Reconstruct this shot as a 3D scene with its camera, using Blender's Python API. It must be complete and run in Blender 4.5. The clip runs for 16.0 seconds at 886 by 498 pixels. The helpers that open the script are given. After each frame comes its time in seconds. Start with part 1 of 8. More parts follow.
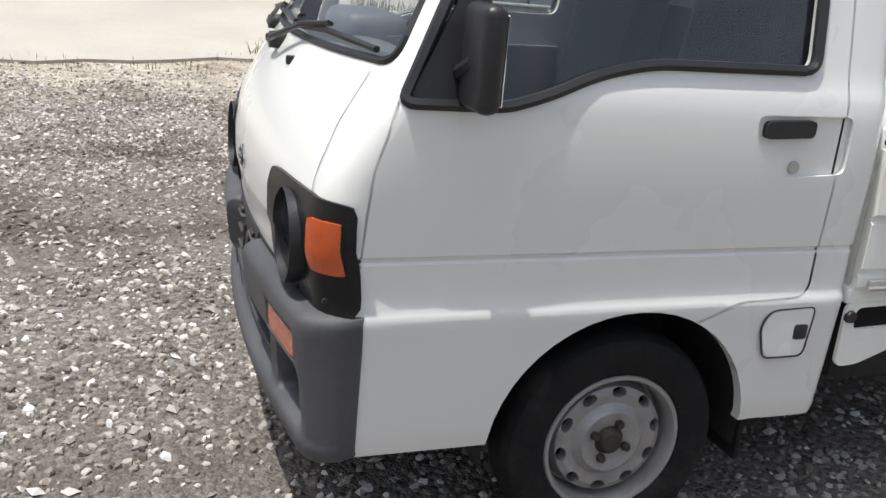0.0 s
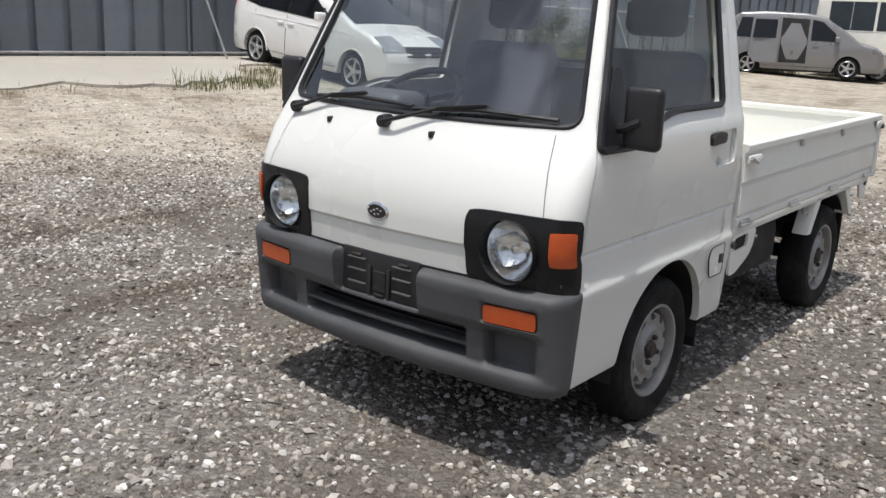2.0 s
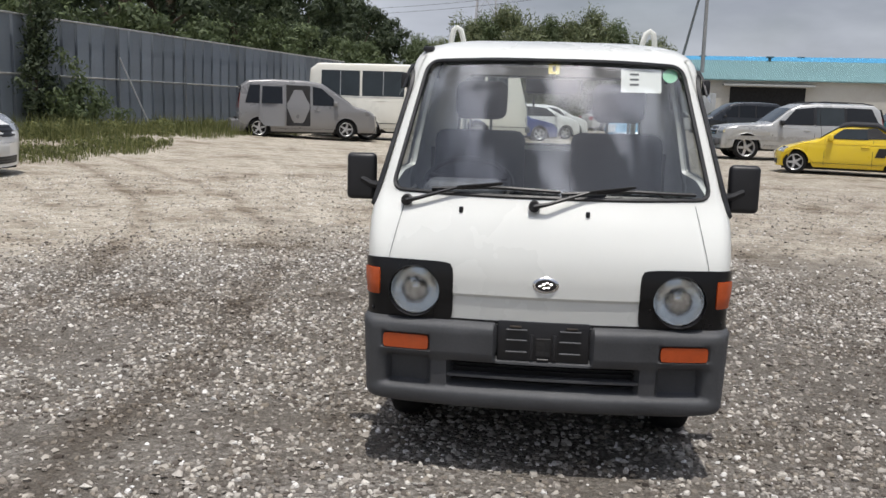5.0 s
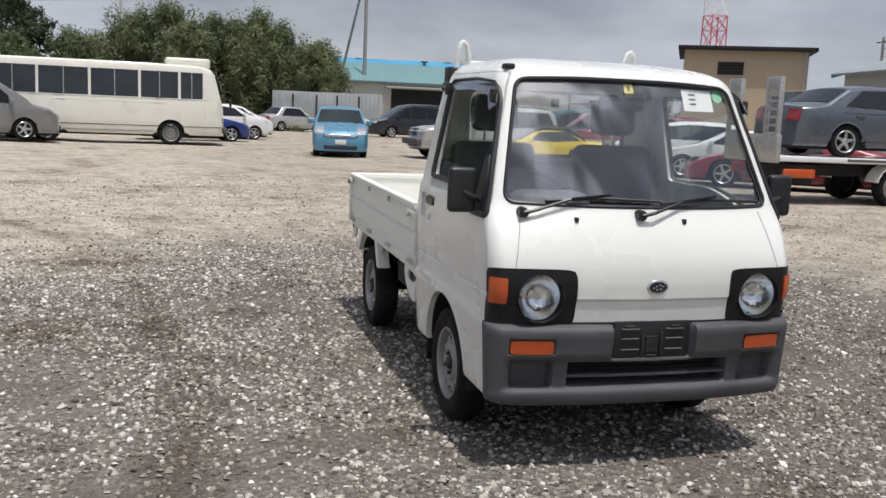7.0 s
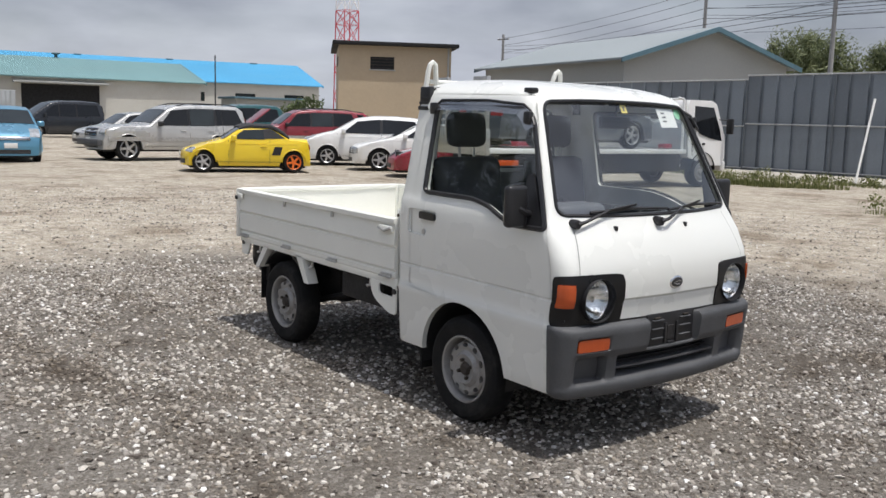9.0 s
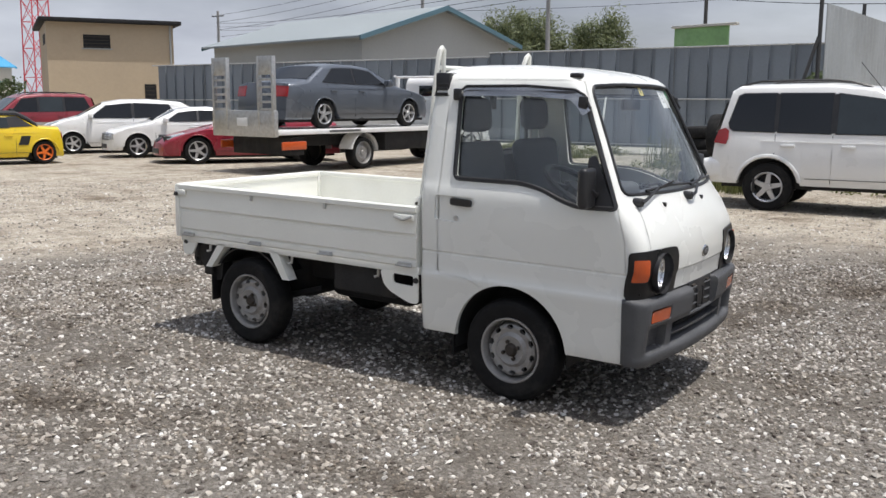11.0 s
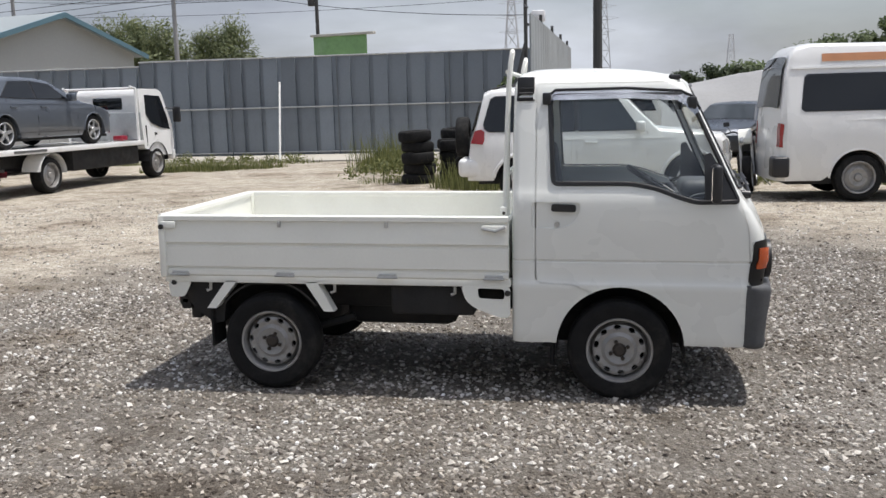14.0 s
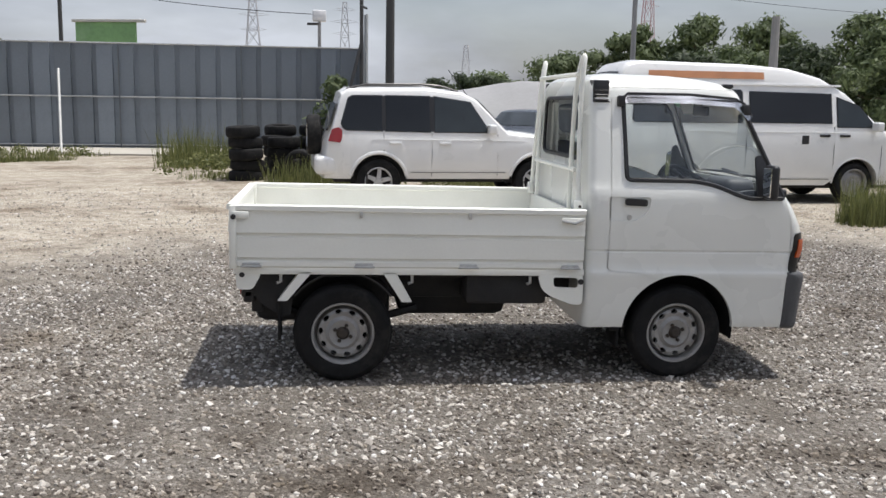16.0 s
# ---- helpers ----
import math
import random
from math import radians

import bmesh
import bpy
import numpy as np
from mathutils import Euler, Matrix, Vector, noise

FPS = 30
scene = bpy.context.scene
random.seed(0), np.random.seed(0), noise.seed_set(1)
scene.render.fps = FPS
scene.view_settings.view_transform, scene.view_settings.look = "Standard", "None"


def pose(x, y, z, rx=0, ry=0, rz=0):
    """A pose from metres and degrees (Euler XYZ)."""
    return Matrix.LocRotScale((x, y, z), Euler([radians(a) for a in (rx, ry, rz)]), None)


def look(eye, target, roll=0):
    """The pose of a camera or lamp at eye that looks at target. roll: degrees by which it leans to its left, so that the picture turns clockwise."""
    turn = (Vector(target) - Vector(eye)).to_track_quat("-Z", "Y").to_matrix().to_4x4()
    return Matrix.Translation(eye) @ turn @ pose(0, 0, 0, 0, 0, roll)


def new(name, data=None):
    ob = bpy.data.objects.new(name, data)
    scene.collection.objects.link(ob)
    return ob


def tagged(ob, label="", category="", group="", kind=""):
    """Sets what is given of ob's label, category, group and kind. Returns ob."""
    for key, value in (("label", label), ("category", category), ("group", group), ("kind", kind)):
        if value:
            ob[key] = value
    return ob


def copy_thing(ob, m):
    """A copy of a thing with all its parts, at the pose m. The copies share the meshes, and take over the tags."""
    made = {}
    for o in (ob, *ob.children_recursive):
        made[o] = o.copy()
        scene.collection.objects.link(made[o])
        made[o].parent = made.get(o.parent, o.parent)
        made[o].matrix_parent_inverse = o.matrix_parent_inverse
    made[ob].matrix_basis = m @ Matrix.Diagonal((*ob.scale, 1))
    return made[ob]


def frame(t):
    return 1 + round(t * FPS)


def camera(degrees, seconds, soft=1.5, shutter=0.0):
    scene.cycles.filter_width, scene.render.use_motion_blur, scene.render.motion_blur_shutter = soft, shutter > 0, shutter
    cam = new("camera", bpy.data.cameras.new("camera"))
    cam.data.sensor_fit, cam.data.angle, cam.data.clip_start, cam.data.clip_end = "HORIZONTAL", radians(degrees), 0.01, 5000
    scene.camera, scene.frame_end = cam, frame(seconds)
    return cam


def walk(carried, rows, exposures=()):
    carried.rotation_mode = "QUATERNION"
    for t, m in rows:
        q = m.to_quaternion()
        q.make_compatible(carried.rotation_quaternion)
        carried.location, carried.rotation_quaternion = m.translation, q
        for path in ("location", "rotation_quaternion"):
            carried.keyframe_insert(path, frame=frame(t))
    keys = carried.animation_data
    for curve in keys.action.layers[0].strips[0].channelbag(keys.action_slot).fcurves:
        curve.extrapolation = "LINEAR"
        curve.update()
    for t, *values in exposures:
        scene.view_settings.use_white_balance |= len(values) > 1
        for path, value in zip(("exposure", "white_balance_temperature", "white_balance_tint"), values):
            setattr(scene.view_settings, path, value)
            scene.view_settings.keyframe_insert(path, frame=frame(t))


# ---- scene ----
cam = camera(51.3, 16.0)
PATH = [
    (0, (-1.046, -2.277, 1.291), (-0.4, -0.485, 0.681), 5.6),
    (0.5, (-1.565, -2.306, 1.301), (-0.611, -0.668, 0.662), 5.3),
    (1, (-2.051, -2.303, 1.337), (-0.856, -0.805, 0.767), 4.2),
    (1.5, (-2.501, -2.199, 1.36), (-1.147, -0.816, 0.856), 2.7),
    (2, (-2.929, -1.994, 1.379), (-1.411, -0.785, 0.896), 2.6),
    (2.5, (-3.268, -1.766, 1.394), (-1.619, -0.702, 1.005), 1.2),
    (3, (-3.609, -1.521, 1.387), (-1.855, -0.622, 1.045), 0.0),
    (3.5, (-3.884, -1.249, 1.409), (-2.042, -0.541, 1.084), 0.3),
    (4, (-4.001, -0.853, 1.418), (-2.099, -0.316, 1.113), 0.6),
    (4.5, (-4.141, -0.397, 1.419), (-2.2, -0.03, 1.107), 1.2),
    (7, (-4.073, 1.866, 1.421), (-2.172, 1.317, 1.134), 2.4),
    (7.5, (-3.94, 2.309, 1.424), (-2.1, 1.587, 1.119), 3.0),
    (8, (-3.827, 2.747, 1.439), (-2.07, 1.843, 1.13), 2.6),
    (8.5, (-3.688, 3.159, 1.476), (-2.04, 2.069, 1.164), 2.1),
    (9, (-3.449, 3.514, 1.494), (-1.894, 2.287, 1.216), 1.5),
    (11.5, (-1.932, 4.817, 1.516), (-0.957, 3.1, 1.195), -0.3),
    (12, (-1.571, 5.002, 1.522), (-0.734, 3.212, 1.212), -1.1),
    (12.5, (-1.192, 5.167, 1.538), (-0.496, 3.317, 1.233), -1.8),
    (13, (-0.765, 5.205, 1.548), (-0.18, 3.315, 1.253), -3.3),
    (13.5, (-0.318, 5.295, 1.539), (0.122, 3.369, 1.232), -3.0),
    (14, (0.119, 5.326, 1.53), (0.444, 3.377, 1.223), -1.6),
    (14.5, (0.561, 5.319, 1.529), (0.707, 3.345, 1.241), -0.9),
    (15, (1.013, 5.413, 1.534), (0.996, 3.428, 1.287), -0.2),
    (15.5, (1.468, 5.444, 1.53), (1.357, 3.463, 1.284), 0.7),
    (16, (1.924, 5.527, 1.512), (1.684, 3.565, 1.204), 0.9),
]
EXPOSURE = [(0, 0.34), (0.5, 0.26), (1, 0.10), (2, 0.0), (4.5, -0.16), (7.5, -0.10), (9, 0.0), (11.5, 0.12), (12.5, 0.14), (16, 0.18)]
walk(cam, [(t, look(eye, target, roll)) for t, eye, target, roll in PATH], EXPOSURE)

# ---- world and sun ----
world = bpy.data.worlds.new("sky")
scene.world = world
world.use_nodes = True
wn, wl = world.node_tree.nodes, world.node_tree.links
wn.clear()
w_out = wn.new("ShaderNodeOutputWorld")
w_bg = wn.new("ShaderNodeBackground")
w_sky = wn.new("ShaderNodeTexSky")
w_sky.sky_type, w_sky.sun_disc = "NISHITA", False
w_sky.sun_elevation, w_sky.sun_rotation = radians(74), radians(-95)
w_sky.air_density, w_sky.dust_density = 1.2, 3.0
w_bg.inputs["Strength"].default_value = 0.105
w_co = wn.new("ShaderNodeTexCoord")
w_map = wn.new("ShaderNodeMapping")
w_map.inputs["Scale"].default_value = (1.0, 1.0, 3.2)
w_noise = wn.new("ShaderNodeTexNoise")
w_noise.inputs["Scale"].default_value, w_noise.inputs["Detail"].default_value, w_noise.inputs["Roughness"].default_value = 1.9, 9, 0.58
w_noise.inputs["Distortion"].default_value = 0.5
w_ramp = wn.new("ShaderNodeValToRGB")
w_ramp.color_ramp.elements[0].position, w_ramp.color_ramp.elements[1].position = 0.36, 0.66
w_ramp.color_ramp.elements[0].color, w_ramp.color_ramp.elements[1].color = (0.45, 0.45, 0.45, 1), (0.96, 0.96, 0.96, 1)
w_cloud = wn.new("ShaderNodeTexNoise")
w_cloud.inputs["Scale"].default_value, w_cloud.inputs["Detail"].default_value = 3.2, 7
w_cr = wn.new("ShaderNodeValToRGB")
w_cr.color_ramp.elements[0].color, w_cr.color_ramp.elements[1].color = (2.88, 3.1, 3.82, 1), (5.95, 6.3, 7.1, 1)
w_cr.color_ramp.elements[0].position, w_cr.color_ramp.elements[1].position = 0.35, 0.68
w_mix = wn.new("ShaderNodeMix")
w_mix.data_type = "RGBA"
wl.new(w_co.outputs["Generated"], w_map.inputs["Vector"])
wl.new(w_map.outputs["Vector"], w_noise.inputs["Vector"])
wl.new(w_map.outputs["Vector"], w_cloud.inputs["Vector"])
wl.new(w_noise.outputs["Fac"], w_ramp.inputs["Fac"])
wl.new(w_cloud.outputs["Fac"], w_cr.inputs["Fac"])
wl.new(w_ramp.outputs["Color"], w_mix.inputs["Factor"])
wl.new(w_sky.outputs["Color"], w_mix.inputs["A"])
wl.new(w_cr.outputs["Color"], w_mix.inputs["B"])
# the thin cloud glows more towards the sun
w_dir = wn.new("ShaderNodeVectorMath")
w_dir.operation = "DOT_PRODUCT"
w_dir.inputs[1].default_value = Vector((-0.27, -0.035, 1.0)).normalized()
w_pow, w_glow = wn.new("ShaderNodeMath"), wn.new("ShaderNodeMath")
w_pow.operation, w_pow.inputs[1].default_value = "POWER", 9.0
w_pow.use_clamp = True
w_thin = wn.new("ShaderNodeMapRange")
w_thin.inputs["From Min"].default_value, w_thin.inputs["From Max"].default_value = 0.45, 0.60
w_thin.inputs["To Min"].default_value, w_thin.inputs["To Max"].default_value = 0.0, 6.5
w_glow.operation, w_glow.inputs[2].default_value = "MULTIPLY_ADD", 1.0
w_lit = wn.new("ShaderNodeMix")
w_lit.data_type, w_lit.blend_type = "RGBA", "MULTIPLY"
w_lit.inputs["Factor"].default_value = 1.0
w_puff = wn.new("ShaderNodeTexNoise")
w_puff.inputs["Scale"].default_value, w_puff.inputs["Detail"].default_value, w_puff.inputs["Roughness"].default_value = 10.5, 6, 0.5
w_pm = wn.new("ShaderNodeMapping")
w_pm.inputs["Scale"].default_value = (1.2, 0.5, 1.0)
wl.new(w_co.outputs["Generated"], w_pm.inputs["Vector"])
wl.new(w_pm.outputs["Vector"], w_puff.inputs["Vector"])
wl.new(w_co.outputs["Generated"], w_dir.inputs[0])
wl.new(w_dir.outputs["Value"], w_pow.inputs[0])
wl.new(w_puff.outputs["Fac"], w_thin.inputs["Value"])
wl.new(w_pow.outputs["Value"], w_glow.inputs[0])
wl.new(w_thin.outputs["Result"], w_glow.inputs[1])
wl.new(w_mix.outputs["Result"], w_lit.inputs["A"])
wl.new(w_glow.outputs["Value"], w_lit.inputs["B"])
wl.new(w_lit.outputs["Result"], w_bg.inputs["Color"])
wl.new(w_bg.outputs["Background"], w_out.inputs["Surface"])

sun_data = bpy.data.lights.new("sun", "SUN")
sun_data.energy, sun_data.angle, sun_data.color = 3.45, radians(0.6), (1.0, 0.962, 0.905)
sun = new("sun", sun_data)
sun.matrix_world = look((-2.7, -0.35, 10), (0, 0, 0))


# ---- materials ----
def material(name, color, rough=0.5, metal=0.0, vary=0.12, scale=6.0, fine=60.0, bump=0.0, coat=0.0, dirt=None, dirt_amount=0.0, spec=0.5, bump_scale=None):
    """Principled surface with colour drift at two scales, optional stains and fine relief."""
    m = bpy.data.materials.new(name)
    m.use_nodes = True
    n, l = m.node_tree.nodes, m.node_tree.links
    b = n["Principled BSDF"]
    b.inputs["Metallic"].default_value = metal
    b.inputs["Coat Weight"].default_value = coat
    b.inputs["Coat Roughness"].default_value = 0.06
    b.inputs["Specular IOR Level"].default_value = spec
    co = n.new("ShaderNodeTexCoord")
    big, small = n.new("ShaderNodeTexNoise"), n.new("ShaderNodeTexNoise")
    big.inputs["Scale"].default_value, big.inputs["Detail"].default_value = scale, 4
    small.inputs["Scale"].default_value, small.inputs["Detail"].default_value = fine, 3
    l.new(co.outputs["Object"], big.inputs["Vector"])
    l.new(co.outputs["Object"], small.inputs["Vector"])
    add = n.new("ShaderNodeMath")
    add.operation = "MULTIPLY_ADD"
    add.inputs[1].default_value = 0.45
    l.new(small.outputs["Fac"], add.inputs[0])
    l.new(big.outputs["Fac"], add.inputs[2])
    rng = n.new("ShaderNodeMapRange")
    rng.inputs["From Min"].default_value, rng.inputs["From Max"].default_value = 0.42, 1.02
    rng.inputs["To Min"].default_value, rng.inputs["To Max"].default_value = 1.0 - vary, 1.0 + vary
    l.new(add.outputs["Value"], rng.inputs["Value"])
    mul = n.new("ShaderNodeMix")
    mul.data_type, mul.blend_type = "RGBA", "MULTIPLY"
    mul.inputs["Factor"].default_value = 1.0
    mul.inputs["A"].default_value = (*color, 1)
    l.new(rng.outputs["Result"], mul.inputs["B"])
    out = mul.outputs["Result"]
    if dirt:
        st = n.new("ShaderNodeTexNoise")
        st.inputs["Scale"].default_value, st.inputs["Detail"].default_value, st.inputs["Roughness"].default_value = scale * 0.7, 8, 0.7
        l.new(co.outputs["Object"], st.inputs["Vector"])
        r2 = n.new("ShaderNodeMapRange")
        r2.inputs["From Min"].default_value, r2.inputs["From Max"].default_value = 0.5, 0.75
        r2.inputs["To Max"].default_value = dirt_amount
        l.new(st.outputs["Fac"], r2.inputs["Value"])
        mx = n.new("ShaderNodeMix")
        mx.data_type = "RGBA"
        mx.inputs["B"].default_value = (*dirt, 1)
        l.new(r2.outputs["Result"], mx.inputs["Factor"])
        l.new(out, mx.inputs["A"])
        out = mx.outputs["Result"]
    l.new(out, b.inputs["Base Color"])
    rr = n.new("ShaderNodeMapRange")
    rr.inputs["From Min"].default_value, rr.inputs["From Max"].default_value = 0.3, 0.7
    rr.inputs["To Min"].default_value, rr.inputs["To Max"].default_value = max(0.02, rough * 0.8), min(1.0, rough * 1.2)
    l.new(big.outputs["Fac"], rr.inputs["Value"])
    l.new(rr.outputs["Result"], b.inputs["Roughness"])
    if bump:
        bp = n.new("ShaderNodeBump")
        bp.inputs["Strength"].default_value, bp.inputs["Distance"].default_value = bump, 0.01
        src = small
        if bump_scale:
            src = n.new("ShaderNodeTexNoise")
            src.inputs["Scale"].default_value, src.inputs["Detail"].default_value = bump_scale, 4
            l.new(co.outputs["Object"], src.inputs["Vector"])
        l.new(src.outputs["Fac"], bp.inputs["Height"])
        l.new(bp.outputs["Normal"], b.inputs["Normal"])
    return m


def glass(name, tint, gloss=1.0, rough=0.02, base=0.075):
    """A thin pane: clear with a tint, and mirror-like by Fresnel."""
    m = bpy.data.materials.new(name)
    m.use_nodes = True
    n, l = m.node_tree.nodes, m.node_tree.links
    n.clear()
    out, mix = n.new("ShaderNodeOutputMaterial"), n.new("ShaderNodeMixShader")
    tr, gl, lw = n.new("ShaderNodeBsdfTransparent"), n.new("ShaderNodeBsdfGlossy"), n.new("ShaderNodeLayerWeight")
    tr.inputs["Color"].default_value = (*tint, 1)
    gl.inputs["Roughness"].default_value = rough
    gl.inputs["Color"].default_value = (gloss, gloss, gloss, 1)
    lw.inputs["Blend"].default_value = 0.5
    pw, sc = n.new("ShaderNodeMath"), n.new("ShaderNodeMath")
    pw.operation, pw.inputs[1].default_value = "POWER", 4.5
    sc.operation, sc.inputs[1].default_value, sc.inputs[2].default_value = "MULTIPLY_ADD", 0.95 - base, base
    l.new(lw.outputs["Facing"], pw.inputs[0])
    l.new(pw.outputs["Value"], sc.inputs[0])
    l.new(sc.outputs["Value"], mix.inputs["Fac"])
    l.new(tr.outputs["BSDF"], mix.inputs[1])
    l.new(gl.outputs["BSDF"], mix.inputs[2])
    l.new(mix.outputs["Shader"], out.inputs["Surface"])
    return m


M = {}
M["white"] = material("white_truck_paint", (0.742, 0.750, 0.716), 0.28, vary=0.008, scale=2.5, fine=90, coat=0.45)
M["bed"] = material("cream_bed_paint", (0.80, 0.80, 0.745), 0.42, vary=0.04, scale=3, fine=70, dirt=(0.45, 0.38, 0.26), dirt_amount=0.12, bump=0.05)
M["bumper"] = material("weathered_grey_plastic", (0.067, 0.069, 0.074), 0.56, vary=0.30, scale=4, fine=140, bump=0.25, bump_scale=420, dirt=(0.12, 0.118, 0.12), dirt_amount=0.3)
M["black"] = material("black_plastic", (0.016, 0.016, 0.018), 0.42, vary=0.2, scale=8, fine=200, bump=0.1)
M["bezel"] = material("gloss_black_plastic", (0.009, 0.009, 0.010), 0.30, vary=0.15, scale=8, fine=200, spec=0.35)
M["rubber"] = material("black_rubber", (0.010, 0.010, 0.0105), 0.82, vary=0.25, scale=10, fine=120, bump=0.2, spec=0.25, dirt=(0.07, 0.065, 0.055), dirt_amount=0.4)
M["under"] = material("dark_underbody_metal", (0.013, 0.013, 0.014), 0.75, vary=0.4, scale=6, fine=60, bump=0.3, dirt=(0.05, 0.035, 0.025), dirt_amount=0.35)
M["rim"] = material("silver_wheel_paint", (0.31, 0.305, 0.297), 0.42, metal=0.25, vary=0.12, scale=12, fine=120, dirt=(0.12, 0.08, 0.05), dirt_amount=0.5, bump=0.08)
M["alloy"] = material("alloy_wheel_metal", (0.55, 0.55, 0.56), 0.32, metal=0.7, vary=0.1, scale=9, fine=80)
M["orange_rim"] = material("orange_wheel_paint", (0.75, 0.16, 0.02), 0.4, vary=0.1)
M["hub"] = material("rusty_hub_steel", (0.05, 0.042, 0.036), 0.65, metal=0.4, vary=0.4, scale=30, fine=200, dirt=(0.11, 0.085, 0.062), dirt_amount=0.6)
M["steel"] = material("galvanised_steel", (0.5, 0.5, 0.49), 0.4, metal=0.7, vary=0.2, scale=14, fine=90, dirt=(0.2, 0.12, 0.07), dirt_amount=0.4)
M["chrome"] = material("chrome", (0.75, 0.75, 0.76), 0.12, metal=1.0, vary=0.05)
M["amber"] = material("amber_lens", (0.50, 0.080, 0.014), 0.22, vary=0.12, scale=30, fine=160, coat=0.6, bump=0.12, bump_scale=220)
M["red_lens"] = material("red_lens", (0.28, 0.012, 0.014), 0.2, vary=0.1, coat=0.5)
M["lamp_glass"] = glass("headlamp_glass", (0.94, 0.96, 0.97), 1.0, 0.02, 0.05)
M["reflector"] = material("lamp_reflector", (0.88, 0.88, 0.87), 0.09, metal=1.0, vary=0.08, scale=30, bump=0.14, bump_scale=60)
M["screen"] = glass("windscreen_glass", (0.86, 0.895, 0.89), 1.0, 0.015, 0.14)
M["glass"] = glass("clear_window_glass", (0.89, 0.925, 0.915))
M["visor"] = glass("smoked_visor_plastic", (0.62, 0.63, 0.64), 1.0, 0.12, 0.28)
M["mirror"] = material("mirror_glass", (0.85, 0.86, 0.88), 0.02, metal=1.0, vary=0.01)
M["seat"] = material("charcoal_seat_cloth", (0.062, 0.064, 0.072), 0.9, vary=0.2, scale=14, fine=260, bump=0.3)
M["dash"] = material("grey_dashboard_vinyl", (0.085, 0.09, 0.10), 0.55, vary=0.12, scale=8, fine=300, bump=0.2)
M["inner"] = material("grey_interior_trim", (0.20, 0.20, 0.20), 0.7, vary=0.1, scale=6, fine=120)
M["paper"] = material("white_paper", (0.82, 0.82, 0.80), 0.8, vary=0.03)
M["yellow_sticker"] = material("yellow_sticker", (0.75, 0.62, 0.16), 0.5, vary=0.05)
M["green_sticker"] = material("green_sticker", (0.30, 0.62, 0.40), 0.5, vary=0.05)
M["ink"] = material("dark_print", (0.10, 0.10, 0.10), 0.7, vary=0.1)
M["tint"] = material("dark_tinted_glass", (0.008, 0.009, 0.011), 0.04, vary=0.2, spec=0.55)
M["tint_light"] = material("tinted_glass", (0.020, 0.026, 0.029), 0.04, vary=0.3, scale=2.0, spec=0.7)
M["zinc"] = material("corrugated_zinc", (0.40, 0.42, 0.43), 0.5, metal=0.3, vary=0.15, scale=0.8, fine=20, dirt=(0.22, 0.2, 0.18), dirt_amount=0.4)
M["pole"] = material("dark_painted_pole", (0.05, 0.05, 0.05), 0.7, vary=0.2, scale=3)
M["concrete_pole"] = material("concrete_pole", (0.27, 0.27, 0.27), 0.85, vary=0.15, scale=3)
M["wire"] = material("black_cable", (0.03, 0.03, 0.035), 0.6)
M["timber"] = material("weathered_timber", (0.22, 0.15, 0.09), 0.85, vary=0.3, scale=14, fine=90, bump=0.4)


def car_paint(name, color, metal=0.0, rough=0.3):
    return material(name, color, rough, metal=metal, vary=0.05, scale=1.5, fine=60, coat=0.6, dirt=tuple(0.6 * c + 0.1 for c in color), dirt_amount=0.15)


# ---- mesh helpers ----
def finish(bm, angle=35):
    """Smooth faces, with edges sharper than the angle kept crisp."""
    bm.normal_update()
    lim = radians(angle)
    for f in bm.faces:
        f.smooth = True
    for e in bm.edges:
        e.smooth = len(e.link_faces) == 2 and e.calc_face_angle(0) < lim


def part(name, bm, mat, parent=None, label="", angle=35, loc=None):
    """Links a bmesh as one mesh object under a thing or a part."""
    finish(bm, angle)
    me = bpy.data.meshes.new(name)
    bm.to_mesh(me)
    bm.free()
    me.materials.append(mat)
    ob = new(name, me)
    if parent is not None:
        ob.parent = parent
    if loc is not None:
        ob.location = loc
    if label:
        ob["label"] = label
    return ob


def share(name, me, parent, m):
    ob = new(name, me)
    ob.parent = parent
    ob.matrix_basis = m
    return ob


def thing(name, m, label, category, group="", kind=""):
    ob = new(name)
    ob.empty_display_size = 0.2
    ob.matrix_world = m
    return tagged(ob, label, category, group, kind)


def box(bm, x0, x1, y0, y1, z0, z1, bevel=0.0, seg=2):
    vs = bmesh.ops.create_cube(bm, size=1.0, matrix=Matrix.LocRotScale(((x0 + x1) / 2, (y0 + y1) / 2, (z0 + z1) / 2), None, (abs(x1 - x0), abs(y1 - y0), abs(z1 - z0))))["verts"]
    if bevel:
        es = list({e for v in vs for e in v.link_edges})
        bmesh.ops.bevel(bm, geom=es, offset=bevel, segments=seg, affect="EDGES", profile=0.5)
    return bm


def boxed(*a, **k):
    return box(bmesh.new(), *a, **k)


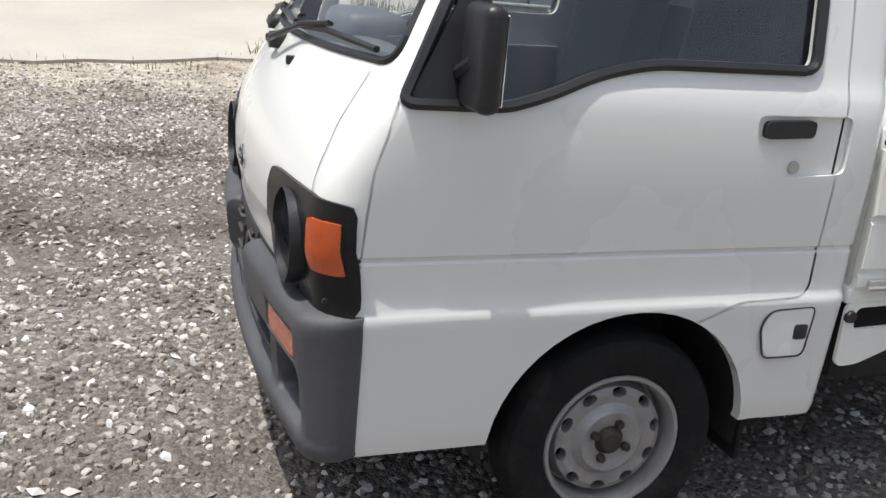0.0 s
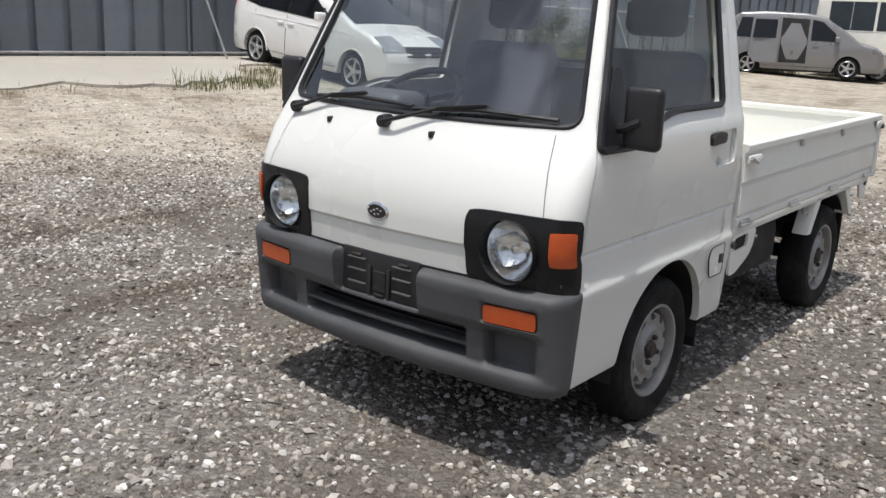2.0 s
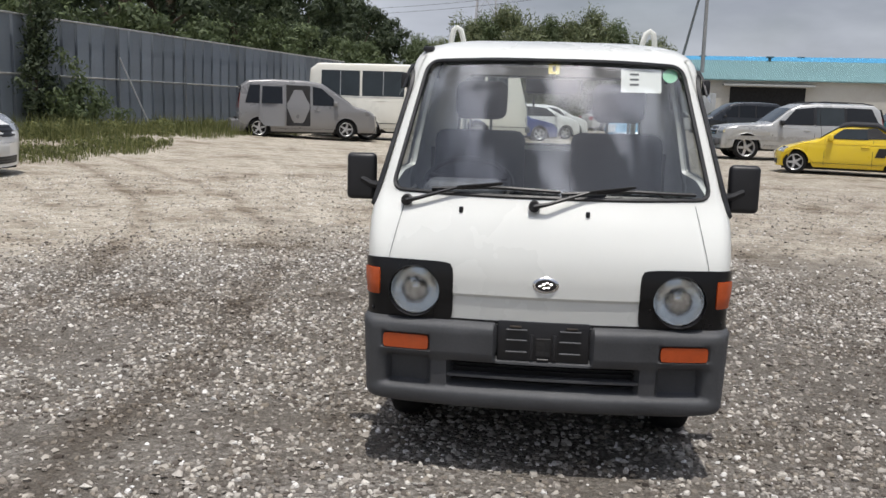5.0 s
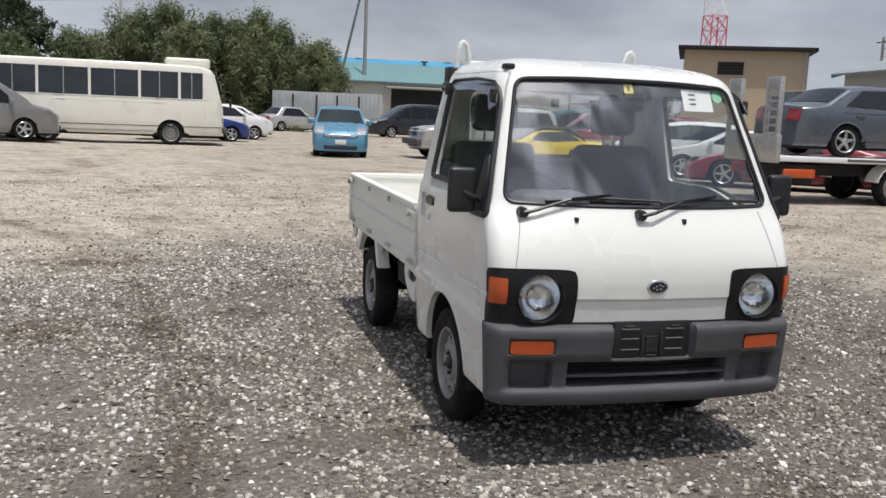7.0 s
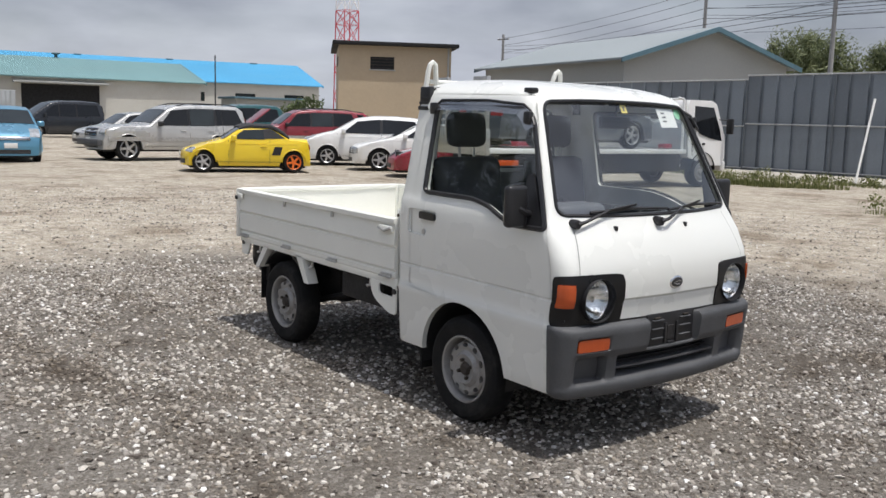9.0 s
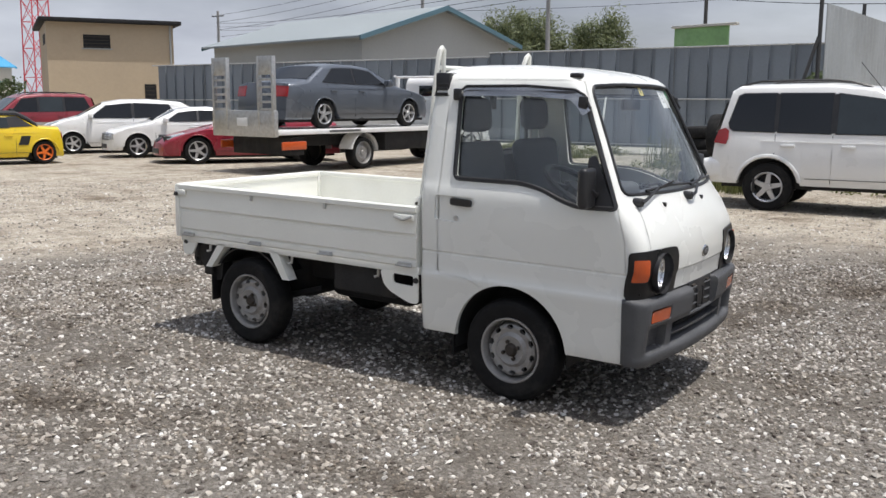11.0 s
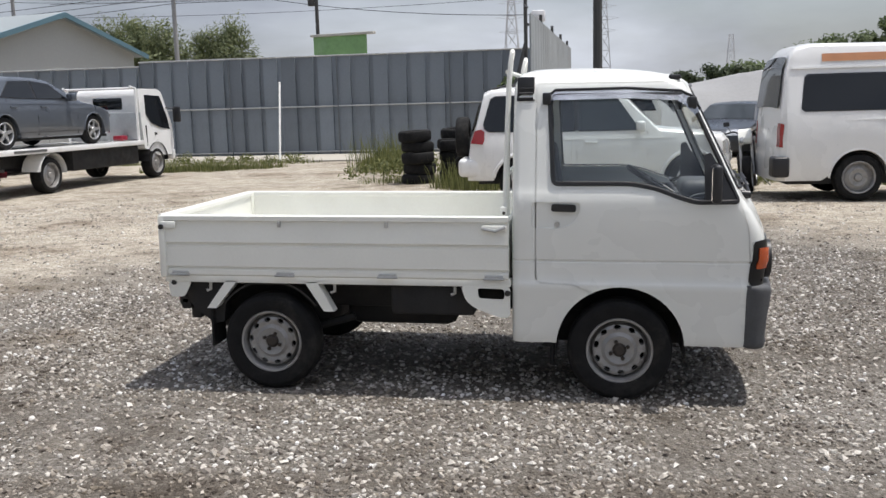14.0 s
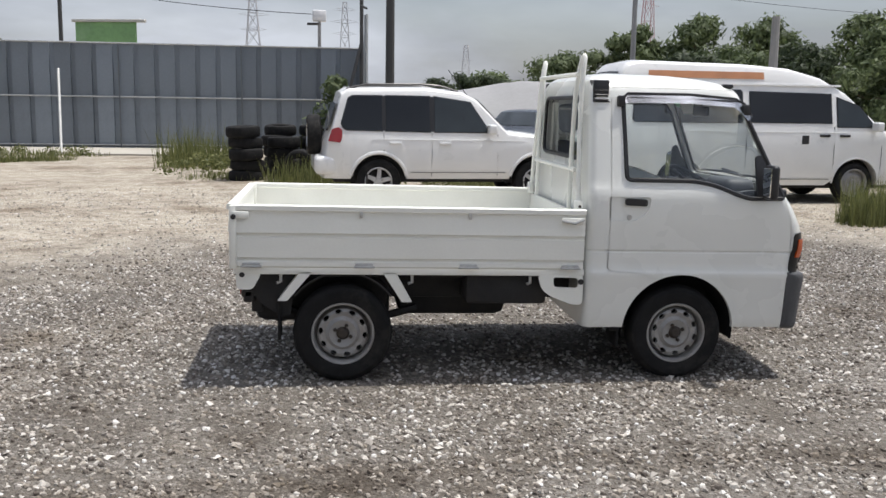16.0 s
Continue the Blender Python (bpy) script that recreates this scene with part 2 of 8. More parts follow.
def tube(bm, pts, r, n=8, caps=True):
    """A round bar along a polyline."""
    pts = [Vector(p) for p in pts]
    rings, up = [], None
    for i, p in enumerate(pts):
        d = (pts[min(i + 1, len(pts) - 1)] - pts[max(i - 1, 0)]).normalized()
        if up is None:
            up = d.orthogonal().normalized()
        up = (up - d * up.dot(d)).normalized()
        side = d.cross(up)
        rr = r[i] if isinstance(r, (list, tuple)) else r
        rings.append([bm.verts.new(p + (up * math.cos(a) + side * math.sin(a)) * rr) for a in (2 * math.pi * k / n for k in range(n))])
    for a, b in zip(rings, rings[1:]):
        for k in range(n):
            bm.faces.new((a[k], a[(k + 1) % n], b[(k + 1) % n], b[k]))
    if caps:
        bm.faces.new(rings[0][::-1])
        bm.faces.new(rings[-1])
    return bm


def tubed(pts, r, n=8):
    bm = tube(bmesh.new(), pts, r, n)
    bmesh.ops.recalc_face_normals(bm, faces=bm.faces)
    return bm


def rounded(pts, r, n=4):
    """A closed 2D outline with its corners rounded."""
    out = []
    k = len(pts)
    for i in range(k):
        p, a, b = Vector(pts[i]), Vector(pts[i - 1]), Vector(pts[(i + 1) % k])
        rr = r[i] if isinstance(r, (list, tuple)) else r
        if rr <= 0:
            out.append(tuple(p))
            continue
        da, db = a - p, b - p
        rr = min(rr, da.length * 0.49, db.length * 0.49)
        p0, p1 = p + da.normalized() * rr, p + db.normalized() * rr
        for j in range(n + 1):
            t = j / n
            out.append(tuple(p0 * (1 - t) ** 2 + p * 2 * t * (1 - t) + p1 * t * t))
    return out


def prism(outline, axis, lo, hi, bm=None):
    """A 2D outline pulled along an axis: 'x' takes (y, z), 'y' takes (x, z), 'z' takes (x, y)."""
    bm = bm or bmesh.new()
    def place(p, h):
        return {"x": (h, p[0], p[1]), "y": (p[0], h, p[1]), "z": (p[0], p[1], h)}[axis]
    a = [bm.verts.new(place(p, lo)) for p in outline]
    b = [bm.verts.new(place(p, hi)) for p in outline]
    fs = [bm.faces.new(a), bm.faces.new(b[::-1])]
    for i in range(len(a)):
        j = (i + 1) % len(a)
        fs.append(bm.faces.new((a[i], b[i], b[j], a[j])))
    bmesh.ops.recalc_face_normals(bm, faces=fs)
    return bm


def lathe(profile, n=40, mid=(0, 0, 0), arc=2 * math.pi, bm=None):
    """Turns (radius, y) pairs about the y axis."""
    bm = bm or bmesh.new()
    full = arc > 6.28
    cols = n if full else n + 1
    rings = [[bm.verts.new((mid[0] + r * math.cos(arc * k / n), mid[1] + y, mid[2] + r * math.sin(arc * k / n))) for k in range(cols)] for r, y in profile]
    for a, b in zip(rings, rings[1:]):
        for k in range(n):
            j = (k + 1) % cols
            bm.faces.new((a[k], a[j], b[j], b[k]))
    bmesh.ops.remove_doubles(bm, verts=bm.verts, dist=1e-5)
    bmesh.ops.recalc_face_normals(bm, faces=bm.faces)
    return bm


def boolean(bm, cutters, op="DIFFERENCE"):
    """bm with each cutter taken away (or kept); the cutters are freed."""
    def temp(b):
        me = bpy.data.meshes.new("t")
        b.to_mesh(me)
        b.free()
        return new("t", me)
    ob = temp(bm)
    cut = [temp(c) for c in cutters]
    for c in cut:
        md = ob.modifiers.new("b", "BOOLEAN")
        md.operation, md.solver, md.object = op, "EXACT", c
    bpy.context.view_layer.update()
    me = bpy.data.meshes.new_from_object(ob.evaluated_get(bpy.context.evaluated_depsgraph_get()))
    out = bmesh.new()
    out.from_mesh(me)
    for o in (ob, *cut):
        d = o.data
        bpy.data.objects.remove(o)
        bpy.data.meshes.remove(d)
    bpy.data.meshes.remove(me)
    bmesh.ops.remove_doubles(out, verts=out.verts, dist=2e-5)
    return out


def raw(name, verts, faces, mat, smooth=False):
    me = bpy.data.meshes.new(name)
    me.from_pydata(verts, [], faces)
    me.materials.append(mat)
    if smooth:
        me.polygons.foreach_set("use_smooth", [True] * len(me.polygons))
    return new(name, me)


def lerp(t, table):
    """Smoothless table look-up: [(key, value), ...] in rising key order."""
    if t <= table[0][0]:
        return table[0][1]
    for (a, va), (b, vb) in zip(table, table[1:]):
        if t <= b:
            return va + (vb - va) * (t - a) / (b - a)
    return table[-1][1]


def ground_z(x, y):
    """Height of the yard: level round the truck, rising to the concrete apron in front of one fence."""
    return 0.008 * min(max(x, -1), 3) + lerp(y, [(5, 0), (7, 0.05), (9.1, 0.15), (11.6, 0.39), (12.6, 0.41), (14, 0.42)])


# ---- ground ----
def ground_material():
    m = bpy.data.materials.new("gravel_yard")
    m.use_nodes = True
    n, l = m.node_tree.nodes, m.node_tree.links
    b = n["Principled BSDF"]
    b.inputs["Roughness"].default_value = 0.95
    b.inputs["Specular IOR Level"].default_value = 0.2
    co = n.new("ShaderNodeTexCoord")
    def noise(scale, detail=5, rough=0.6):
        t = n.new("ShaderNodeTexNoise")
        t.inputs["Scale"].default_value, t.inputs["Detail"].default_value, t.inputs["Roughness"].default_value = scale, detail, rough
        l.new(co.outputs["Object"], t.inputs["Vector"])
        return t.outputs["Fac"]
    def ramp(src, stops):
        r = n.new("ShaderNodeValToRGB")
        while len(r.color_ramp.elements) < len(stops):
            r.color_ramp.elements.new(0.5)
        for e, (p, c) in zip(r.color_ramp.elements, stops):
            e.position, e.color = p, (*c, 1) if len(c) == 3 else c
        l.new(src, r.inputs["Fac"])
        return r.outputs["Color"]
    def mix(f, a, bb, mode="MIX"):
        x = n.new("ShaderNodeMix")
        x.data_type, x.blend_type = "RGBA", mode
        if isinstance(f, (int, float)):
            x.inputs["Factor"].default_value = f
        else:
            l.new(f, x.inputs["Factor"])
        for s, k in ((a, "A"), (bb, "B")):
            if isinstance(s, tuple):
                x.inputs[k].default_value = (*s, 1)
            else:
                l.new(s, x.inputs[k])
        return x.outputs["Result"]
    vor = n.new("ShaderNodeTexVoronoi")
    vor.inputs["Scale"].default_value = 44
    l.new(co.outputs["Object"], vor.inputs["Vector"])
    vor2 = n.new("ShaderNodeTexVoronoi")
    vor2.inputs["Scale"].default_value = 105
    l.new(co.outputs["Object"], vor2.inputs["Vector"])
    sep = n.new("ShaderNodeSeparateColor")
    l.new(vor.outputs["Color"], sep.inputs["Color"])
    sep2 = n.new("ShaderNodeSeparateColor")
    l.new(vor2.outputs["Color"], sep2.inputs["Color"])
    def mathn(op, a, b2=None):
        x = n.new("ShaderNodeMath")
        x.operation = op
        for i, s in enumerate((a, b2)):
            if s is None:
                continue
            if isinstance(s, (int, float)):
                x.inputs[i].default_value = s
            else:
                l.new(s, x.inputs[i])
        return x.outputs["Value"]
    pos = n.new("ShaderNodeSeparateXYZ")
    l.new(co.outputs["Object"], pos.inputs["Vector"])
    chips = ramp(sep.outputs["Red"], [(0.0, (0.093, 0.084, 0.077)), (0.45, (0.209, 0.195, 0.177)), (0.72, (0.398, 0.377, 0.346)), (1.0, (0.741, 0.720, 0.678))])
    grit = ramp(sep2.outputs["Red"], [(0.0, (0.076, 0.069, 0.064)), (0.6, (0.175, 0.163, 0.149)), (1.0, (0.468, 0.447, 0.419))])
    stone = mix(0.5, chips, grit)
    gap = ramp(vor.outputs["Distance"], [(0.0, (1, 1, 1)), (0.5, (1, 1, 1)), (0.9, (0.55, 0.53, 0.51))])
    stone = mix(1.0, stone, gap, "MULTIPLY")
    # fine grey-brown earth shows between the stones and in the bare patches
    earth = ramp(noise(55, 6, 0.75), [(0.3, (0.091, 0.082, 0.070)), (0.5, (0.147, 0.133, 0.115)), (0.72, (0.239, 0.220, 0.192))])
    bare = ramp(mathn("ADD", noise(0.9, 6, 0.62), mathn("MULTIPLY", noise(5.0, 5, 0.7), 0.22)), [(0.52, (1, 1, 1)), (0.66, (0, 0, 0))])
    stone = mix(mathn("ADD", mathn("MULTIPLY", bare, 0.25), 0.6), stone, earth)
    dirt = ramp(noise(9, 8, 0.7), [(0.3, (0.43, 0.385, 0.31)), (0.55, (0.62, 0.57, 0.48)), (0.75, (0.74, 0.69, 0.60))])
    speck = ramp(noise(30, 6, 0.78), [(0.36, (0.46, 0.44, 0.41)), (0.50, (1.0, 1.0, 1.0)), (0.66, (1.22, 1.21, 1.19))])
    dirt = mix(0.26, dirt, stone)
    dirt = mix(0.9, dirt, speck, "MULTIPLY")
    ruts = ramp(noise(2.6, 8, 0.74), [(0.36, (0.70, 0.68, 0.65)), (0.50, (1.0, 1.0, 1.0)), (0.68, (1.10, 1.09, 1.08))])
    dirt = mix(1.0, dirt, ruts, "MULTIPLY")
    # worn pale earth lies outside the gravelled patch round the truck
    ex = mathn("MULTIPLY", mathn("SUBTRACT", pos.outputs["X"], -0.9), 0.125)
    ey = mathn("MULTIPLY", mathn("SUBTRACT", pos.outputs["Y"], -0.2), 0.155)
    rad = mathn("SQRT", mathn("ADD", mathn("MULTIPLY", ex, ex), mathn("MULTIPLY", ey, ey)))
    rad = mathn("ADD", rad, mathn("MULTIPLY", mathn("SUBTRACT", noise(0.45, 6, 0.65), 0.5), 1.1))
    patch = ramp(rad, [(0.60, (0, 0, 0)), (1.0, (1, 1, 1))])
    base = mix(patch, stone, dirt)
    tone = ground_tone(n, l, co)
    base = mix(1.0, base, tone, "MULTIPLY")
    l.new(base, b.inputs["Base Color"])
    bump = n.new("ShaderNodeBump")
    bump.inputs["Strength"].default_value, bump.inputs["Distance"].default_value = 1.0, 0.014
    h = mathn("ADD", mathn("MULTIPLY", vor.outputs["Distance"], -1.0), mathn("MULTIPLY", vor2.outputs["Distance"], -0.5))
    l.new(h, bump.inputs["Height"])
    l.new(bump.outputs["Normal"], b.inputs["Normal"])
    return m


def ground_tone(n, l, co):
    """Damp and dusty drifts, worn wheel tracks and a tone that rises towards +y, shared by the earth and the stones
    that lie on it.
    """
    def noise_at(scale, detail, rough):
        t = n.new("ShaderNodeTexNoise")
        t.inputs["Scale"].default_value, t.inputs["Detail"].default_value, t.inputs["Roughness"].default_value = scale, detail, rough
        l.new(co.outputs["Object"], t.inputs["Vector"])
        return t.outputs["Fac"]
    def do(op, a, b):
        x = n.new("ShaderNodeMath")
        x.operation = op
        for i, q in enumerate((a, b)):
            if isinstance(q, (int, float)):
                x.inputs[i].default_value = q
            else:
                l.new(q, x.inputs[i])
        return x.outputs["Value"]
    def ramp(src, stops):
        r = n.new("ShaderNodeValToRGB")
        while len(r.color_ramp.elements) < len(stops):
            r.color_ramp.elements.new(0.5)
        for e, (p, c) in zip(r.color_ramp.elements, stops):
            e.position, e.color = p, (*c, 1)
        l.new(src, r.inputs["Fac"])
        return r.outputs["Color"]
    def times(a, b):
        x = n.new("ShaderNodeMix")
        x.data_type, x.blend_type = "RGBA", "MULTIPLY"
        x.inputs["Factor"].default_value = 1.0
        l.new(a, x.inputs["A"])
        l.new(b, x.inputs["B"])
        return x.outputs["Result"]
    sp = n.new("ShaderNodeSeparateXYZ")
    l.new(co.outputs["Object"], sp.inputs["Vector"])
    drift = ramp(noise_at(0.62, 7, 0.66), [(0.35, (0.58, 0.535, 0.49)), (0.44, (0.92, 0.905, 0.89)), (0.56, (1.03, 1.03, 1.03)), (0.70, (1.14, 1.135, 1.13))])
    small = ramp(noise_at(2.3, 6, 0.7), [(0.35, (0.78, 0.76, 0.74)), (0.48, (1.0, 1.0, 1.0)), (0.66, (1.08, 1.08, 1.08))])
    # tone lightens from -y to +y, broken up by noise
    y_tone = ramp(do("ADD", do("MULTIPLY", sp.outputs["Y"], 0.2), do("MULTIPLY", noise_at(0.8, 4, 0.6), 0.5)), [(0.05, (0.90, 0.89, 0.885)), (0.75, (1.03, 1.025, 1.02))])
    bend = do("ADD", do("ADD", sp.outputs["Y"], do("MULTIPLY", do("MULTIPLY", sp.outputs["X"], sp.outputs["X"]), -0.035)), do("MULTIPLY", noise_at(0.6, 4, 0.6), 0.9))
    lane = do("ABSOLUTE", do("SUBTRACT", do("ABSOLUTE", do("SUBTRACT", bend, 3.0), 0.0), 0.72), 0.0)
    track = ramp(do("ADD", lane, do("MULTIPLY", noise_at(2.5, 6, 0.7), 0.35)), [(0.17, (0.70, 0.67, 0.64)), (0.40, (1.0, 1.0, 1.0))])
    return times(times(drift, small), times(y_tone, track))


M["ground"] = ground_material()
near = list(np.arange(-16, 40.01, 0.5))
xs = [-1500, -500, -150, -60, -30] + near + [50, 70, 110, 200, 500, 1500]
ys = [-1500, -500, -150, -60, -30] + list(np.arange(-22, 20.01, 0.5)) + [25, 40, 70, 150, 500, 1500]
gv, gf = [], []
for y in ys:
    for x in xs:
        z = ground_z(x, y)
        if abs(x) < 41 and abs(y) < 31:
            z += 0.03 * (noise.noise(Vector((x * 0.35, y * 0.35, 0))) ) * min(1, max(0, (math.hypot(x - 0.8, y) - 3) / 4))
        gv.append((x, y, z))
nx = len(xs)
for j in range(len(ys) - 1):
    for i in range(nx - 1):
        gf.append((j * nx + i, j * nx + i + 1, (j + 1) * nx + i + 1, (j + 1) * nx + i))
tagged(raw("ground", gv, gf, M["ground"], True), "grey crushed gravel yard with pale bare earth", "ground", kind="structure")


# loose stones, thickest round the truck
def stones(count, rmin, rmax, seed, reach, mid=(-0.7, 0.9), rounded_top=True):
    """Angular chips scattered evenly over an ellipse that thins out at its edge."""
    rng = np.random.default_rng(seed)
    if rounded_top:
        # a flat-topped pebble: a low ring, a narrower upper ring and a lid
        k5 = [2 * math.pi * k / 5 for k in range(5)]
        form = np.array([(math.cos(q), math.sin(q), -0.35) for q in k5] + [(0.72 * math.cos(q + 0.3), 0.72 * math.sin(q + 0.3), 0.62) for q in k5])
        tri = np.array([(k, (k + 1) % 5, 5 + k) for k in range(5)] + [((k + 1) % 5, 5 + (k + 1) % 5, 5 + k) for k in range(5)] + [(5, 6, 7), (5, 7, 8), (5, 8, 9)])
        rough_ = 0.15
    else:
        form = np.array([(1, 0, 0), (-1, 0, 0), (0, 1, 0), (0, -1, 0), (0, 0, 1), (0, 0, -1)], float)
        tri = np.array([(0, 2, 4), (2, 1, 4), (1, 3, 4), (3, 0, 4), (2, 0, 5), (1, 2, 5), (3, 1, 5), (0, 3, 5)])
        rough_ = 0.26
    a, d = rng.uniform(0, 2 * math.pi, count), rng.random(count) ** 0.5 * (1 + 0.25 * rng.random(count) ** 3)
    px, py = mid[0] + reach[0] * d * np.cos(a), mid[1] + reach[1] * d * np.sin(a)
    if rounded_top:
        # swept bare in places
        field = np.array([noise.noise(Vector((u0 * 0.55, v0 * 0.75, 4))) + 0.5 * noise.noise(Vector((u0 * 1.7, v0 * 2.2, 9))) for u0, v0 in zip(px.tolist(), py.tolist())])
        keep = rng.random(count) < np.clip(1.10 + 2.3 * field, 0.32, 1.0)
        px, py = px[keep], py[keep]
        count = len(px)
    nv = len(form)
    size = rmin + (rmax - rmin) * rng.random(count) ** 2.2
    shape = form[None] * np.stack([np.ones(count), rng.uniform(0.6, 1.0, count), rng.uniform(0.4, 0.75, count)], 1)[:, None, :]
    shape = (shape + rng.uniform(-rough_, rough_, (count, nv, 3))) * size[:, None, None]
    t, u = rng.uniform(0, 2 * math.pi, count), rng.uniform(-0.5, 0.5, count)
    c, s = np.cos(t)[:, None], np.sin(t)[:, None]
    x = shape[:, :, 0] * c - shape[:, :, 1] * s
    y = shape[:, :, 0] * s + shape[:, :, 1] * c
    z = shape[:, :, 2] + x * np.sin(u)[:, None]
    gz = 0.008 * np.clip(px, -1, 3) + np.interp(py, [5, 7, 9.1, 11.6, 12.6, 14], [0, 0.05, 0.15, 0.39, 0.41, 0.42])
    gz += np.array([0.03 * noise.noise(Vector((u0 * 0.35, v0 * 0.35, 0))) * min(1, max(0, (math.hypot(u0 - 0.8, v0) - 3) / 4)) for u0, v0 in zip(px.tolist(), py.tolist())])
    v = np.stack([x + px[:, None], y + py[:, None], z + (gz + size * 0.22)[:, None]], 2)
    f = (tri[None] + (np.arange(count) * nv)[:, None, None]).reshape(-1, 3)
    return v.reshape(-1, 3), f


def stone_material(name, stops):
    m = bpy.data.materials.new(name)
    m.use_nodes = True
    n, l = m.node_tree.nodes, m.node_tree.links
    b = n["Principled BSDF"]
    b.inputs["Roughness"].default_value = 0.9
    b.inputs["Specular IOR Level"].default_value = 0.25
    g = n.new("ShaderNodeNewGeometry")
    r = n.new("ShaderNodeValToRGB")
    while len(r.color_ramp.elements) < len(stops):
        r.color_ramp.elements.new(0.5)
    for e, (p, c) in zip(r.color_ramp.elements, stops):
        e.position, e.color = p, (*c, 1)
    l.new(g.outputs["Random Per Island"], r.inputs["Fac"])
    co, mx = n.new("ShaderNodeTexCoord"), n.new("ShaderNodeMix")
    mx.data_type, mx.blend_type = "RGBA", "MULTIPLY"
    mx.inputs["Factor"].default_value = 1.0
    l.new(r.outputs["Color"], mx.inputs["A"])
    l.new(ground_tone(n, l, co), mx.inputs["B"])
    l.new(mx.outputs["Result"], b.inputs["Base Color"])
    return m


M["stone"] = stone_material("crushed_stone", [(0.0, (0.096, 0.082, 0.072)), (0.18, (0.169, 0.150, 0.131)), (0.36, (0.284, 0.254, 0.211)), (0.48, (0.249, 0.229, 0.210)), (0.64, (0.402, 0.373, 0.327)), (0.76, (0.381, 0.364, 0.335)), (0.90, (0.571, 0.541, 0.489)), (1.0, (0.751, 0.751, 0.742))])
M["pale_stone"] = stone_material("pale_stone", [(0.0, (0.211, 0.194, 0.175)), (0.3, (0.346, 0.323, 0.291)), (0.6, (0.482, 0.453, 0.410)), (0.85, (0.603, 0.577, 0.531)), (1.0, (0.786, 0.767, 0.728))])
for count, lo, hi, seed, reach, mid, lab in ((150000, 0.0065, 0.0185, 5, (5.6, 5.2), (-0.5, 0.7), "small crushed grey and white gravel chips"), (5200, 0.013, 0.025, 6, (6.5, 6.0), (-0.7, 0.9), "larger pale stones scattered on the gravel"), (34000, 0.010, 0.026, 7, (12.0, 10.2), (2.2, -0.3), "sparse pale stones trodden into bare earth")):
    sv, sf = stones(count, lo, hi, seed, reach, mid, seed != 7)
    tagged(raw("gravel", sv.tolist(), sf.tolist(), M["pale_stone" if seed == 7 else "stone"]), lab, "gravel", kind="stuff")


# ---- the small white flatbed truck ----
# Built facing -x with its front axle at x = 0.
XF = [(0.28, -0.715), (0.62, -0.742), (0.70, -0.752), (0.716, -0.753), (0.726, -0.762), (0.80, -0.764), (0.88, -0.752), (0.98, -0.712), (1.06, -0.664), (1.08, -0.652), (1.60, -0.372), (1.622, -0.352), (1.64, -0.325), (1.66, -0.268), (1.68, -0.165), (1.695, -0.045), (1.703, 0.09)]
HW = [(0.28, 0.655), (0.32, 0.668), (0.40, 0.674), (0.58, 0.686), (0.605, 0.690), (0.618, 0.686), (0.632, 0.680), (0.722, 0.680), (0.728, 0.676), (0.734, 0.676), (0.740, 0.683), (0.90, 0.690), (1.00, 0.689), (1.06, 0.682), (1.10, 0.668), (1.13, 0.662), (1.35, 0.622), (1.56, 0.578), (1.60, 0.566), (1.622, 0.553), (1.64, 0.535), (1.66, 0.505), (1.68, 0.455), (1.695, 0.37), (1.703, 0.27)]
XR = [(0.28, 0.55), (1.10, 0.55), (1.56, 0.545), (1.62, 0.540), (1.66, 0.525), (1.68, 0.50), (1.695, 0.45), (1.703, 0.38)]
RC = [(0.28, 0.075), (0.85, 0.078), (1.08, 0.055), (1.6, 0.09), (1.703, 0.10)]
BOW = [(0.28, 0.055), (0.70, 0.065), (0.86, 0.075), (1.06, 0.105), (1.6, 0.065), (1.703, 0.05)]


def cab_ring(z, inset=0.0):
    """The cab's plan outline at height z, from the middle of the front round by +y to the middle of the back, and mirrored."""
    xf, w, xr, r, bow = lerp(z, XF) + inset * 1.25, lerp(z, HW) - inset, lerp(z, XR) - inset, lerp(z, RC), lerp(z, BOW)
    half = []
    ye = w - r
    for i in range(12):
        y = ye * i / 11
        half.append((xf + bow * (y / w) ** 2, y))
    xc = half[-1][0] + r * 1.05
    for i in range(1, 9):
        a = math.pi / 2 * i / 8
        half.append((xc - r * 1.05 * math.cos(a), ye + r * math.sin(a)))
    x0 = half[-1][0]
    rr = 0.045
    for i in range(1, 19):
        half.append((x0 + (xr - rr - x0) * i / 18, w))
    for i in range(1, 5):
        a = math.pi / 2 * i / 4
        half.append((xr - rr + rr * math.sin(a), w - rr + rr * math.cos(a)))
    for i in range(1, 7):
        half.append((xr, (w - rr) * (1 - i / 6)))
    return half + [(x, -y) for x, y in half[-2:0:-1]]


CAB_Z = [0.30, 0.32, 0.36, 0.42, 0.50, 0.58, 0.605, 0.618, 0.632, 0.67, 0.70, 0.716, 0.722, 0.728, 0.734, 0.740, 0.77, 0.80, 0.84, 0.88, 0.93, 0.98, 1.02, 1.06, 1.08, 1.10, 1.13, 1.18, 1.24, 1.30, 1.35, 1.40, 1.46, 1.52, 1.56, 1.60, 1.622, 1.64, 1.66, 1.68, 1.695, 1.703]


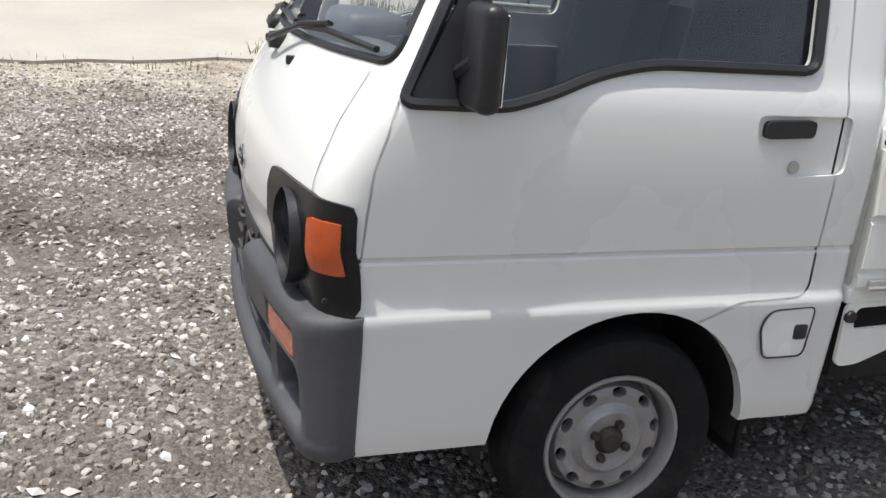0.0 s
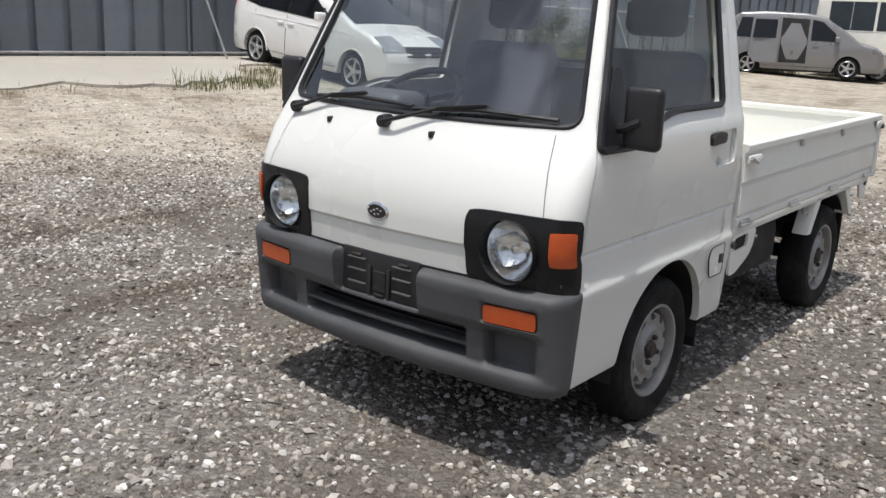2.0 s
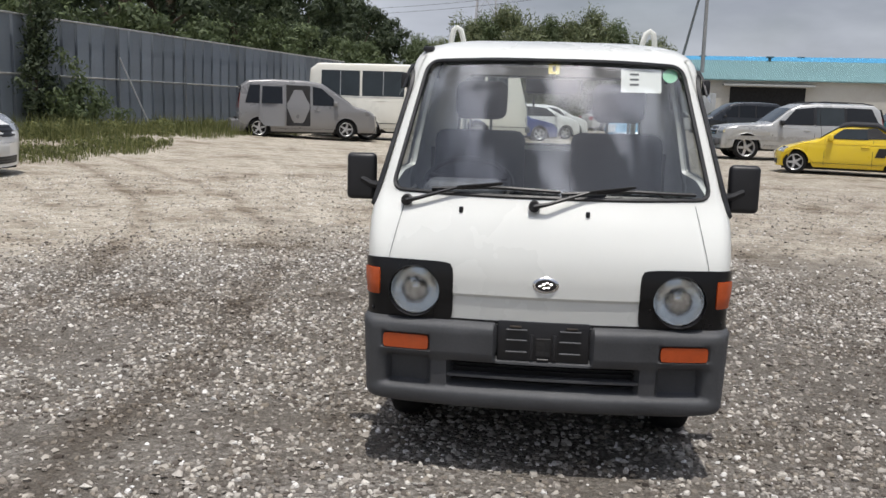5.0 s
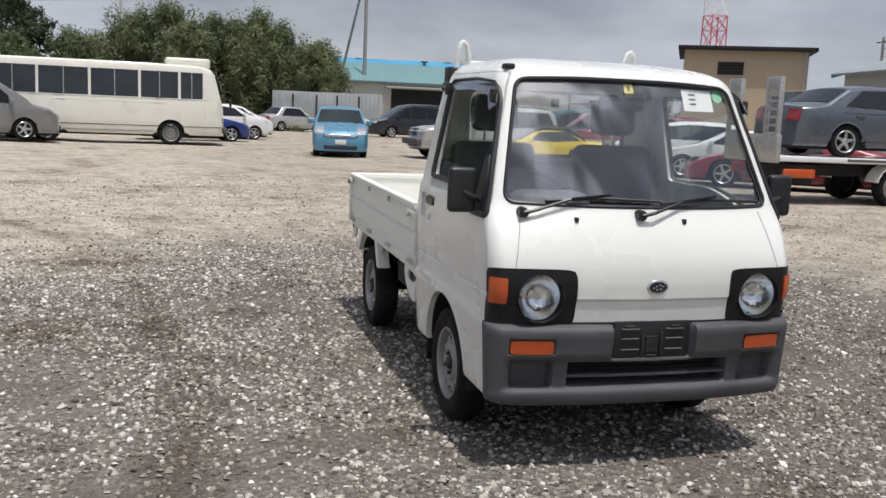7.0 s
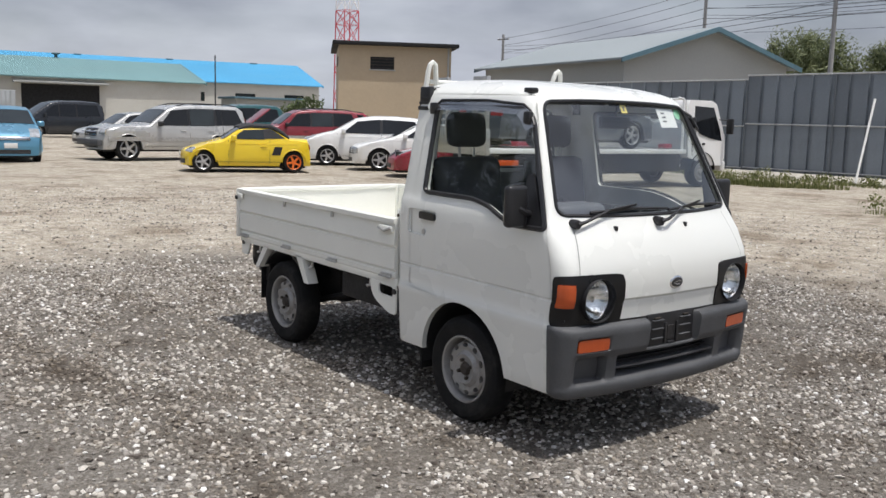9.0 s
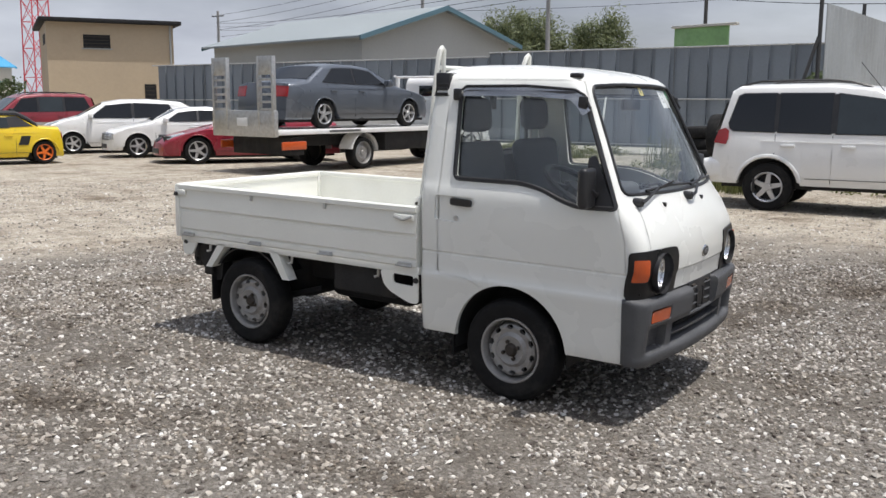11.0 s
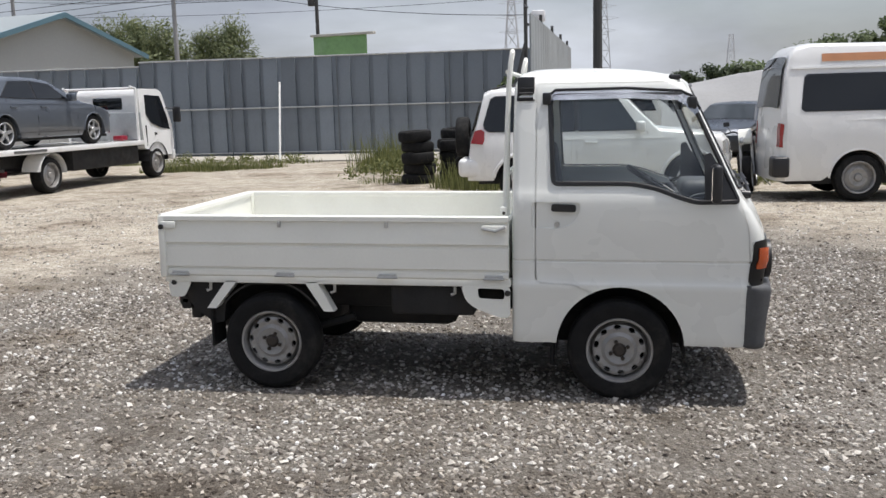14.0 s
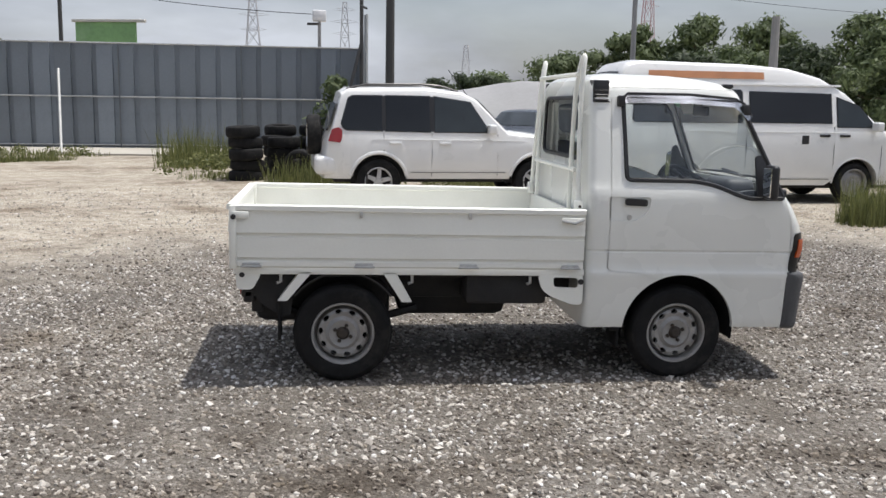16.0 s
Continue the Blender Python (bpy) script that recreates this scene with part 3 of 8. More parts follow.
def cab_shell(thick=0.028):
    bm = bmesh.new()
    def skin(inset, zs):
        rings = [[bm.verts.new((x, y, z)) for x, y in cab_ring(z, inset)] for z in zs]
        for a, b in zip(rings, rings[1:]):
            for k in range(len(a)):
                j = (k + 1) % len(a)
                bm.faces.new((a[k], a[j], b[j], b[k]) if inset == 0 else (a[j], a[k], b[k], b[j]))
        return rings
    o = skin(0.0, CAB_Z)
    i = skin(thick, [z for z in CAB_Z if z <= 1.65])
    for k in range(len(o[0])):
        j = (k + 1) % len(o[0])
        bm.faces.new((o[0][j], o[0][k], i[0][k], i[0][j]))
    bm.faces.new(o[-1])
    bm.faces.new(i[-1][::-1])
    bmesh.ops.recalc_face_normals(bm, faces=bm.faces)
    return bm


def on_cab(a, z, off=0.0):
    """The point at arc length a from the middle of the front (towards +y) at height z, lifted off the skin."""
    ring = cab_ring(z)
    n = len(ring)
    seq = [ring[k] for k in range(n // 2 + 1)]
    s = abs(a)
    for (x0, y0), (x1, y1) in zip(seq, seq[1:]):
        d = math.hypot(x1 - x0, y1 - y0)
        if s <= d or (x1, y1) == seq[-1]:
            t = s / d
            nx_, ny_ = -(y1 - y0) / d, (x1 - x0) / d
            p = (x0 + (x1 - x0) * t + nx_ * off, y0 + (y1 - y0) * t + ny_ * off)
            break
        s -= d
    return Vector((p[0], math.copysign(p[1], a) if a else p[1], z))


def patch(a0, a1, z0, z1, off, back, na=12, nz=8, round_r=0.0):
    """A slab that follows the cab's skin, from off in front of it to back behind."""
    bm = bmesh.new()
    grid = []
    for layer in (off, back):
        g = []
        for j in range(nz + 1):
            z = z0 + (z1 - z0) * j / nz
            row = []
            for i in range(na + 1):
                a = a0 + (a1 - a0) * i / na
                if round_r:
                    # pull the corners in, so that the outline is rounded
                    u, v = abs(2 * i / na - 1), abs(2 * j / nz - 1)
                    k = max(0.0, u * v) ** 6 * round_r
                    am, zm = (a0 + a1) / 2, (z0 + z1) / 2
                    p = on_cab(a + (am - a) * k, z + (zm - z) * k, layer)
                else:
                    p = on_cab(a, z, layer)
                row.append(bm.verts.new(p))
            g.append(row)
        grid.append(g)
    f, b = grid
    for j in range(nz):
        for i in range(na):
            bm.faces.new((f[j][i], f[j][i + 1], f[j + 1][i + 1], f[j + 1][i]))
            bm.faces.new((b[j][i + 1], b[j][i], b[j + 1][i], b[j + 1][i + 1]))
    rim = [(0, i) for i in range(na)] + [(j, na) for j in range(nz)] + [(nz, i) for i in range(na, 0, -1)] + [(j, 0) for j in range(nz, 0, -1)]
    for (j0, i0), (j1, i1) in zip(rim, rim[1:] + rim[:1]):
        bm.faces.new((f[j1][i1], f[j0][i0], b[j0][i0], b[j1][i1]))
    bmesh.ops.recalc_face_normals(bm, faces=bm.faces)
    return bm


WIN = [(0.340, 1.122), (0.362, 1.560), (-0.30, 1.558), (-0.345, 1.50), (-0.560, 1.035), (-0.36, 1.032), (-0.27, 1.058), (-0.17, 1.098), (-0.05, 1.122)]
WS = [(-0.612, 1.090), (-0.3, 1.084), (0.3, 1.084), (0.612, 1.090), (0.505, 1.596), (0.25, 1.608), (-0.25, 1.608), (-0.505, 1.596)]
WS_R = [0.05, 0.2, 0.2, 0.05, 0.05, 0.2, 0.2, 0.05]
RW = [(-0.46, 1.22), (0.46, 1.22), (0.43, 1.56), (-0.43, 1.56)]


def side_y(z):
    return lerp(z, HW)


def skin_y(x, z):
    """Half width of the cab's skin at x, which narrows round the front corner."""
    ring = cab_ring(z)
    for (x0, y0), (x1, y1) in zip(ring[11:], ring[12:]):
        if x1 >= x:
            return y0 + (y1 - y0) * min(1.0, max(0.0, (x - x0) / max(1e-6, x1 - x0)))
    return side_y(z)


def build_truck():
    truck = thing("kei_truck", pose(0, 0, 0, 0, -0.75, 0), "small white flatbed kei truck parked on gravel", "truck")
    shell = cab_shell()
    arch = [(0.322 * math.cos(a), 0.280 + 0.322 * math.sin(a)) for a in (math.pi * 2 * k / 48 for k in range(48))]
    pocket = rounded([(0.448, 1.03), (0.448, 0.905), (0.30, 0.897), (0.232, 0.93), (0.205, 0.985), (0.205, 1.03)], 0.02)
    cut = [prism(rounded(WIN, [0.03, 0.05, 0.05, 0.05, 0.02, 0.03, 0.05, 0.05, 0.05]), "y", -1, 1),
           prism(rounded(WS, WS_R, 5), "x", -1, 0.0),
           prism(rounded(RW, 0.07, 5), "x", 0.45, 0.7),
           prism(arch, "y", 0.35, 0.9), prism(arch, "y", -0.9, -0.35),
           prism(pocket, "y", 0.677, 0.9), prism(pocket, "y", -0.9, -0.677),
           *(prism([(q * 0.493 + 0.0985 * math.cos(t), 0.729 + 0.0985 * math.sin(t)) for t in (2 * math.pi * k / 40 for k in range(40))], "x", -1, -0.60) for q in (1, -1)),
           prism([(-0.60, 0.25), (0.60, 0.25), (0.60, 0.60), (0.42, 0.612), (-0.42, 0.612), (-0.60, 0.60)], "x", -1, -0.60)]
    shell = boolean(shell, cut)
    DOOR = [(0.428, 1.62), (0.428, 0.638), (0.408, 0.618), (0.235, 0.612), (0.185, 0.585), (0.12, 0.56), (-0.12, 0.55), (-0.24, 0.44), (-0.29, 0.25), (-0.645, 0.25), (-0.634, 0.60), (-0.610, 0.90), (-0.568, 1.03), (-0.30, 1.62)]
    g = 0.0028
    def grown(d):
        out = []
        k = len(DOOR)
        for i in range(k):
            p, a, b = Vector(DOOR[i]), Vector(DOOR[i - 1]), Vector(DOOR[(i + 1) % k])
            n0 = Vector((-(p - a).y, (p - a).x)).normalized()
            n1 = Vector((-(b - p).y, (b - p).x)).normalized()
            mm = (n0 + n1).normalized()
            out.append(tuple(p - mm * d / max(0.4, mm.dot(n0))))
        return out
    doors = []
    for s in (1, -1):
        lo, hi = (0.42, 0.9) if s > 0 else (-0.9, -0.42)
        doors.append(boolean(shell.copy(), [prism(rounded(grown(-g), 0.025), "y", lo, hi)], "INTERSECT"))
    body = boolean(shell, [prism(rounded(grown(g), 0.025), "y", 0.42, 0.9), prism(rounded(grown(g), 0.025), "y", -0.9, -0.42)])
    cab = part("cab", body, M["white"], truck, angle=28)
    for s, bm in zip((1, -1), doors):
        door = part("door", bm, M["white"], truck, angle=28)
        y = 0.677
        part("handle", prism(rounded([(0.349, 1.022), (0.349, 0.985), (0.225, 0.981), (0.225, 1.018)], 0.014), "y", s * (y - 0.004), s * (y + 0.016)), M["black"], door, "black pull handle")
        k = lathe([(0.0, 0.0), (0.013, 0.0), (0.015, -0.004), (0.015, -0.012)], 16)
        bmesh.ops.scale(k, vec=(1, s, 1), verts=k.verts)
        part("lock", k, M["steel"], door, "round key lock", loc=(0.32, s * (y + 0.006), 0.918))
        # rubber round the side window
        out = rounded(WIN, [0.03, 0.05, 0.05, 0.05, 0.02, 0.03, 0.05, 0.05, 0.05])
        pts = [(x, s * (skin_y(x, z) + 0.001), z) for x, z in out]
        part("window_seal", tubed(pts + pts[:1], 0.0125, 6), M["black"], door, "black rubber seal")
        gl = bmesh.new()
        vs = [gl.verts.new((x, s * (skin_y(x, z) - 0.014), z)) for x, z in out]
        gl.faces.new(vs)
        bmesh.ops.triangulate(gl, faces=gl.faces)
        pane = part("window", gl, M["glass"], door, "clear side window")
        pane.visible_shadow = False
        # dark sail plate and mirror
        sail = prism(rounded([(-0.552, 1.042), (-0.425, 1.275), (-0.395, 1.26), (-0.40, 1.045)], 0.012), "y", -0.008, 0.006)
        for v in sail.verts:
            v.co.y = s * (v.co.y + skin_y(v.co.x, v.co.z) - 0.001)
        bmesh.ops.recalc_face_normals(sail, faces=sail.faces)
        part("mirror_base", sail, M["black"], door)
        arm = tubed([(-0.45, s * 0.66, 1.09), (-0.46, s * 0.71, 1.10), (-0.455, s * 0.75, 1.12)], 0.016, 8)
        mir = part("wing_mirror", boxed(-0.466, -0.42, min(s * 0.692, s * 0.812), max(s * 0.692, s * 0.812), 1.035, 1.222, 0.020, 4), M["black"], door, "black plastic wing mirror")
        part("arm", arm, M["black"], mir)
        part("mirror_glass", boxed(-0.421, -0.4165, min(s * 0.705, s * 0.80), max(s * 0.705, s * 0.80), 1.05, 1.207, 0.002, 1), M["mirror"], mir, "mirror glass")
        # smoked visor above the window
        vb = bmesh.new()
        edge_ = [(x, s * (side_y(z) + 0.004), z + 0.004) for x, z in [(0.378, 1.55), (0.335, 1.585), (-0.02, 1.589), (-0.28, 1.572), (-0.335, 1.545), (-0.375, 1.48)]]
        part("visor_edge", tubed(edge_, 0.006, 6), M["black"], door, "dark gutter strip")
        top = [(0.378, 1.55), (0.335, 1.585), (-0.02, 1.589), (-0.28, 1.572), (-0.335, 1.545), (-0.375, 1.48)]
        bot = [(0.378, 1.535), (0.335, 1.537), (-0.02, 1.542), (-0.262, 1.528), (-0.300, 1.505), (-0.345, 1.455)]
        a = [vb.verts.new((x, s * (side_y(z) + 0.004), z)) for x, z in top]
        b = [vb.verts.new((x, s * (side_y(z) + 0.024), z)) for x, z in bot]
        c = [vb.verts.new((x, s * (side_y(z) + 0.021), z)) for x, z in bot]
        d = [vb.verts.new((x, s * (side_y(z) + 0.001), z)) for x, z in top]
        for i in range(len(a) - 1):
            for u, w in ((a, b), (b, c), (c, d), (d, a)):
                vb.faces.new((u[i], u[i + 1], w[i + 1], w[i]))
        bmesh.ops.recalc_face_normals(vb, faces=vb.faces)
        vis = part("rain_visor", vb, M["visor"], door, "smoked plastic rain visor")
        for xx, zz in ((0.376, 1.545), (-0.335, 1.515)):
            part("visor_clip", boxed(xx - 0.022, xx + 0.022, min(s * (side_y(zz) - 0.002), s * (side_y(zz) + 0.026)), max(s * (side_y(zz) - 0.002), s * (side_y(zz) + 0.026)), zz - 0.03, zz + 0.03, 0.008), M["black"], vis)
        # inner door card
        part("door_card", boxed(-0.50, 0.36, min(s * 0.625, s * 0.648), max(s * 0.625, s * 0.648), 0.64, 1.02, 0.008), M["dash"], door, "grey vinyl inner panel")
        # louvred vent behind the door
        vent = part("air_vent", boxed(0.440, 0.527, min(s * 0.545, s * 0.575), max(s * 0.545, s * 0.575), 1.535, 1.655, 0.006), M["black"], truck, "black louvred air vent")
        for k in range(5):
            z = 1.548 + 0.024 * k
            yy = side_y(z)
            sl = boxed(0.446, 0.521, -0.006, 0.006, -0.006, 0.006, 0.002, 1)
            part("slat", sl, M["black"], vent, loc=(0, s * (yy + 0.004), z))
        vb = bmesh.new()
        q = [vb.verts.new((x, s * (side_y(z) + o), z)) for o in (0.003, -0.02) for x, z in ((0.437, 1.535), (0.529, 1.535), (0.529, 1.655), (0.437, 1.655))]
        for f in ((0, 1, 2, 3), (7, 6, 5, 4), (0, 4, 5, 1), (1, 5, 6, 2), (2, 6, 7, 3), (3, 7, 4, 0)):
            vb.faces.new([q[i] for i in f])
        bmesh.ops.recalc_face_normals(vb, faces=vb.faces)
        part("backing", vb, M["black"], vent)

    # front glass, with its rubber
    bm = bmesh.new()
    rows = []
    for j in range(9):
        z = 1.075 + (1.607 - 1.075) * j / 8
        w = lerp(z, [(1.075, 0.635), (1.607, 0.53)])
        rows.append([bm.verts.new(on_cab(w * i / 8, z, -0.010)) for i in range(-8, 9)])
    for a, b in zip(rows, rows[1:]):
        for i in range(16):
            bm.faces.new((a[i], a[i + 1], b[i + 1], b[i]))
    ws = part("windscreen", bm, M["screen"], truck, "large raked clear windscreen")
    ws.visible_shadow = False
    def front_point(y, z, off=0.0):
        lo, hi = 0.0, 1.2
        for _ in range(24):
            mid = (lo + hi) / 2
            if on_cab(mid, z).y < abs(y):
                lo = mid
            else:
                hi = mid
        return on_cab(math.copysign(lo, y), z, off)
    ol = rounded([(y * 0.995, z + (0.004 if z < 1.3 else -0.003)) for y, z in WS], WS_R, 5)
    dense = []
    for (y0, z0), (y1, z1) in zip(ol, ol[1:] + ol[:1]):
        k = max(1, int(math.hypot(y1 - y0, z1 - z0) / 0.08))
        dense += [(y0 + (y1 - y0) * i / k, z0 + (z1 - z0) * i / k) for i in range(k)]
    pts = [front_point(y, z, 0.0) for y, z in dense]
    part("seal", tubed(pts + pts[:1], 0.009, 6), M["black"], ws, "black rubber seal")
    # notices behind the glass
    def notice(name, y0, y1, z0, z1, mat, lab, disc=False):
        bm = bmesh.new()
        if disc:
            ym, zm, r = (y0 + y1) / 2, (z0 + z1) / 2, (y1 - y0) / 2
            vs = [bm.verts.new(front_point(ym + r * math.cos(t), zm + r * 0.9 * math.sin(t), -0.014)) for t in (2 * math.pi * k / 24 for k in range(24))]
            bm.faces.new(vs)
        else:
            vs = [bm.verts.new(front_point(y, z, -0.014)) for y, z in ((y0, z0), (y1, z0), (y1, z1), (y0, z1))]
            bm.faces.new(vs)
        return part(name, bm, mat, ws, lab)
    paper = notice("notice", -0.425, -0.265, 1.488, 1.582, M["paper"], "white paper notice")
    for z in (1.555, 1.535, 1.515):
        notice("print_line", -0.335, -0.30, z, z + 0.008, M["ink"], "grey print").parent = ws
    notice("inspection_sticker", -0.022, 0.022, 1.552, 1.592, M["yellow_sticker"], "small yellow inspection sticker")
    notice("print_line", -0.006, 0.006, 1.562, 1.584, M["ink"], "")
    notice("round_sticker", -0.49, -0.43, 1.525, 1.588, M["green_sticker"], "round green sticker", True)
    # rear window
    bm = bmesh.new()
    bm.faces.new([bm.verts.new((0.535, y, z)) for y, z in rounded([(y * 1.02, z) for y, z in RW], 0.07, 5)])
    rw = part("rear_window", bm, M["glass"], truck, "clear rear cab window")
    rw.visible_shadow = False
    pts = [(0.548, y, z) for y, z in rounded(RW, 0.07, 5)]
    part("seal", tubed(pts + pts[:1], 0.012, 6), M["black"], rw, "black rubber seal")

    # front lid seams, wipers, washer jets, emblem
    for s in (1, -1):
        bm = bmesh.new()
        zs = [0.80 + 0.27 * k / 8 for k in range(9)]
        a = [bm.verts.new(front_point(s * lerp(z, [(0.80, 0.600), (0.86, 0.592), (1.07, 0.547)]), z, 0.0026)) for z in zs]
        b = [bm.verts.new(front_point(s * (lerp(z, [(0.80, 0.600), (0.86, 0.592), (1.07, 0.547)]) + 0.0022), z, 0.0026)) for z in zs]
        for i in range(8):
            bm.faces.new((a[i], b[i], b[i + 1], a[i + 1]))
        part("panel_seam", bm, M["bumper"], cab)
    for y0 in (0.545, 0.055):
        base = front_point(y0, 1.058, 0.0)
        p1 = front_point(y0 - 0.20, 1.115, 0.028)
        p2 = front_point(y0 - 0.37, 1.135, 0.022)
        arm = part("wiper", tubed([base + Vector((-0.03, 0, 0.0)), base + Vector((-0.035, -0.05, 0.012)), p1, p2], [0.011, 0.008, 0.006, 0.005], 6), M["black"], truck, "black windscreen wiper")
        hub = lathe([(0.0, -0.024), (0.02, -0.022), (0.022, 0.0), (0.022, 0.02)], 14)
        bmesh.ops.rotate(hub, cent=(0, 0, 0), matrix=Matrix.Rotation(radians(-90), 3, "Z"), verts=hub.verts)
        part("pivot", hub, M["black"], arm, loc=tuple(base + Vector((-0.012, 0, 0))))
        b0, b1 = front_point(y0 - 0.10, 1.105, 0.014), front_point(y0 - 0.585 if y0 > 0.3 else y0 - 0.60, 1.112, 0.014)
        part("blade", tubed([b0, (b0 + b1) / 2 + Vector((-0.012, 0, 0.012)), b1], 0.0075, 6), M["black"], arm)
        part("blade_spine", tubed([p1 + Vector((-0.006, 0, 0.004)), p2 + Vector((-0.006, 0, 0.004))], 0.004, 5), M["black"], arm)
    for y0 in (0.33, -0.145):
        p = front_point(y0, 1.036, 0.0)
        part("washer_jet", boxed(p.x - 0.014, p.x + 0.010, y0 - 0.008, y0 + 0.008, p.z - 0.012, p.z + 0.009, 0.004), M["black"], truck, "small black washer jet")
    p = front_point(0, 0.777, 0)
    em = lathe([(0.0, -0.006), (0.036, -0.006), (0.044, -0.004), (0.050, 0.0), (0.050, 0.004)], 28)
    bmesh.ops.scale(em, vec=(1, 1, 0.62), verts=em.verts)
    bmesh.ops.rotate(em, cent=(0, 0, 0), matrix=Matrix.Rotation(radians(-90), 3, "Z"), verts=em.verts)
    emb = part("emblem", em, M["chrome"], truck, "oval metal emblem", loc=(p.x + 0.001, 0, 0.777))
    inner = lathe([(0.0, -0.0075), (0.037, -0.0075), (0.040, -0.004)], 28)
    bmesh.ops.scale(inner, vec=(1, 1, 0.58), verts=inner.verts)
    bmesh.ops.rotate(inner, cent=(0, 0, 0), matrix=Matrix.Rotation(radians(-90), 3, "Z"), verts=inner.verts)
    part("field", inner, M["black"], emb)
    for yy, zz in ((-0.02, 0.004), (-0.006, 0.009), (0.008, 0.003), (0.021, -0.003), (-0.010, -0.008), (0.006, -0.010)):
        part("bar", boxed(-0.011, -0.006, yy - 0.005, yy + 0.005, zz - 0.003, zz + 0.003, 0.001, 1), M["chrome"], emb)

    # headlamp surrounds, lamps and corner lights
    for s in (1, -1):
        a0, a1 = 0.346, 0.728
        bz = patch(s * a0, s * a1, 0.612, 0.846, 0.007, -0.01, 18, 10, 0.065)
        circle = [(s * 0.493 + 0.0965 * math.cos(t), 0.729 + 0.0965 * math.sin(t)) for t in (2 * math.pi * k / 40 for k in range(40))]
        bz = boolean(bz, [prism(circle, "x", -1, -0.65)])
        lamp = part("headlamp", bz, M["bezel"], truck, "round headlamp in a black surround")
        dish = lathe([(0.018, 0.064), (0.034, 0.060), (0.052, 0.050), (0.070, 0.034), (0.084, 0.014), (0.092, -0.002), (0.096, -0.004), (0.096, 0.0)], 40)
        lens = lathe([(0.0, -0.017), (0.020, -0.0165), (0.042, -0.014), (0.064, -0.009), (0.082, -0.004), (0.092, 0.0)], 40)
        bulb = lathe([(0.0, 0.005), (0.014, 0.009), (0.017, 0.03), (0.017, 0.06), (0.0, 0.06)], 16)
        ring = lathe([(0.090, -0.004), (0.092, -0.009), (0.096, -0.006), (0.0962, 0.006)], 40)
        well = lathe([(0.0964, -0.042), (0.0970, -0.042), (0.0970, 0.02), (0.0964, 0.02)], 40)
        for nm, bb, mt, lb in (("reflector", dish, M["reflector"], "silvered reflector"), ("lens", lens, M["lamp_glass"], "clear fluted glass lens"), ("bulb", bulb, M["chrome"], ""), ("trim_ring", ring, M["chrome"], "thin metal ring"), ("well", well, M["black"], "")):
            bmesh.ops.rotate(bb, cent=(0, 0, 0), matrix=Matrix.Rotation(radians(-90 + (s * 4 if nm != "well" else 0)), 3, "Z"), verts=bb.verts)
            o = part(nm, bb, mt, lamp, lb, loc=(-0.700, s * 0.493, 0.729))
            if nm == "lens":
                o.visible_shadow = False
        part("corner_light", patch(s * 0.628, s * 0.702, 0.704, 0.808, 0.014, 0.0, 10, 6, 0.04), M["amber"], lamp, "amber corner light")
        part("screw", lathe([(0.0, -0.002), (0.006, -0.002), (0.007, 0.002)], 10), M["under"], lamp, loc=tuple(on_cab(s * 0.66, 0.645, 0.009)))

    # bumper: a moulded shell with recesses for plate, grille and corner pockets
    def step(v, lo, hi, soft):
        u = min(1, max(0, (v - lo) / soft)) * min(1, max(0, (hi - v) / soft))
        return u * u * (3 - 2 * u)
    PROF = [(0.235, -0.02), (0.25, 0.022), (0.275, 0.044), (0.33, 0.050), (0.345, 0.046), (0.36, 0.030), (0.46, 0.030), (0.475, 0.036), (0.50, 0.047), (0.585, 0.050), (0.605, 0.044), (0.618, 0.026), (0.624, -0.01)]
    bm = bmesh.new()
    na, zs = 150, [0.235, 0.242, 0.25, 0.262, 0.275, 0.30, 0.33, 0.338, 0.345, 0.352, 0.36, 0.368, 0.378, 0.39, 0.40, 0.412, 0.424, 0.436, 0.448, 0.46, 0.467, 0.475, 0.49, 0.50, 0.507, 0.514, 0.53, 0.545, 0.56, 0.57, 0.585, 0.596, 0.605, 0.612, 0.618, 0.624]
    amax = 0.733
    rows = []
    for z in zs:
        row = []
        low = 0.33 - (0.33 - z) * 0.62 if z < 0.33 else z
        for i in range(na + 1):
            a = -amax + 2 * amax * i / na
            d = lerp(z, PROF)
            corner = min(1, max(0, (abs(a) - 0.60) / 0.03))
            if 0.275 < z < 0.50:
                d += corner * (max(d, 0.047) - d)
            side = min(1, max(0, (abs(a) - 0.635) / 0.09))
            d += (min(d, 0.006) - d) * side
            # number plate recess
            d -= 0.052 * step(a, -0.185, 0.185, 0.012) * step(z, 0.472, 0.70, 0.012)
            # grille opening
            d -= 0.075 * step(a, -0.362, 0.362, 0.02) * step(z, 0.362, 0.468, 0.008)
            # lower corner pockets
            for q in (1, -1):
                d -= 0.040 * step(q * a, 0.425, 0.600, 0.014) * step(z, 0.352, 0.478, 0.014)
                d -= 0.02 * step(q * a, 0.425, 0.61, 0.008) * step(z, 0.500, 0.566, 0.008)
            zz = max(low, lerp(abs(a), [(0, 0.268), (0.45, 0.27), (0.62, 0.278), (0.74, 0.30)]) + (low - 0.268) * 0.6) if z < 0.33 else z
            row.append(bm.verts.new(on_cab(a, min(max(zz, 0.28), 0.62), d) + Vector((-0.13 * side * max(0.0, 0.60 - zz), 0, zz - min(max(zz, 0.28), 0.62)))))
        rows.append(row)
    for a, b in zip(rows, rows[1:]):
        for i in range(na):
            bm.faces.new((a[i], a[i + 1], b[i + 1], b[i]))
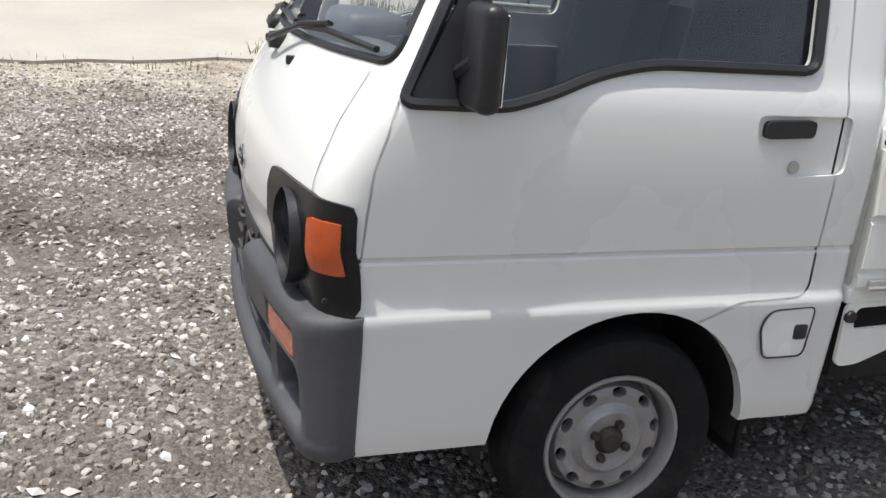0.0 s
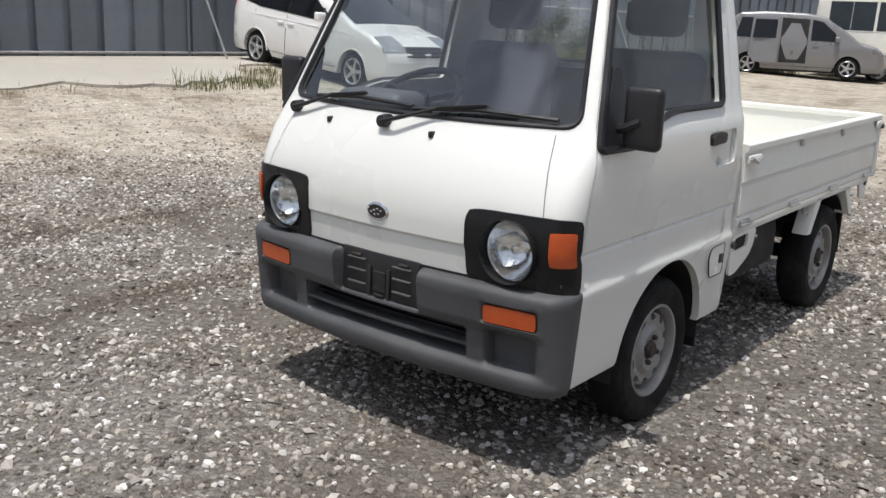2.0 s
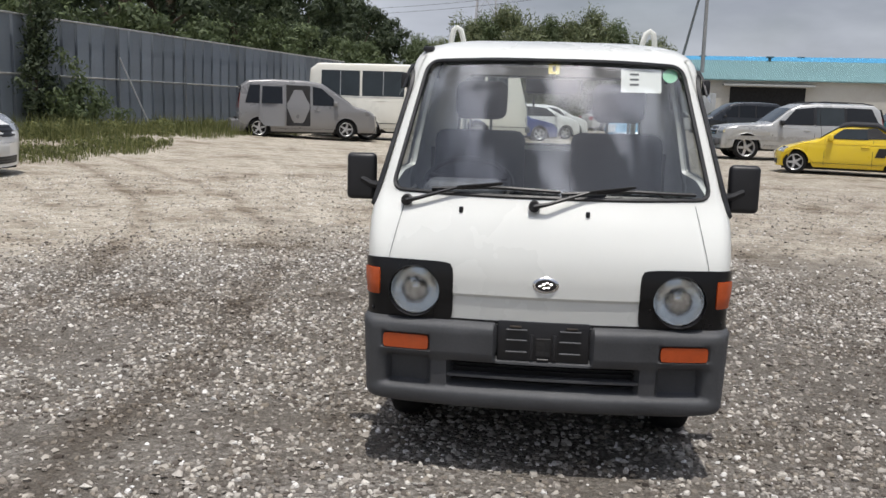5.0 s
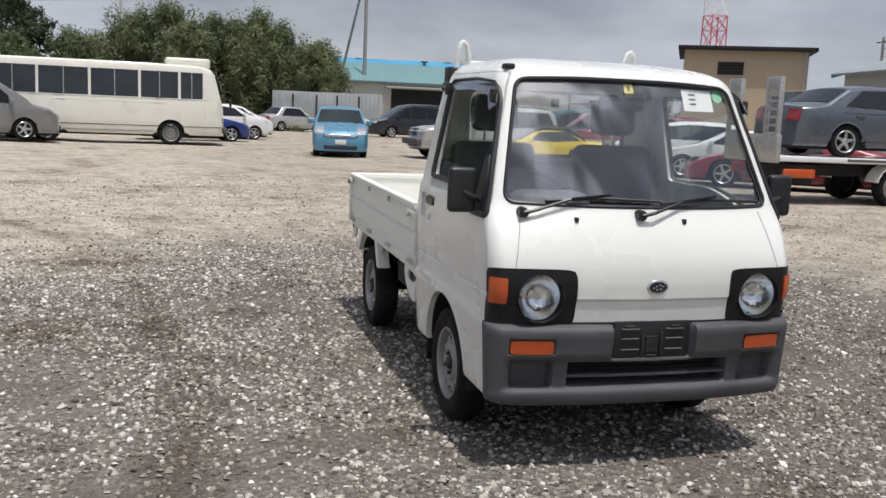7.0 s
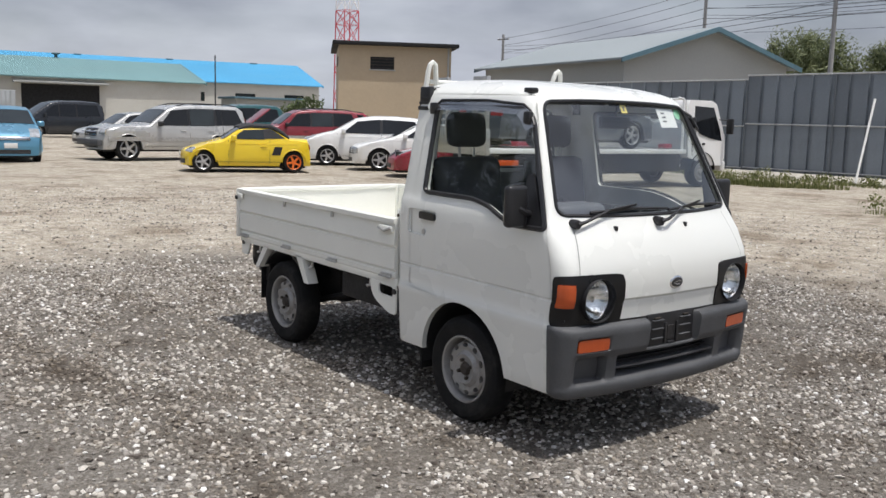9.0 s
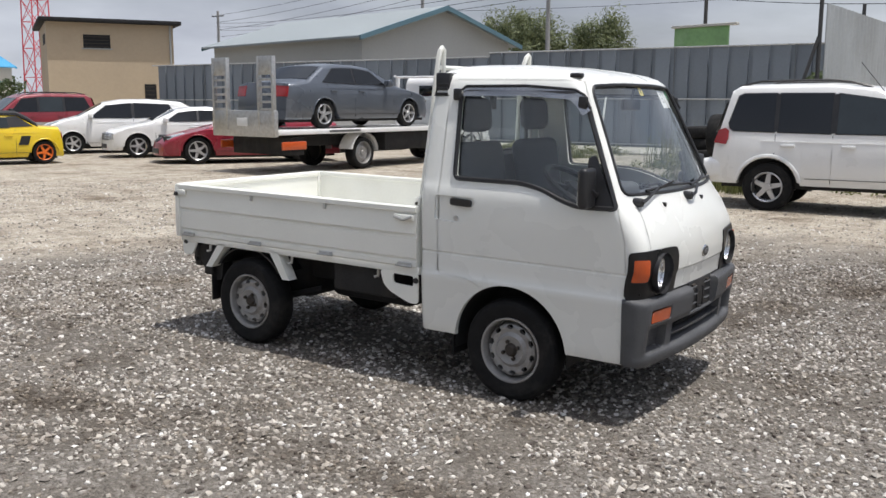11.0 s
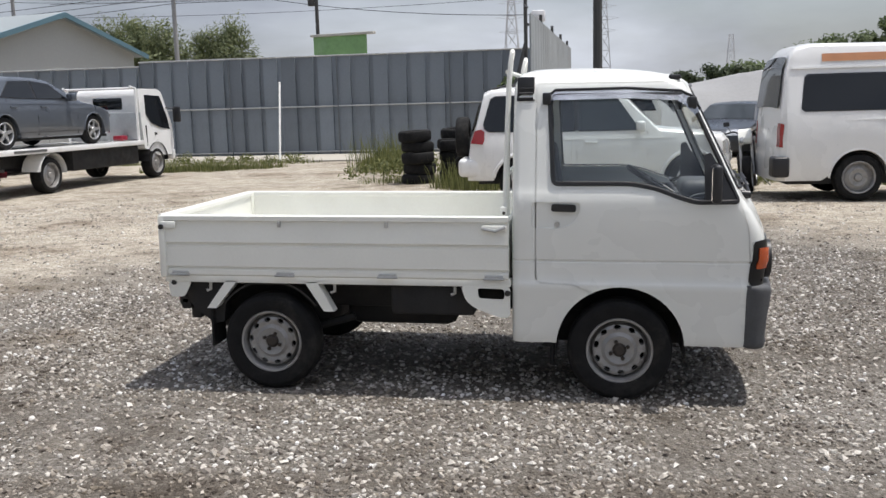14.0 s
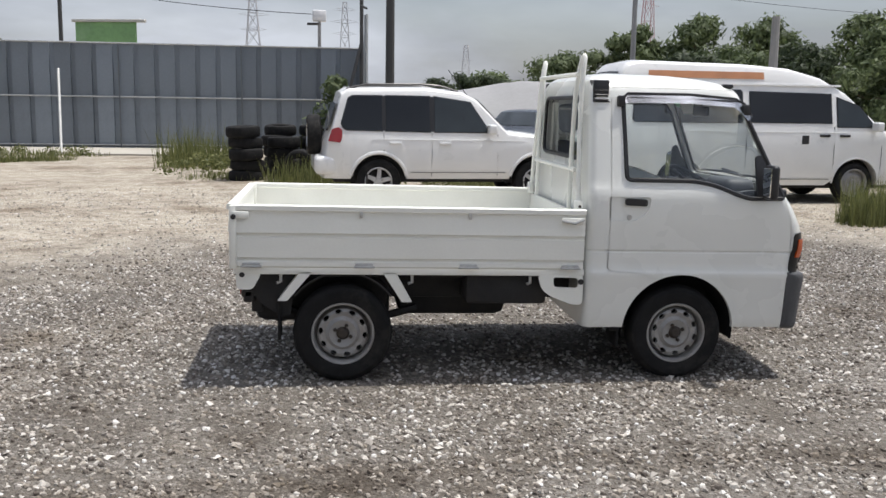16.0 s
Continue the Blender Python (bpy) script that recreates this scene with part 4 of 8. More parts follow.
    geo = bmesh.ops.extrude_edge_only(bm, edges=[e for e in bm.edges if e.is_boundary])
    for v in [g for g in geo["geom"] if isinstance(g, bmesh.types.BMVert)]:
        v.co.x += 0.05 if abs(v.co.y) < 0.60 else 0.006
        v.co.y *= 0.975 if abs(v.co.y) < 0.60 else 0.988
    bmesh.ops.recalc_face_normals(bm, faces=bm.faces)
    bumper = part("front_bumper", bm, M["bumper"], truck, "weathered grey plastic front bumper", angle=50)
    for s in (1, -1):
        part("indicator", patch(s * 0.430, s * 0.605, 0.505, 0.561, 0.046, 0.02, 10, 4, 0.05), M["amber"], bumper, "amber front indicator")
    # grille slats in the opening
    part("grille_back", patch(-0.352, 0.352, 0.372, 0.462, -0.036, -0.05, 20, 3), M["under"], bumper)
    for z in (0.446, 0.430, 0.382):
        part("grille_slat", patch(-0.355, 0.355, z - 0.002, z + 0.002, -0.012, -0.03, 20, 1), M["under"], bumper)
    part("grille_bar", patch(-0.36, 0.36, 0.402, 0.412, 0.024, -0.02, 20, 1), M["bumper"], bumper)
    # empty number plate bracket
    xb = on_cab(0, 0.55, 0).x
    plate = part("plate_bracket", boxed(xb - 0.012, xb + 0.004, -0.172, 0.172, 0.478, 0.632, 0.006), M["black"], bumper, "empty black number plate bracket")
    for s in (1, -1):
        for z in (0.60, 0.56, 0.515):
            part("rib", boxed(xb - 0.022, xb - 0.010, min(s * 0.06, s * 0.14), max(s * 0.06, s * 0.14), z - 0.003, z + 0.003, 0.002, 1), M["bumper"], plate)
        part("fixing", boxed(xb - 0.020, xb - 0.010, s * 0.105 - 0.022, s * 0.105 + 0.022, 0.606, 0.616, 0.004), M["hub"], plate, "rusty steel fixing")
        part("upright", boxed(xb - 0.020, xb - 0.010, min(s * 0.035, s * 0.05), max(s * 0.035, s * 0.05), 0.485, 0.585, 0.003), M["black"], plate)
    part("slot", boxed(xb - 0.016, xb - 0.010, -0.028, 0.028, 0.50, 0.57, 0.002, 1), M["under"], plate)
    part("clip", boxed(xb - 0.02, xb - 0.01, -0.022, 0.022, 0.484, 0.492, 0.002, 1), M["black"], plate)

    # raised dark strip stands for the shadow line above the bumper
    part("shut_gap", patch(-0.60, 0.60, 0.617, 0.629, 0.004, -0.01, 40, 1), M["under"], cab, "dark strip painted for the shadow above the bumper")
    # fuel flap on the left flank
    fl = prism(rounded([(0.452, 0.59), (0.335, 0.585), (0.315, 0.55), (0.335, 0.475), (0.44, 0.475)], 0.02), "y", -0.6885, -0.672)
    flap = part("fuel_flap", fl, M["white"], truck, "white fuel filler flap")
    pts = [(x, -0.6872, z) for x, z in rounded([(0.456, 0.594), (0.333, 0.589), (0.311, 0.55), (0.332, 0.471), (0.444, 0.471)], 0.02)]
    part("gap", tubed(pts + pts[:1], 0.0022, 5), M["black"], flap)
    part("latch", boxed(0.405, 0.442, -0.692, -0.684, 0.515, 0.552, 0.006), M["black"], flap, "black latch")

    # cabin: floor, dashboard, wheel, seats
    part("cab_floor", boxed(-0.60, 0.52, -0.63, 0.63, 0.615, 0.64), M["dash"], truck)
    part("engine_cover", boxed(-0.10, 0.50, -0.62, 0.62, 0.615, 0.70, 0.03), M["dash"], truck)
    da = prism(rounded([(-0.555, 1.04), (-0.45, 1.07), (-0.34, 1.05), (-0.30, 0.95), (-0.36, 0.78), (-0.60, 0.70), (-0.60, 0.95)], 0.04), "y", -0.545, 0.545)
    dash = part("dashboard", da, M["dash"], truck, "grey vinyl dashboard")
    part("binnacle", boxed(-0.48, -0.30, 0.18, 0.50, 1.03, 1.125, 0.04, 3), M["dash"], dash)
    part("shelf_lip", boxed(-0.35, -0.31, -0.56, 0.10, 0.96, 1.03, 0.015), M["dash"], dash)
    ring = [(0.185 * math.cos(t), 0.185 * math.sin(t)) for t in (2 * math.pi * k / 36 for k in range(36))]
    tilt = Matrix.Translation((-0.20, 0.34, 1.085)) @ Matrix.Rotation(radians(-32), 4, "Y")
    pts = [tilt @ Vector((x, y, 0)) for x, y in ring]
    sw = part("steering_wheel", tubed(pts + pts[:1], 0.014, 8), M["black"], truck, "black two-spoke steering wheel")
    for y in (0.17, -0.17):
        part("spoke", tubed([tilt @ Vector((0.03, 0, -0.03)), tilt @ Vector((0.06, y, 0))], 0.014, 6), M["black"], sw)
    part("boss", tubed([tilt @ Vector((0, 0, 0.005)), tilt @ Vector((0, 0, -0.22))], [0.055, 0.03], 12), M["black"], sw)
    for y in (0.33, -0.33):
        seat = part("seat", boxed(-0.12, 0.36, y - 0.23, y + 0.23, 0.66, 0.80, 0.05, 3), M["seat"], truck, "charcoal cloth bench seat")
        bk = boxed(-0.055, 0.055, -0.22, 0.22, 0.0, 0.54, 0.05, 3)
        bmesh.ops.rotate(bk, cent=(0, 0, 0), matrix=Matrix.Rotation(radians(9), 3, "Y"), verts=bk.verts)
        part("backrest", bk, M["seat"], seat, loc=(0.34, y, 0.76))
        hr = boxed(-0.045, 0.045, -0.125, 0.125, 0.0, 0.185, 0.045, 3)
        bmesh.ops.rotate(hr, cent=(0, 0, 0), matrix=Matrix.Rotation(radians(6), 3, "Y"), verts=hr.verts)
        part("headrest", hr, M["seat"], seat, loc=(0.42, y, 1.345))
        for q in (-0.05, 0.05):
            part("headrest_post", tubed([(0.415, y + q, 1.26), (0.425, y + q, 1.37)], 0.007, 6), M["steel"], seat)
    part("roof_lining", boxed(-0.28, 0.48, -0.50, 0.50, 1.600, 1.615, 0.004), M["inner"], truck)
    rm = part("rear_view_mirror", boxed(-0.335, -0.31, -0.11, 0.11, 1.475, 1.535, 0.012), M["black"], truck, "black interior mirror")
    part("stalk", tubed([(-0.325, 0, 1.53), (-0.34, 0, 1.60)], 0.008, 6), M["black"], rm)
    for s in (1, -1):
        part("sun_visor", boxed(-0.325, -0.20, min(s * 0.08, s * 0.44), max(s * 0.08, s * 0.44), 1.585, 1.600, 0.005), M["dash"], truck)
    for k in range(3):
        part("lead", tubed([(-0.33 + 0.02 * k, -0.30 + 0.1 * k, 1.075), (-0.36, -0.2 + 0.1 * k, 1.088), (-0.40, -0.12 + 0.08 * k, 1.078)], 0.004, 5), M["black"], dash)
    part("grab_bar", tubed([(-0.34, -0.50, 1.03), (-0.32, -0.46, 1.06), (-0.32, -0.24, 1.06), (-0.34, -0.20, 1.03)], 0.011, 6), M["black"], dash)
    part("back_lining", boxed(0.50, 0.518, -0.58, 0.58, 0.62, 1.20, 0.004), M["inner"], truck)

    # load bed
    XB0, XB1 = 0.565, 2.445
    SEC = [(0.622, 0.668), (0.634, 0.680), (0.656, 0.680), (0.664, 0.672), (0.672, 0.672), (0.680, 0.685), (0.786, 0.684), (0.793, 0.676), (0.802, 0.676), (0.812, 0.691), (0.850, 0.687), (0.925, 0.682), (0.929, 0.696), (0.952, 0.696), (0.957, 0.690), (0.957, 0.655), (0.950, 0.650), (0.928, 0.650), (0.924, 0.660), (0.640, 0.660), (0.622, 0.655)]
    bed = thing("load_bed", pose(0, 0, 0), "", "")
    bed.parent = truck
    for k in ("label", "category"):
        if k in bed:
            del bed[k]
    for s in (1, -1):
        gate = part("side_gate", prism([(s * y, z) for z, y in SEC], "x", XB0, XB1), M["bed"], bed, "ribbed drop side")
        for x in (0.64, 1.20, 1.76, 2.35):
            hinge = part("hinge", boxed(x - 0.048, x + 0.048, min(s * 0.676, s * 0.692), max(s * 0.676, s * 0.692), 0.628, 0.652, 0.006), M["steel"], gate, "steel hinge")
            part("hinge_pin", tubed([(x - 0.055, s * 0.694, 0.634), (x + 0.055, s * 0.694, 0.634)], 0.006, 6), M["steel"], hinge)
        part("latch", boxed(0.575, 0.70, min(s * 0.684, s * 0.702), max(s * 0.684, s * 0.702), 0.880, 0.912, 0.006), M["bed"], gate)
        part("latch_hook", tubed([(0.58, s * 0.705, 0.905), (0.63, s * 0.712, 0.885), (0.70, s * 0.700, 0.897)], 0.008, 6), M["steel"], gate, "steel latch hook")
        part("corner_latch", boxed(2.36, 2.45, min(s * 0.688, s * 0.702), max(s * 0.688, s * 0.702), 0.885, 0.925, 0.008), M["bed"], gate)
        for x in (1.20, 1.78):
            part("rope_hook", boxed(x - 0.008, x + 0.008, min(s * 0.686, s * 0.699), max(s * 0.686, s * 0.699), 0.895, 0.927, 0.003), M["steel"], gate)
        part("side_rail", boxed(XB0 - 0.01, XB1, min(s * 0.60, s * 0.672), max(s * 0.60, s * 0.672), 0.588, 0.628, 0.006), M["bed"], bed)
        # front bracket with its slot, rear corner bracket, mudguard stays
        fb = prism(rounded([(0.558, 0.592), (0.558, 0.428), (0.62, 0.43), (0.745, 0.478), (0.79, 0.515), (0.815, 0.592)], 0.025), "y", min(s * 0.664, s * 0.674), max(s * 0.664, s * 0.674))
        fb = boolean(fb, [prism(rounded([(0.588, 0.522), (0.722, 0.527), (0.728, 0.582), (0.588, 0.578)], 0.018), "y", -1, 1)])
        br = part("front_bracket", fb, M["bed"], bed)
        part("bolt", lathe([(0.0, s * 0.682), (0.014, s * 0.682), (0.017, s * 0.672)], 12, mid=(0.572, 0, 0.557)), M["black"], br)
        part("rear_bracket", prism(rounded([(2.435, 0.59), (2.425, 0.505), (2.345, 0.505), (2.30, 0.59)], 0.02), "y", min(s * 0.655, s * 0.667), max(s * 0.655, s * 0.667)), M["bed"], bed)
        part("rear_bolt", lathe([(0.0, s * 0.675), (0.013, s * 0.675), (0.016, s * 0.665)], 12, mid=(2.40, 0, 0.585)), M["black"], bed)
        for q in ([(2.035, 0.60), (2.10, 0.60), (2.215, 0.445), (2.165, 0.445)], [(1.66, 0.60), (1.59, 0.60), (1.50, 0.44), (1.555, 0.44)]):
            part("mudguard_stay", prism(q, "y", min(s * 0.60, s * 0.672), max(s * 0.60, s * 0.672)), M["bed"], bed)
        guard = lathe([(0.315, 0.10), (0.325, 0.10), (0.325, -0.10), (0.315, -0.10)], 20, arc=math.pi * 0.6)
        bmesh.ops.rotate(guard, cent=(0, 0, 0), matrix=Matrix.Rotation(-math.pi * 0.2, 3, "Y"), verts=guard.verts)
        for v in guard.verts:
            v.co.x += 1.868
            v.co.z = v.co.z * 1.0 + 0.275
            v.co.y += s * 0.545
        part("mudguard", guard, M["black"], truck, "black rear mudguard")
        part("tail_guard", prism([(2.33, 0.585), (2.37, 0.50), (2.31, 0.42), (2.20, 0.345), (2.15, 0.355), (2.12, 0.585)], "y", min(s * 0.52, s * 0.60), max(s * 0.52, s * 0.60)), M["under"], truck, "dark rear guard plate")
        for x in (0.85, 1.50, 2.20):
            part("tie_hook", tubed([(x, s * 0.640, 0.59), (x, s * 0.645, 0.545), (x + 0.02, s * 0.655, 0.54)], 0.009, 6), M["steel"], bed)
    tg = prism([(XB1 - 0.008 + (y - 0.655), z) for z, y in SEC], "y", -0.655, 0.655)
    gate = part("tailgate", tg, M["bed"], bed, "ribbed tailgate")
    for s in (1, -1):
        part("corner_post", boxed(2.425, 2.462, min(s * 0.64, s * 0.697), max(s * 0.64, s * 0.697), 0.62, 0.952, 0.006), M["bed"], bed)
        part("pin", tubed([(2.44, s * 0.69, 0.895), (2.44, s * 0.712, 0.895)], 0.014, 10), M["black"], bed)
    part("bed_floor", boxed(XB0, XB1, -0.655, 0.655, 0.625, 0.655), M["bed"], bed, "pressed steel bed floor")
    for k in range(9):
        y = -0.56 + 0.14 * k
        part("floor_rib", boxed(XB0 + 0.05, XB1 - 0.03, y - 0.03, y + 0.03, 0.650, 0.664, 0.005, 1), M["bed"], bed)
    part("headboard", boxed(XB0, XB0 + 0.022, -0.655, 0.655, 0.64, 0.925, 0.005), M["bed"], bed)
    # guard frame behind the cab
    gf_ = part("guard_frame", tubed([(0.59, -0.50, 1.16), (0.59, 0.50, 1.16)], 0.014, 8), M["bed"], bed, "white tubular guard frame")
    part("top_bar", tubed([(0.585, -0.47, 1.685), (0.585, 0.47, 1.685)], 0.013, 8), M["bed"], gf_)
    for s in (1, -1):
        outer = [(0.59, s * 0.615, 0.93), (0.585, s * 0.545, 1.30), (0.575, s * 0.505, 1.62), (0.565, s * 0.496, 1.74), (0.56, s * 0.488, 1.775), (0.56, s * 0.472, 1.788), (0.562, s * 0.452, 1.775), (0.572, s * 0.440, 1.73), (0.585, s * 0.420, 1.60), (0.592, s * 0.42, 1.30), (0.595, s * 0.42, 0.93)]
        part("loop_post", tubed(outer, 0.0135, 8), M["bed"], gf_)
        part("foot", boxed(0.575, 0.61, min(s * 0.58, s * 0.645), max(s * 0.58, s * 0.645), 0.925, 1.0, 0.006), M["bed"], gf_)
        for z in (0.945, 0.97):
            part("screw", lathe([(0.0, s * 0.652), (0.008, s * 0.652), (0.009, s * 0.644)], 8, mid=(0.592, 0, z)), M["hub"], gf_)

    # chassis and underside
    for y in (0.30, -0.30):
        part("chassis_rail", boxed(-0.55, 2.38, y - 0.04, y + 0.04, 0.40, 0.56, 0.01), M["under"], truck)
    part("inner_floor", boxed(-0.62, 0.50, -0.32, 0.32, 0.40, 0.50), M["under"], truck)
    part("cross_member", boxed(0.60, 2.40, -0.58, 0.58, 0.56, 0.60), M["under"], truck)
    part("fuel_tank", boxed(0.62, 1.32, -0.60, -0.28, 0.33, 0.56, 0.05), M["under"], truck)
    part("battery_box", boxed(0.75, 1.20, 0.36, 0.62, 0.42, 0.58, 0.02), M["under"], truck)
    part("gearbox", boxed(0.9, 1.55, -0.2, 0.25, 0.27, 0.50, 0.06), M["under"], truck)
    part("engine", boxed(1.6, 2.36, -0.35, 0.38, 0.26, 0.56, 0.06), M["under"], truck)
    part("rear_axle", tubed([(1.868, -0.58, 0.262), (1.868, 0.58, 0.262)], 0.035, 10), M["under"], truck)
    part("front_axle", tubed([(0.0, -0.56, 0.262), (0.0, 0.56, 0.262)], 0.03, 10), M["under"], truck)
    part("silencer", tubed([(2.22, -0.42, 0.33), (2.22, 0.30, 0.33)], 0.085, 14), M["under"], truck)
    part("rear_bumper_bar", boxed(2.34, 2.40, -0.60, 0.60, 0.42, 0.49, 0.012), M["under"], truck)
    for s in (1, -1):
        tl = part("tail_lamp", boxed(2.345, 2.41, min(s * 0.38, s * 0.60), max(s * 0.38, s * 0.60), 0.445, 0.565, 0.012), M["black"], truck, "tail lamp in a black housing")
        part("lens", boxed(2.408, 2.418, min(s * 0.40, s * 0.58), max(s * 0.40, s * 0.58), 0.46, 0.55, 0.004), M["red_lens"], tl, "red lens")
        part("lamp_bracket", boxed(2.30, 2.36, min(s * 0.50, s * 0.56), max(s * 0.50, s * 0.56), 0.36, 0.58, 0.01), M["under"], tl)
        part("rear_mudflap", boxed(2.20, 2.215, min(s * 0.46, s * 0.63), max(s * 0.46, s * 0.63), 0.22, 0.46, 0.004), M["rubber"], truck)
        part("mudflap", boxed(0.335, 0.352, min(s * 0.47, s * 0.655), max(s * 0.47, s * 0.655), 0.185, 0.40, 0.006), M["rubber"], truck, "black rubber mudflap")
        part("sill_end", boxed(0.33, 0.40, min(s * 0.60, s * 0.662), max(s * 0.60, s * 0.662), 0.275, 0.33, 0.015), M["rubber"], truck)
        well = bmesh.new()
        turn = [math.radians(-9 + 198 * k / 28) for k in range(29)]
        near_, far_ = [[well.verts.new((0.326 * math.cos(q), s * y_, 0.28 + 0.326 * math.sin(q))) for q in turn] for y_ in (0.655, 0.33)]
        for k in range(28):
            well.faces.new((near_[k], near_[k + 1], far_[k + 1], far_[k]))
        well.faces.new(far_)
        bmesh.ops.recalc_face_normals(well, faces=well.faces)
        part("wheel_well", well, M["under"], truck)
        part("leaf_spring", tubed([(1.45, s * 0.42, 0.36), (1.868, s * 0.42, 0.24), (2.25, s * 0.42, 0.38)], 0.022, 6), M["under"], truck)

    # wheels
    T = [(0.165, -0.055), (0.175, -0.066), (0.205, -0.074), (0.235, -0.073), (0.255, -0.062), (0.265, -0.045), (0.268, -0.02), (0.268, 0.02), (0.265, 0.045), (0.255, 0.062), (0.235, 0.073), (0.205, 0.074), (0.175, 0.066), (0.165, 0.055)]
    tyre_me = None
    for x, s in ((0.0, 1), (0.0, -1), (1.868, 1), (1.868, -1)):
        zc = 0.262 if x == 0 else 0.258
        wheel = new("wheel")
        wheel.parent = truck
        wheel.location = (x, s * (0.585 if x == 0 else 0.578), zc)
        wheel.rotation_euler = (0, radians(23 * (x + s)), math.pi if s < 0 else 0)
        if tyre_me is None:
            tb = lathe(T + T[:1], 56)
            ty = part("tyre", tb, M["rubber"], wheel, "worn black tyre", angle=25)
            R = [(0.034, 0.046), (0.050, 0.048), (0.062, 0.054), (0.074, 0.057), (0.081, 0.048), (0.092, 0.040), (0.118, 0.046), (0.133, 0.040), (0.139, 0.016), (0.145, -0.014), (0.151, -0.012), (0.155, 0.054), (0.160, 0.064), (0.168, 0.066), (0.172, 0.060), (0.166, 0.050), (0.156, -0.024), (0.137, -0.024), (0.125, 0.015), (0.034, 0.015), (0.034, 0.046)]
            rb = lathe(R, 60)
            holes = bmesh.new()
            for k in range(10):
                a = 2 * math.pi * k / 10
                h = [(0.120 + 0.0125 * math.cos(t), 0.0185 * math.sin(t)) for t in (2 * math.pi * j / 14 for j in range(14))]
                prism([(r * math.cos(a) - q * math.sin(a), r * math.sin(a) + q * math.cos(a)) for r, q in h], "y", 0.005, 0.09, holes)
            rb = boolean(rb, [holes])
            rim = part("rim", rb, M["rim"], wheel, "silver steel rim with round holes", angle=30)
            back = part("brake_drum", lathe([(0.0, -0.030), (0.14, -0.030), (0.14, -0.07), (0.0, -0.07)], 24), M["under"], wheel)
            cap = part("hub", lathe([(0.0, 0.064), (0.022, 0.064), (0.029, 0.058), (0.034, 0.047), (0.037, 0.046), (0.037, 0.02)], 28), M["hub"], wheel, "rusty hub")
            tyre_me = [(o.name.split(".")[0], o.data, o.get("label", "")) for o in (ty, rim, back, cap)]
            nb = lathe([(0.0, 0.068), (0.008, 0.068), (0.0105, 0.062), (0.0105, 0.04)], 6)
            nut = part("wheel_nut", nb, M["hub"], wheel, loc=(0.046, -0.004, 0.0))
            for k in range(1, 4):
                share("wheel_nut", nut.data, wheel, Matrix.Translation((0.046 * math.cos(k * math.pi / 2), -0.004, 0.046 * math.sin(k * math.pi / 2))))
        else:
            for nm, me, lb in tyre_me:
                o = share(nm, me, wheel, Matrix())
                if lb:
                    o["label"] = lb
            for k in range(4):
                share("wheel_nut", nut.data, wheel, Matrix.Translation((0.046 * math.cos(k * math.pi / 2), -0.004, 0.046 * math.sin(k * math.pi / 2))))
    # washer nozzle for the roof and aerial base
    part("roof_fitting", boxed(-0.285, -0.225, 0.49, 0.535, 1.632, 1.655, 0.008), M["black"], truck, "small black roof fitting")
    return truck


build_truck()


# ---- parked vehicles ----
PAINT = {
    "white": car_paint("white_car_paint", (0.78, 0.78, 0.77)), "cream": car_paint("cream_bus_paint", (0.76, 0.74, 0.66)),
    "silver": car_paint("silver_car_paint", (0.50, 0.50, 0.49), 0.35), "grey": car_paint("grey_car_paint", (0.24, 0.235, 0.235), 0.3),
    "gunmetal": car_paint("gunmetal_car_paint", (0.11, 0.125, 0.15), 0.35), "blue": car_paint("light_blue_car_paint", (0.10, 0.27, 0.40), 0.3),
    "navy": car_paint("blue_car_paint", (0.02, 0.045, 0.22), 0.2), "yellow": car_paint("yellow_car_paint", (0.78, 0.56, 0.02)),
    "red": car_paint("red_car_paint", (0.25, 0.010, 0.026)), "maroon": car_paint("maroon_car_paint", (0.22, 0.02, 0.03)),
    "black": car_paint("black_car_paint", (0.015, 0.018, 0.024)), "teal": car_paint("teal_car_paint", (0.02, 0.09, 0.10))}
M["soft_top"] = material("black_soft_top", (0.03, 0.03, 0.033), 0.9, vary=0.2, scale=5, fine=90, bump=0.2)
M["lamp"] = material("lamp_cluster", (0.50, 0.51, 0.51), 0.10, metal=0.55, vary=0.5, scale=12, fine=50, coat=0.8)
M["brown_stripe"] = material("faded_orange_panel", (0.52, 0.24, 0.12), 0.5, vary=0.15, scale=3)
M["plate"] = material("plate_white", (0.7, 0.7, 0.68), 0.5, vary=0.05)

wheel_cache = {}


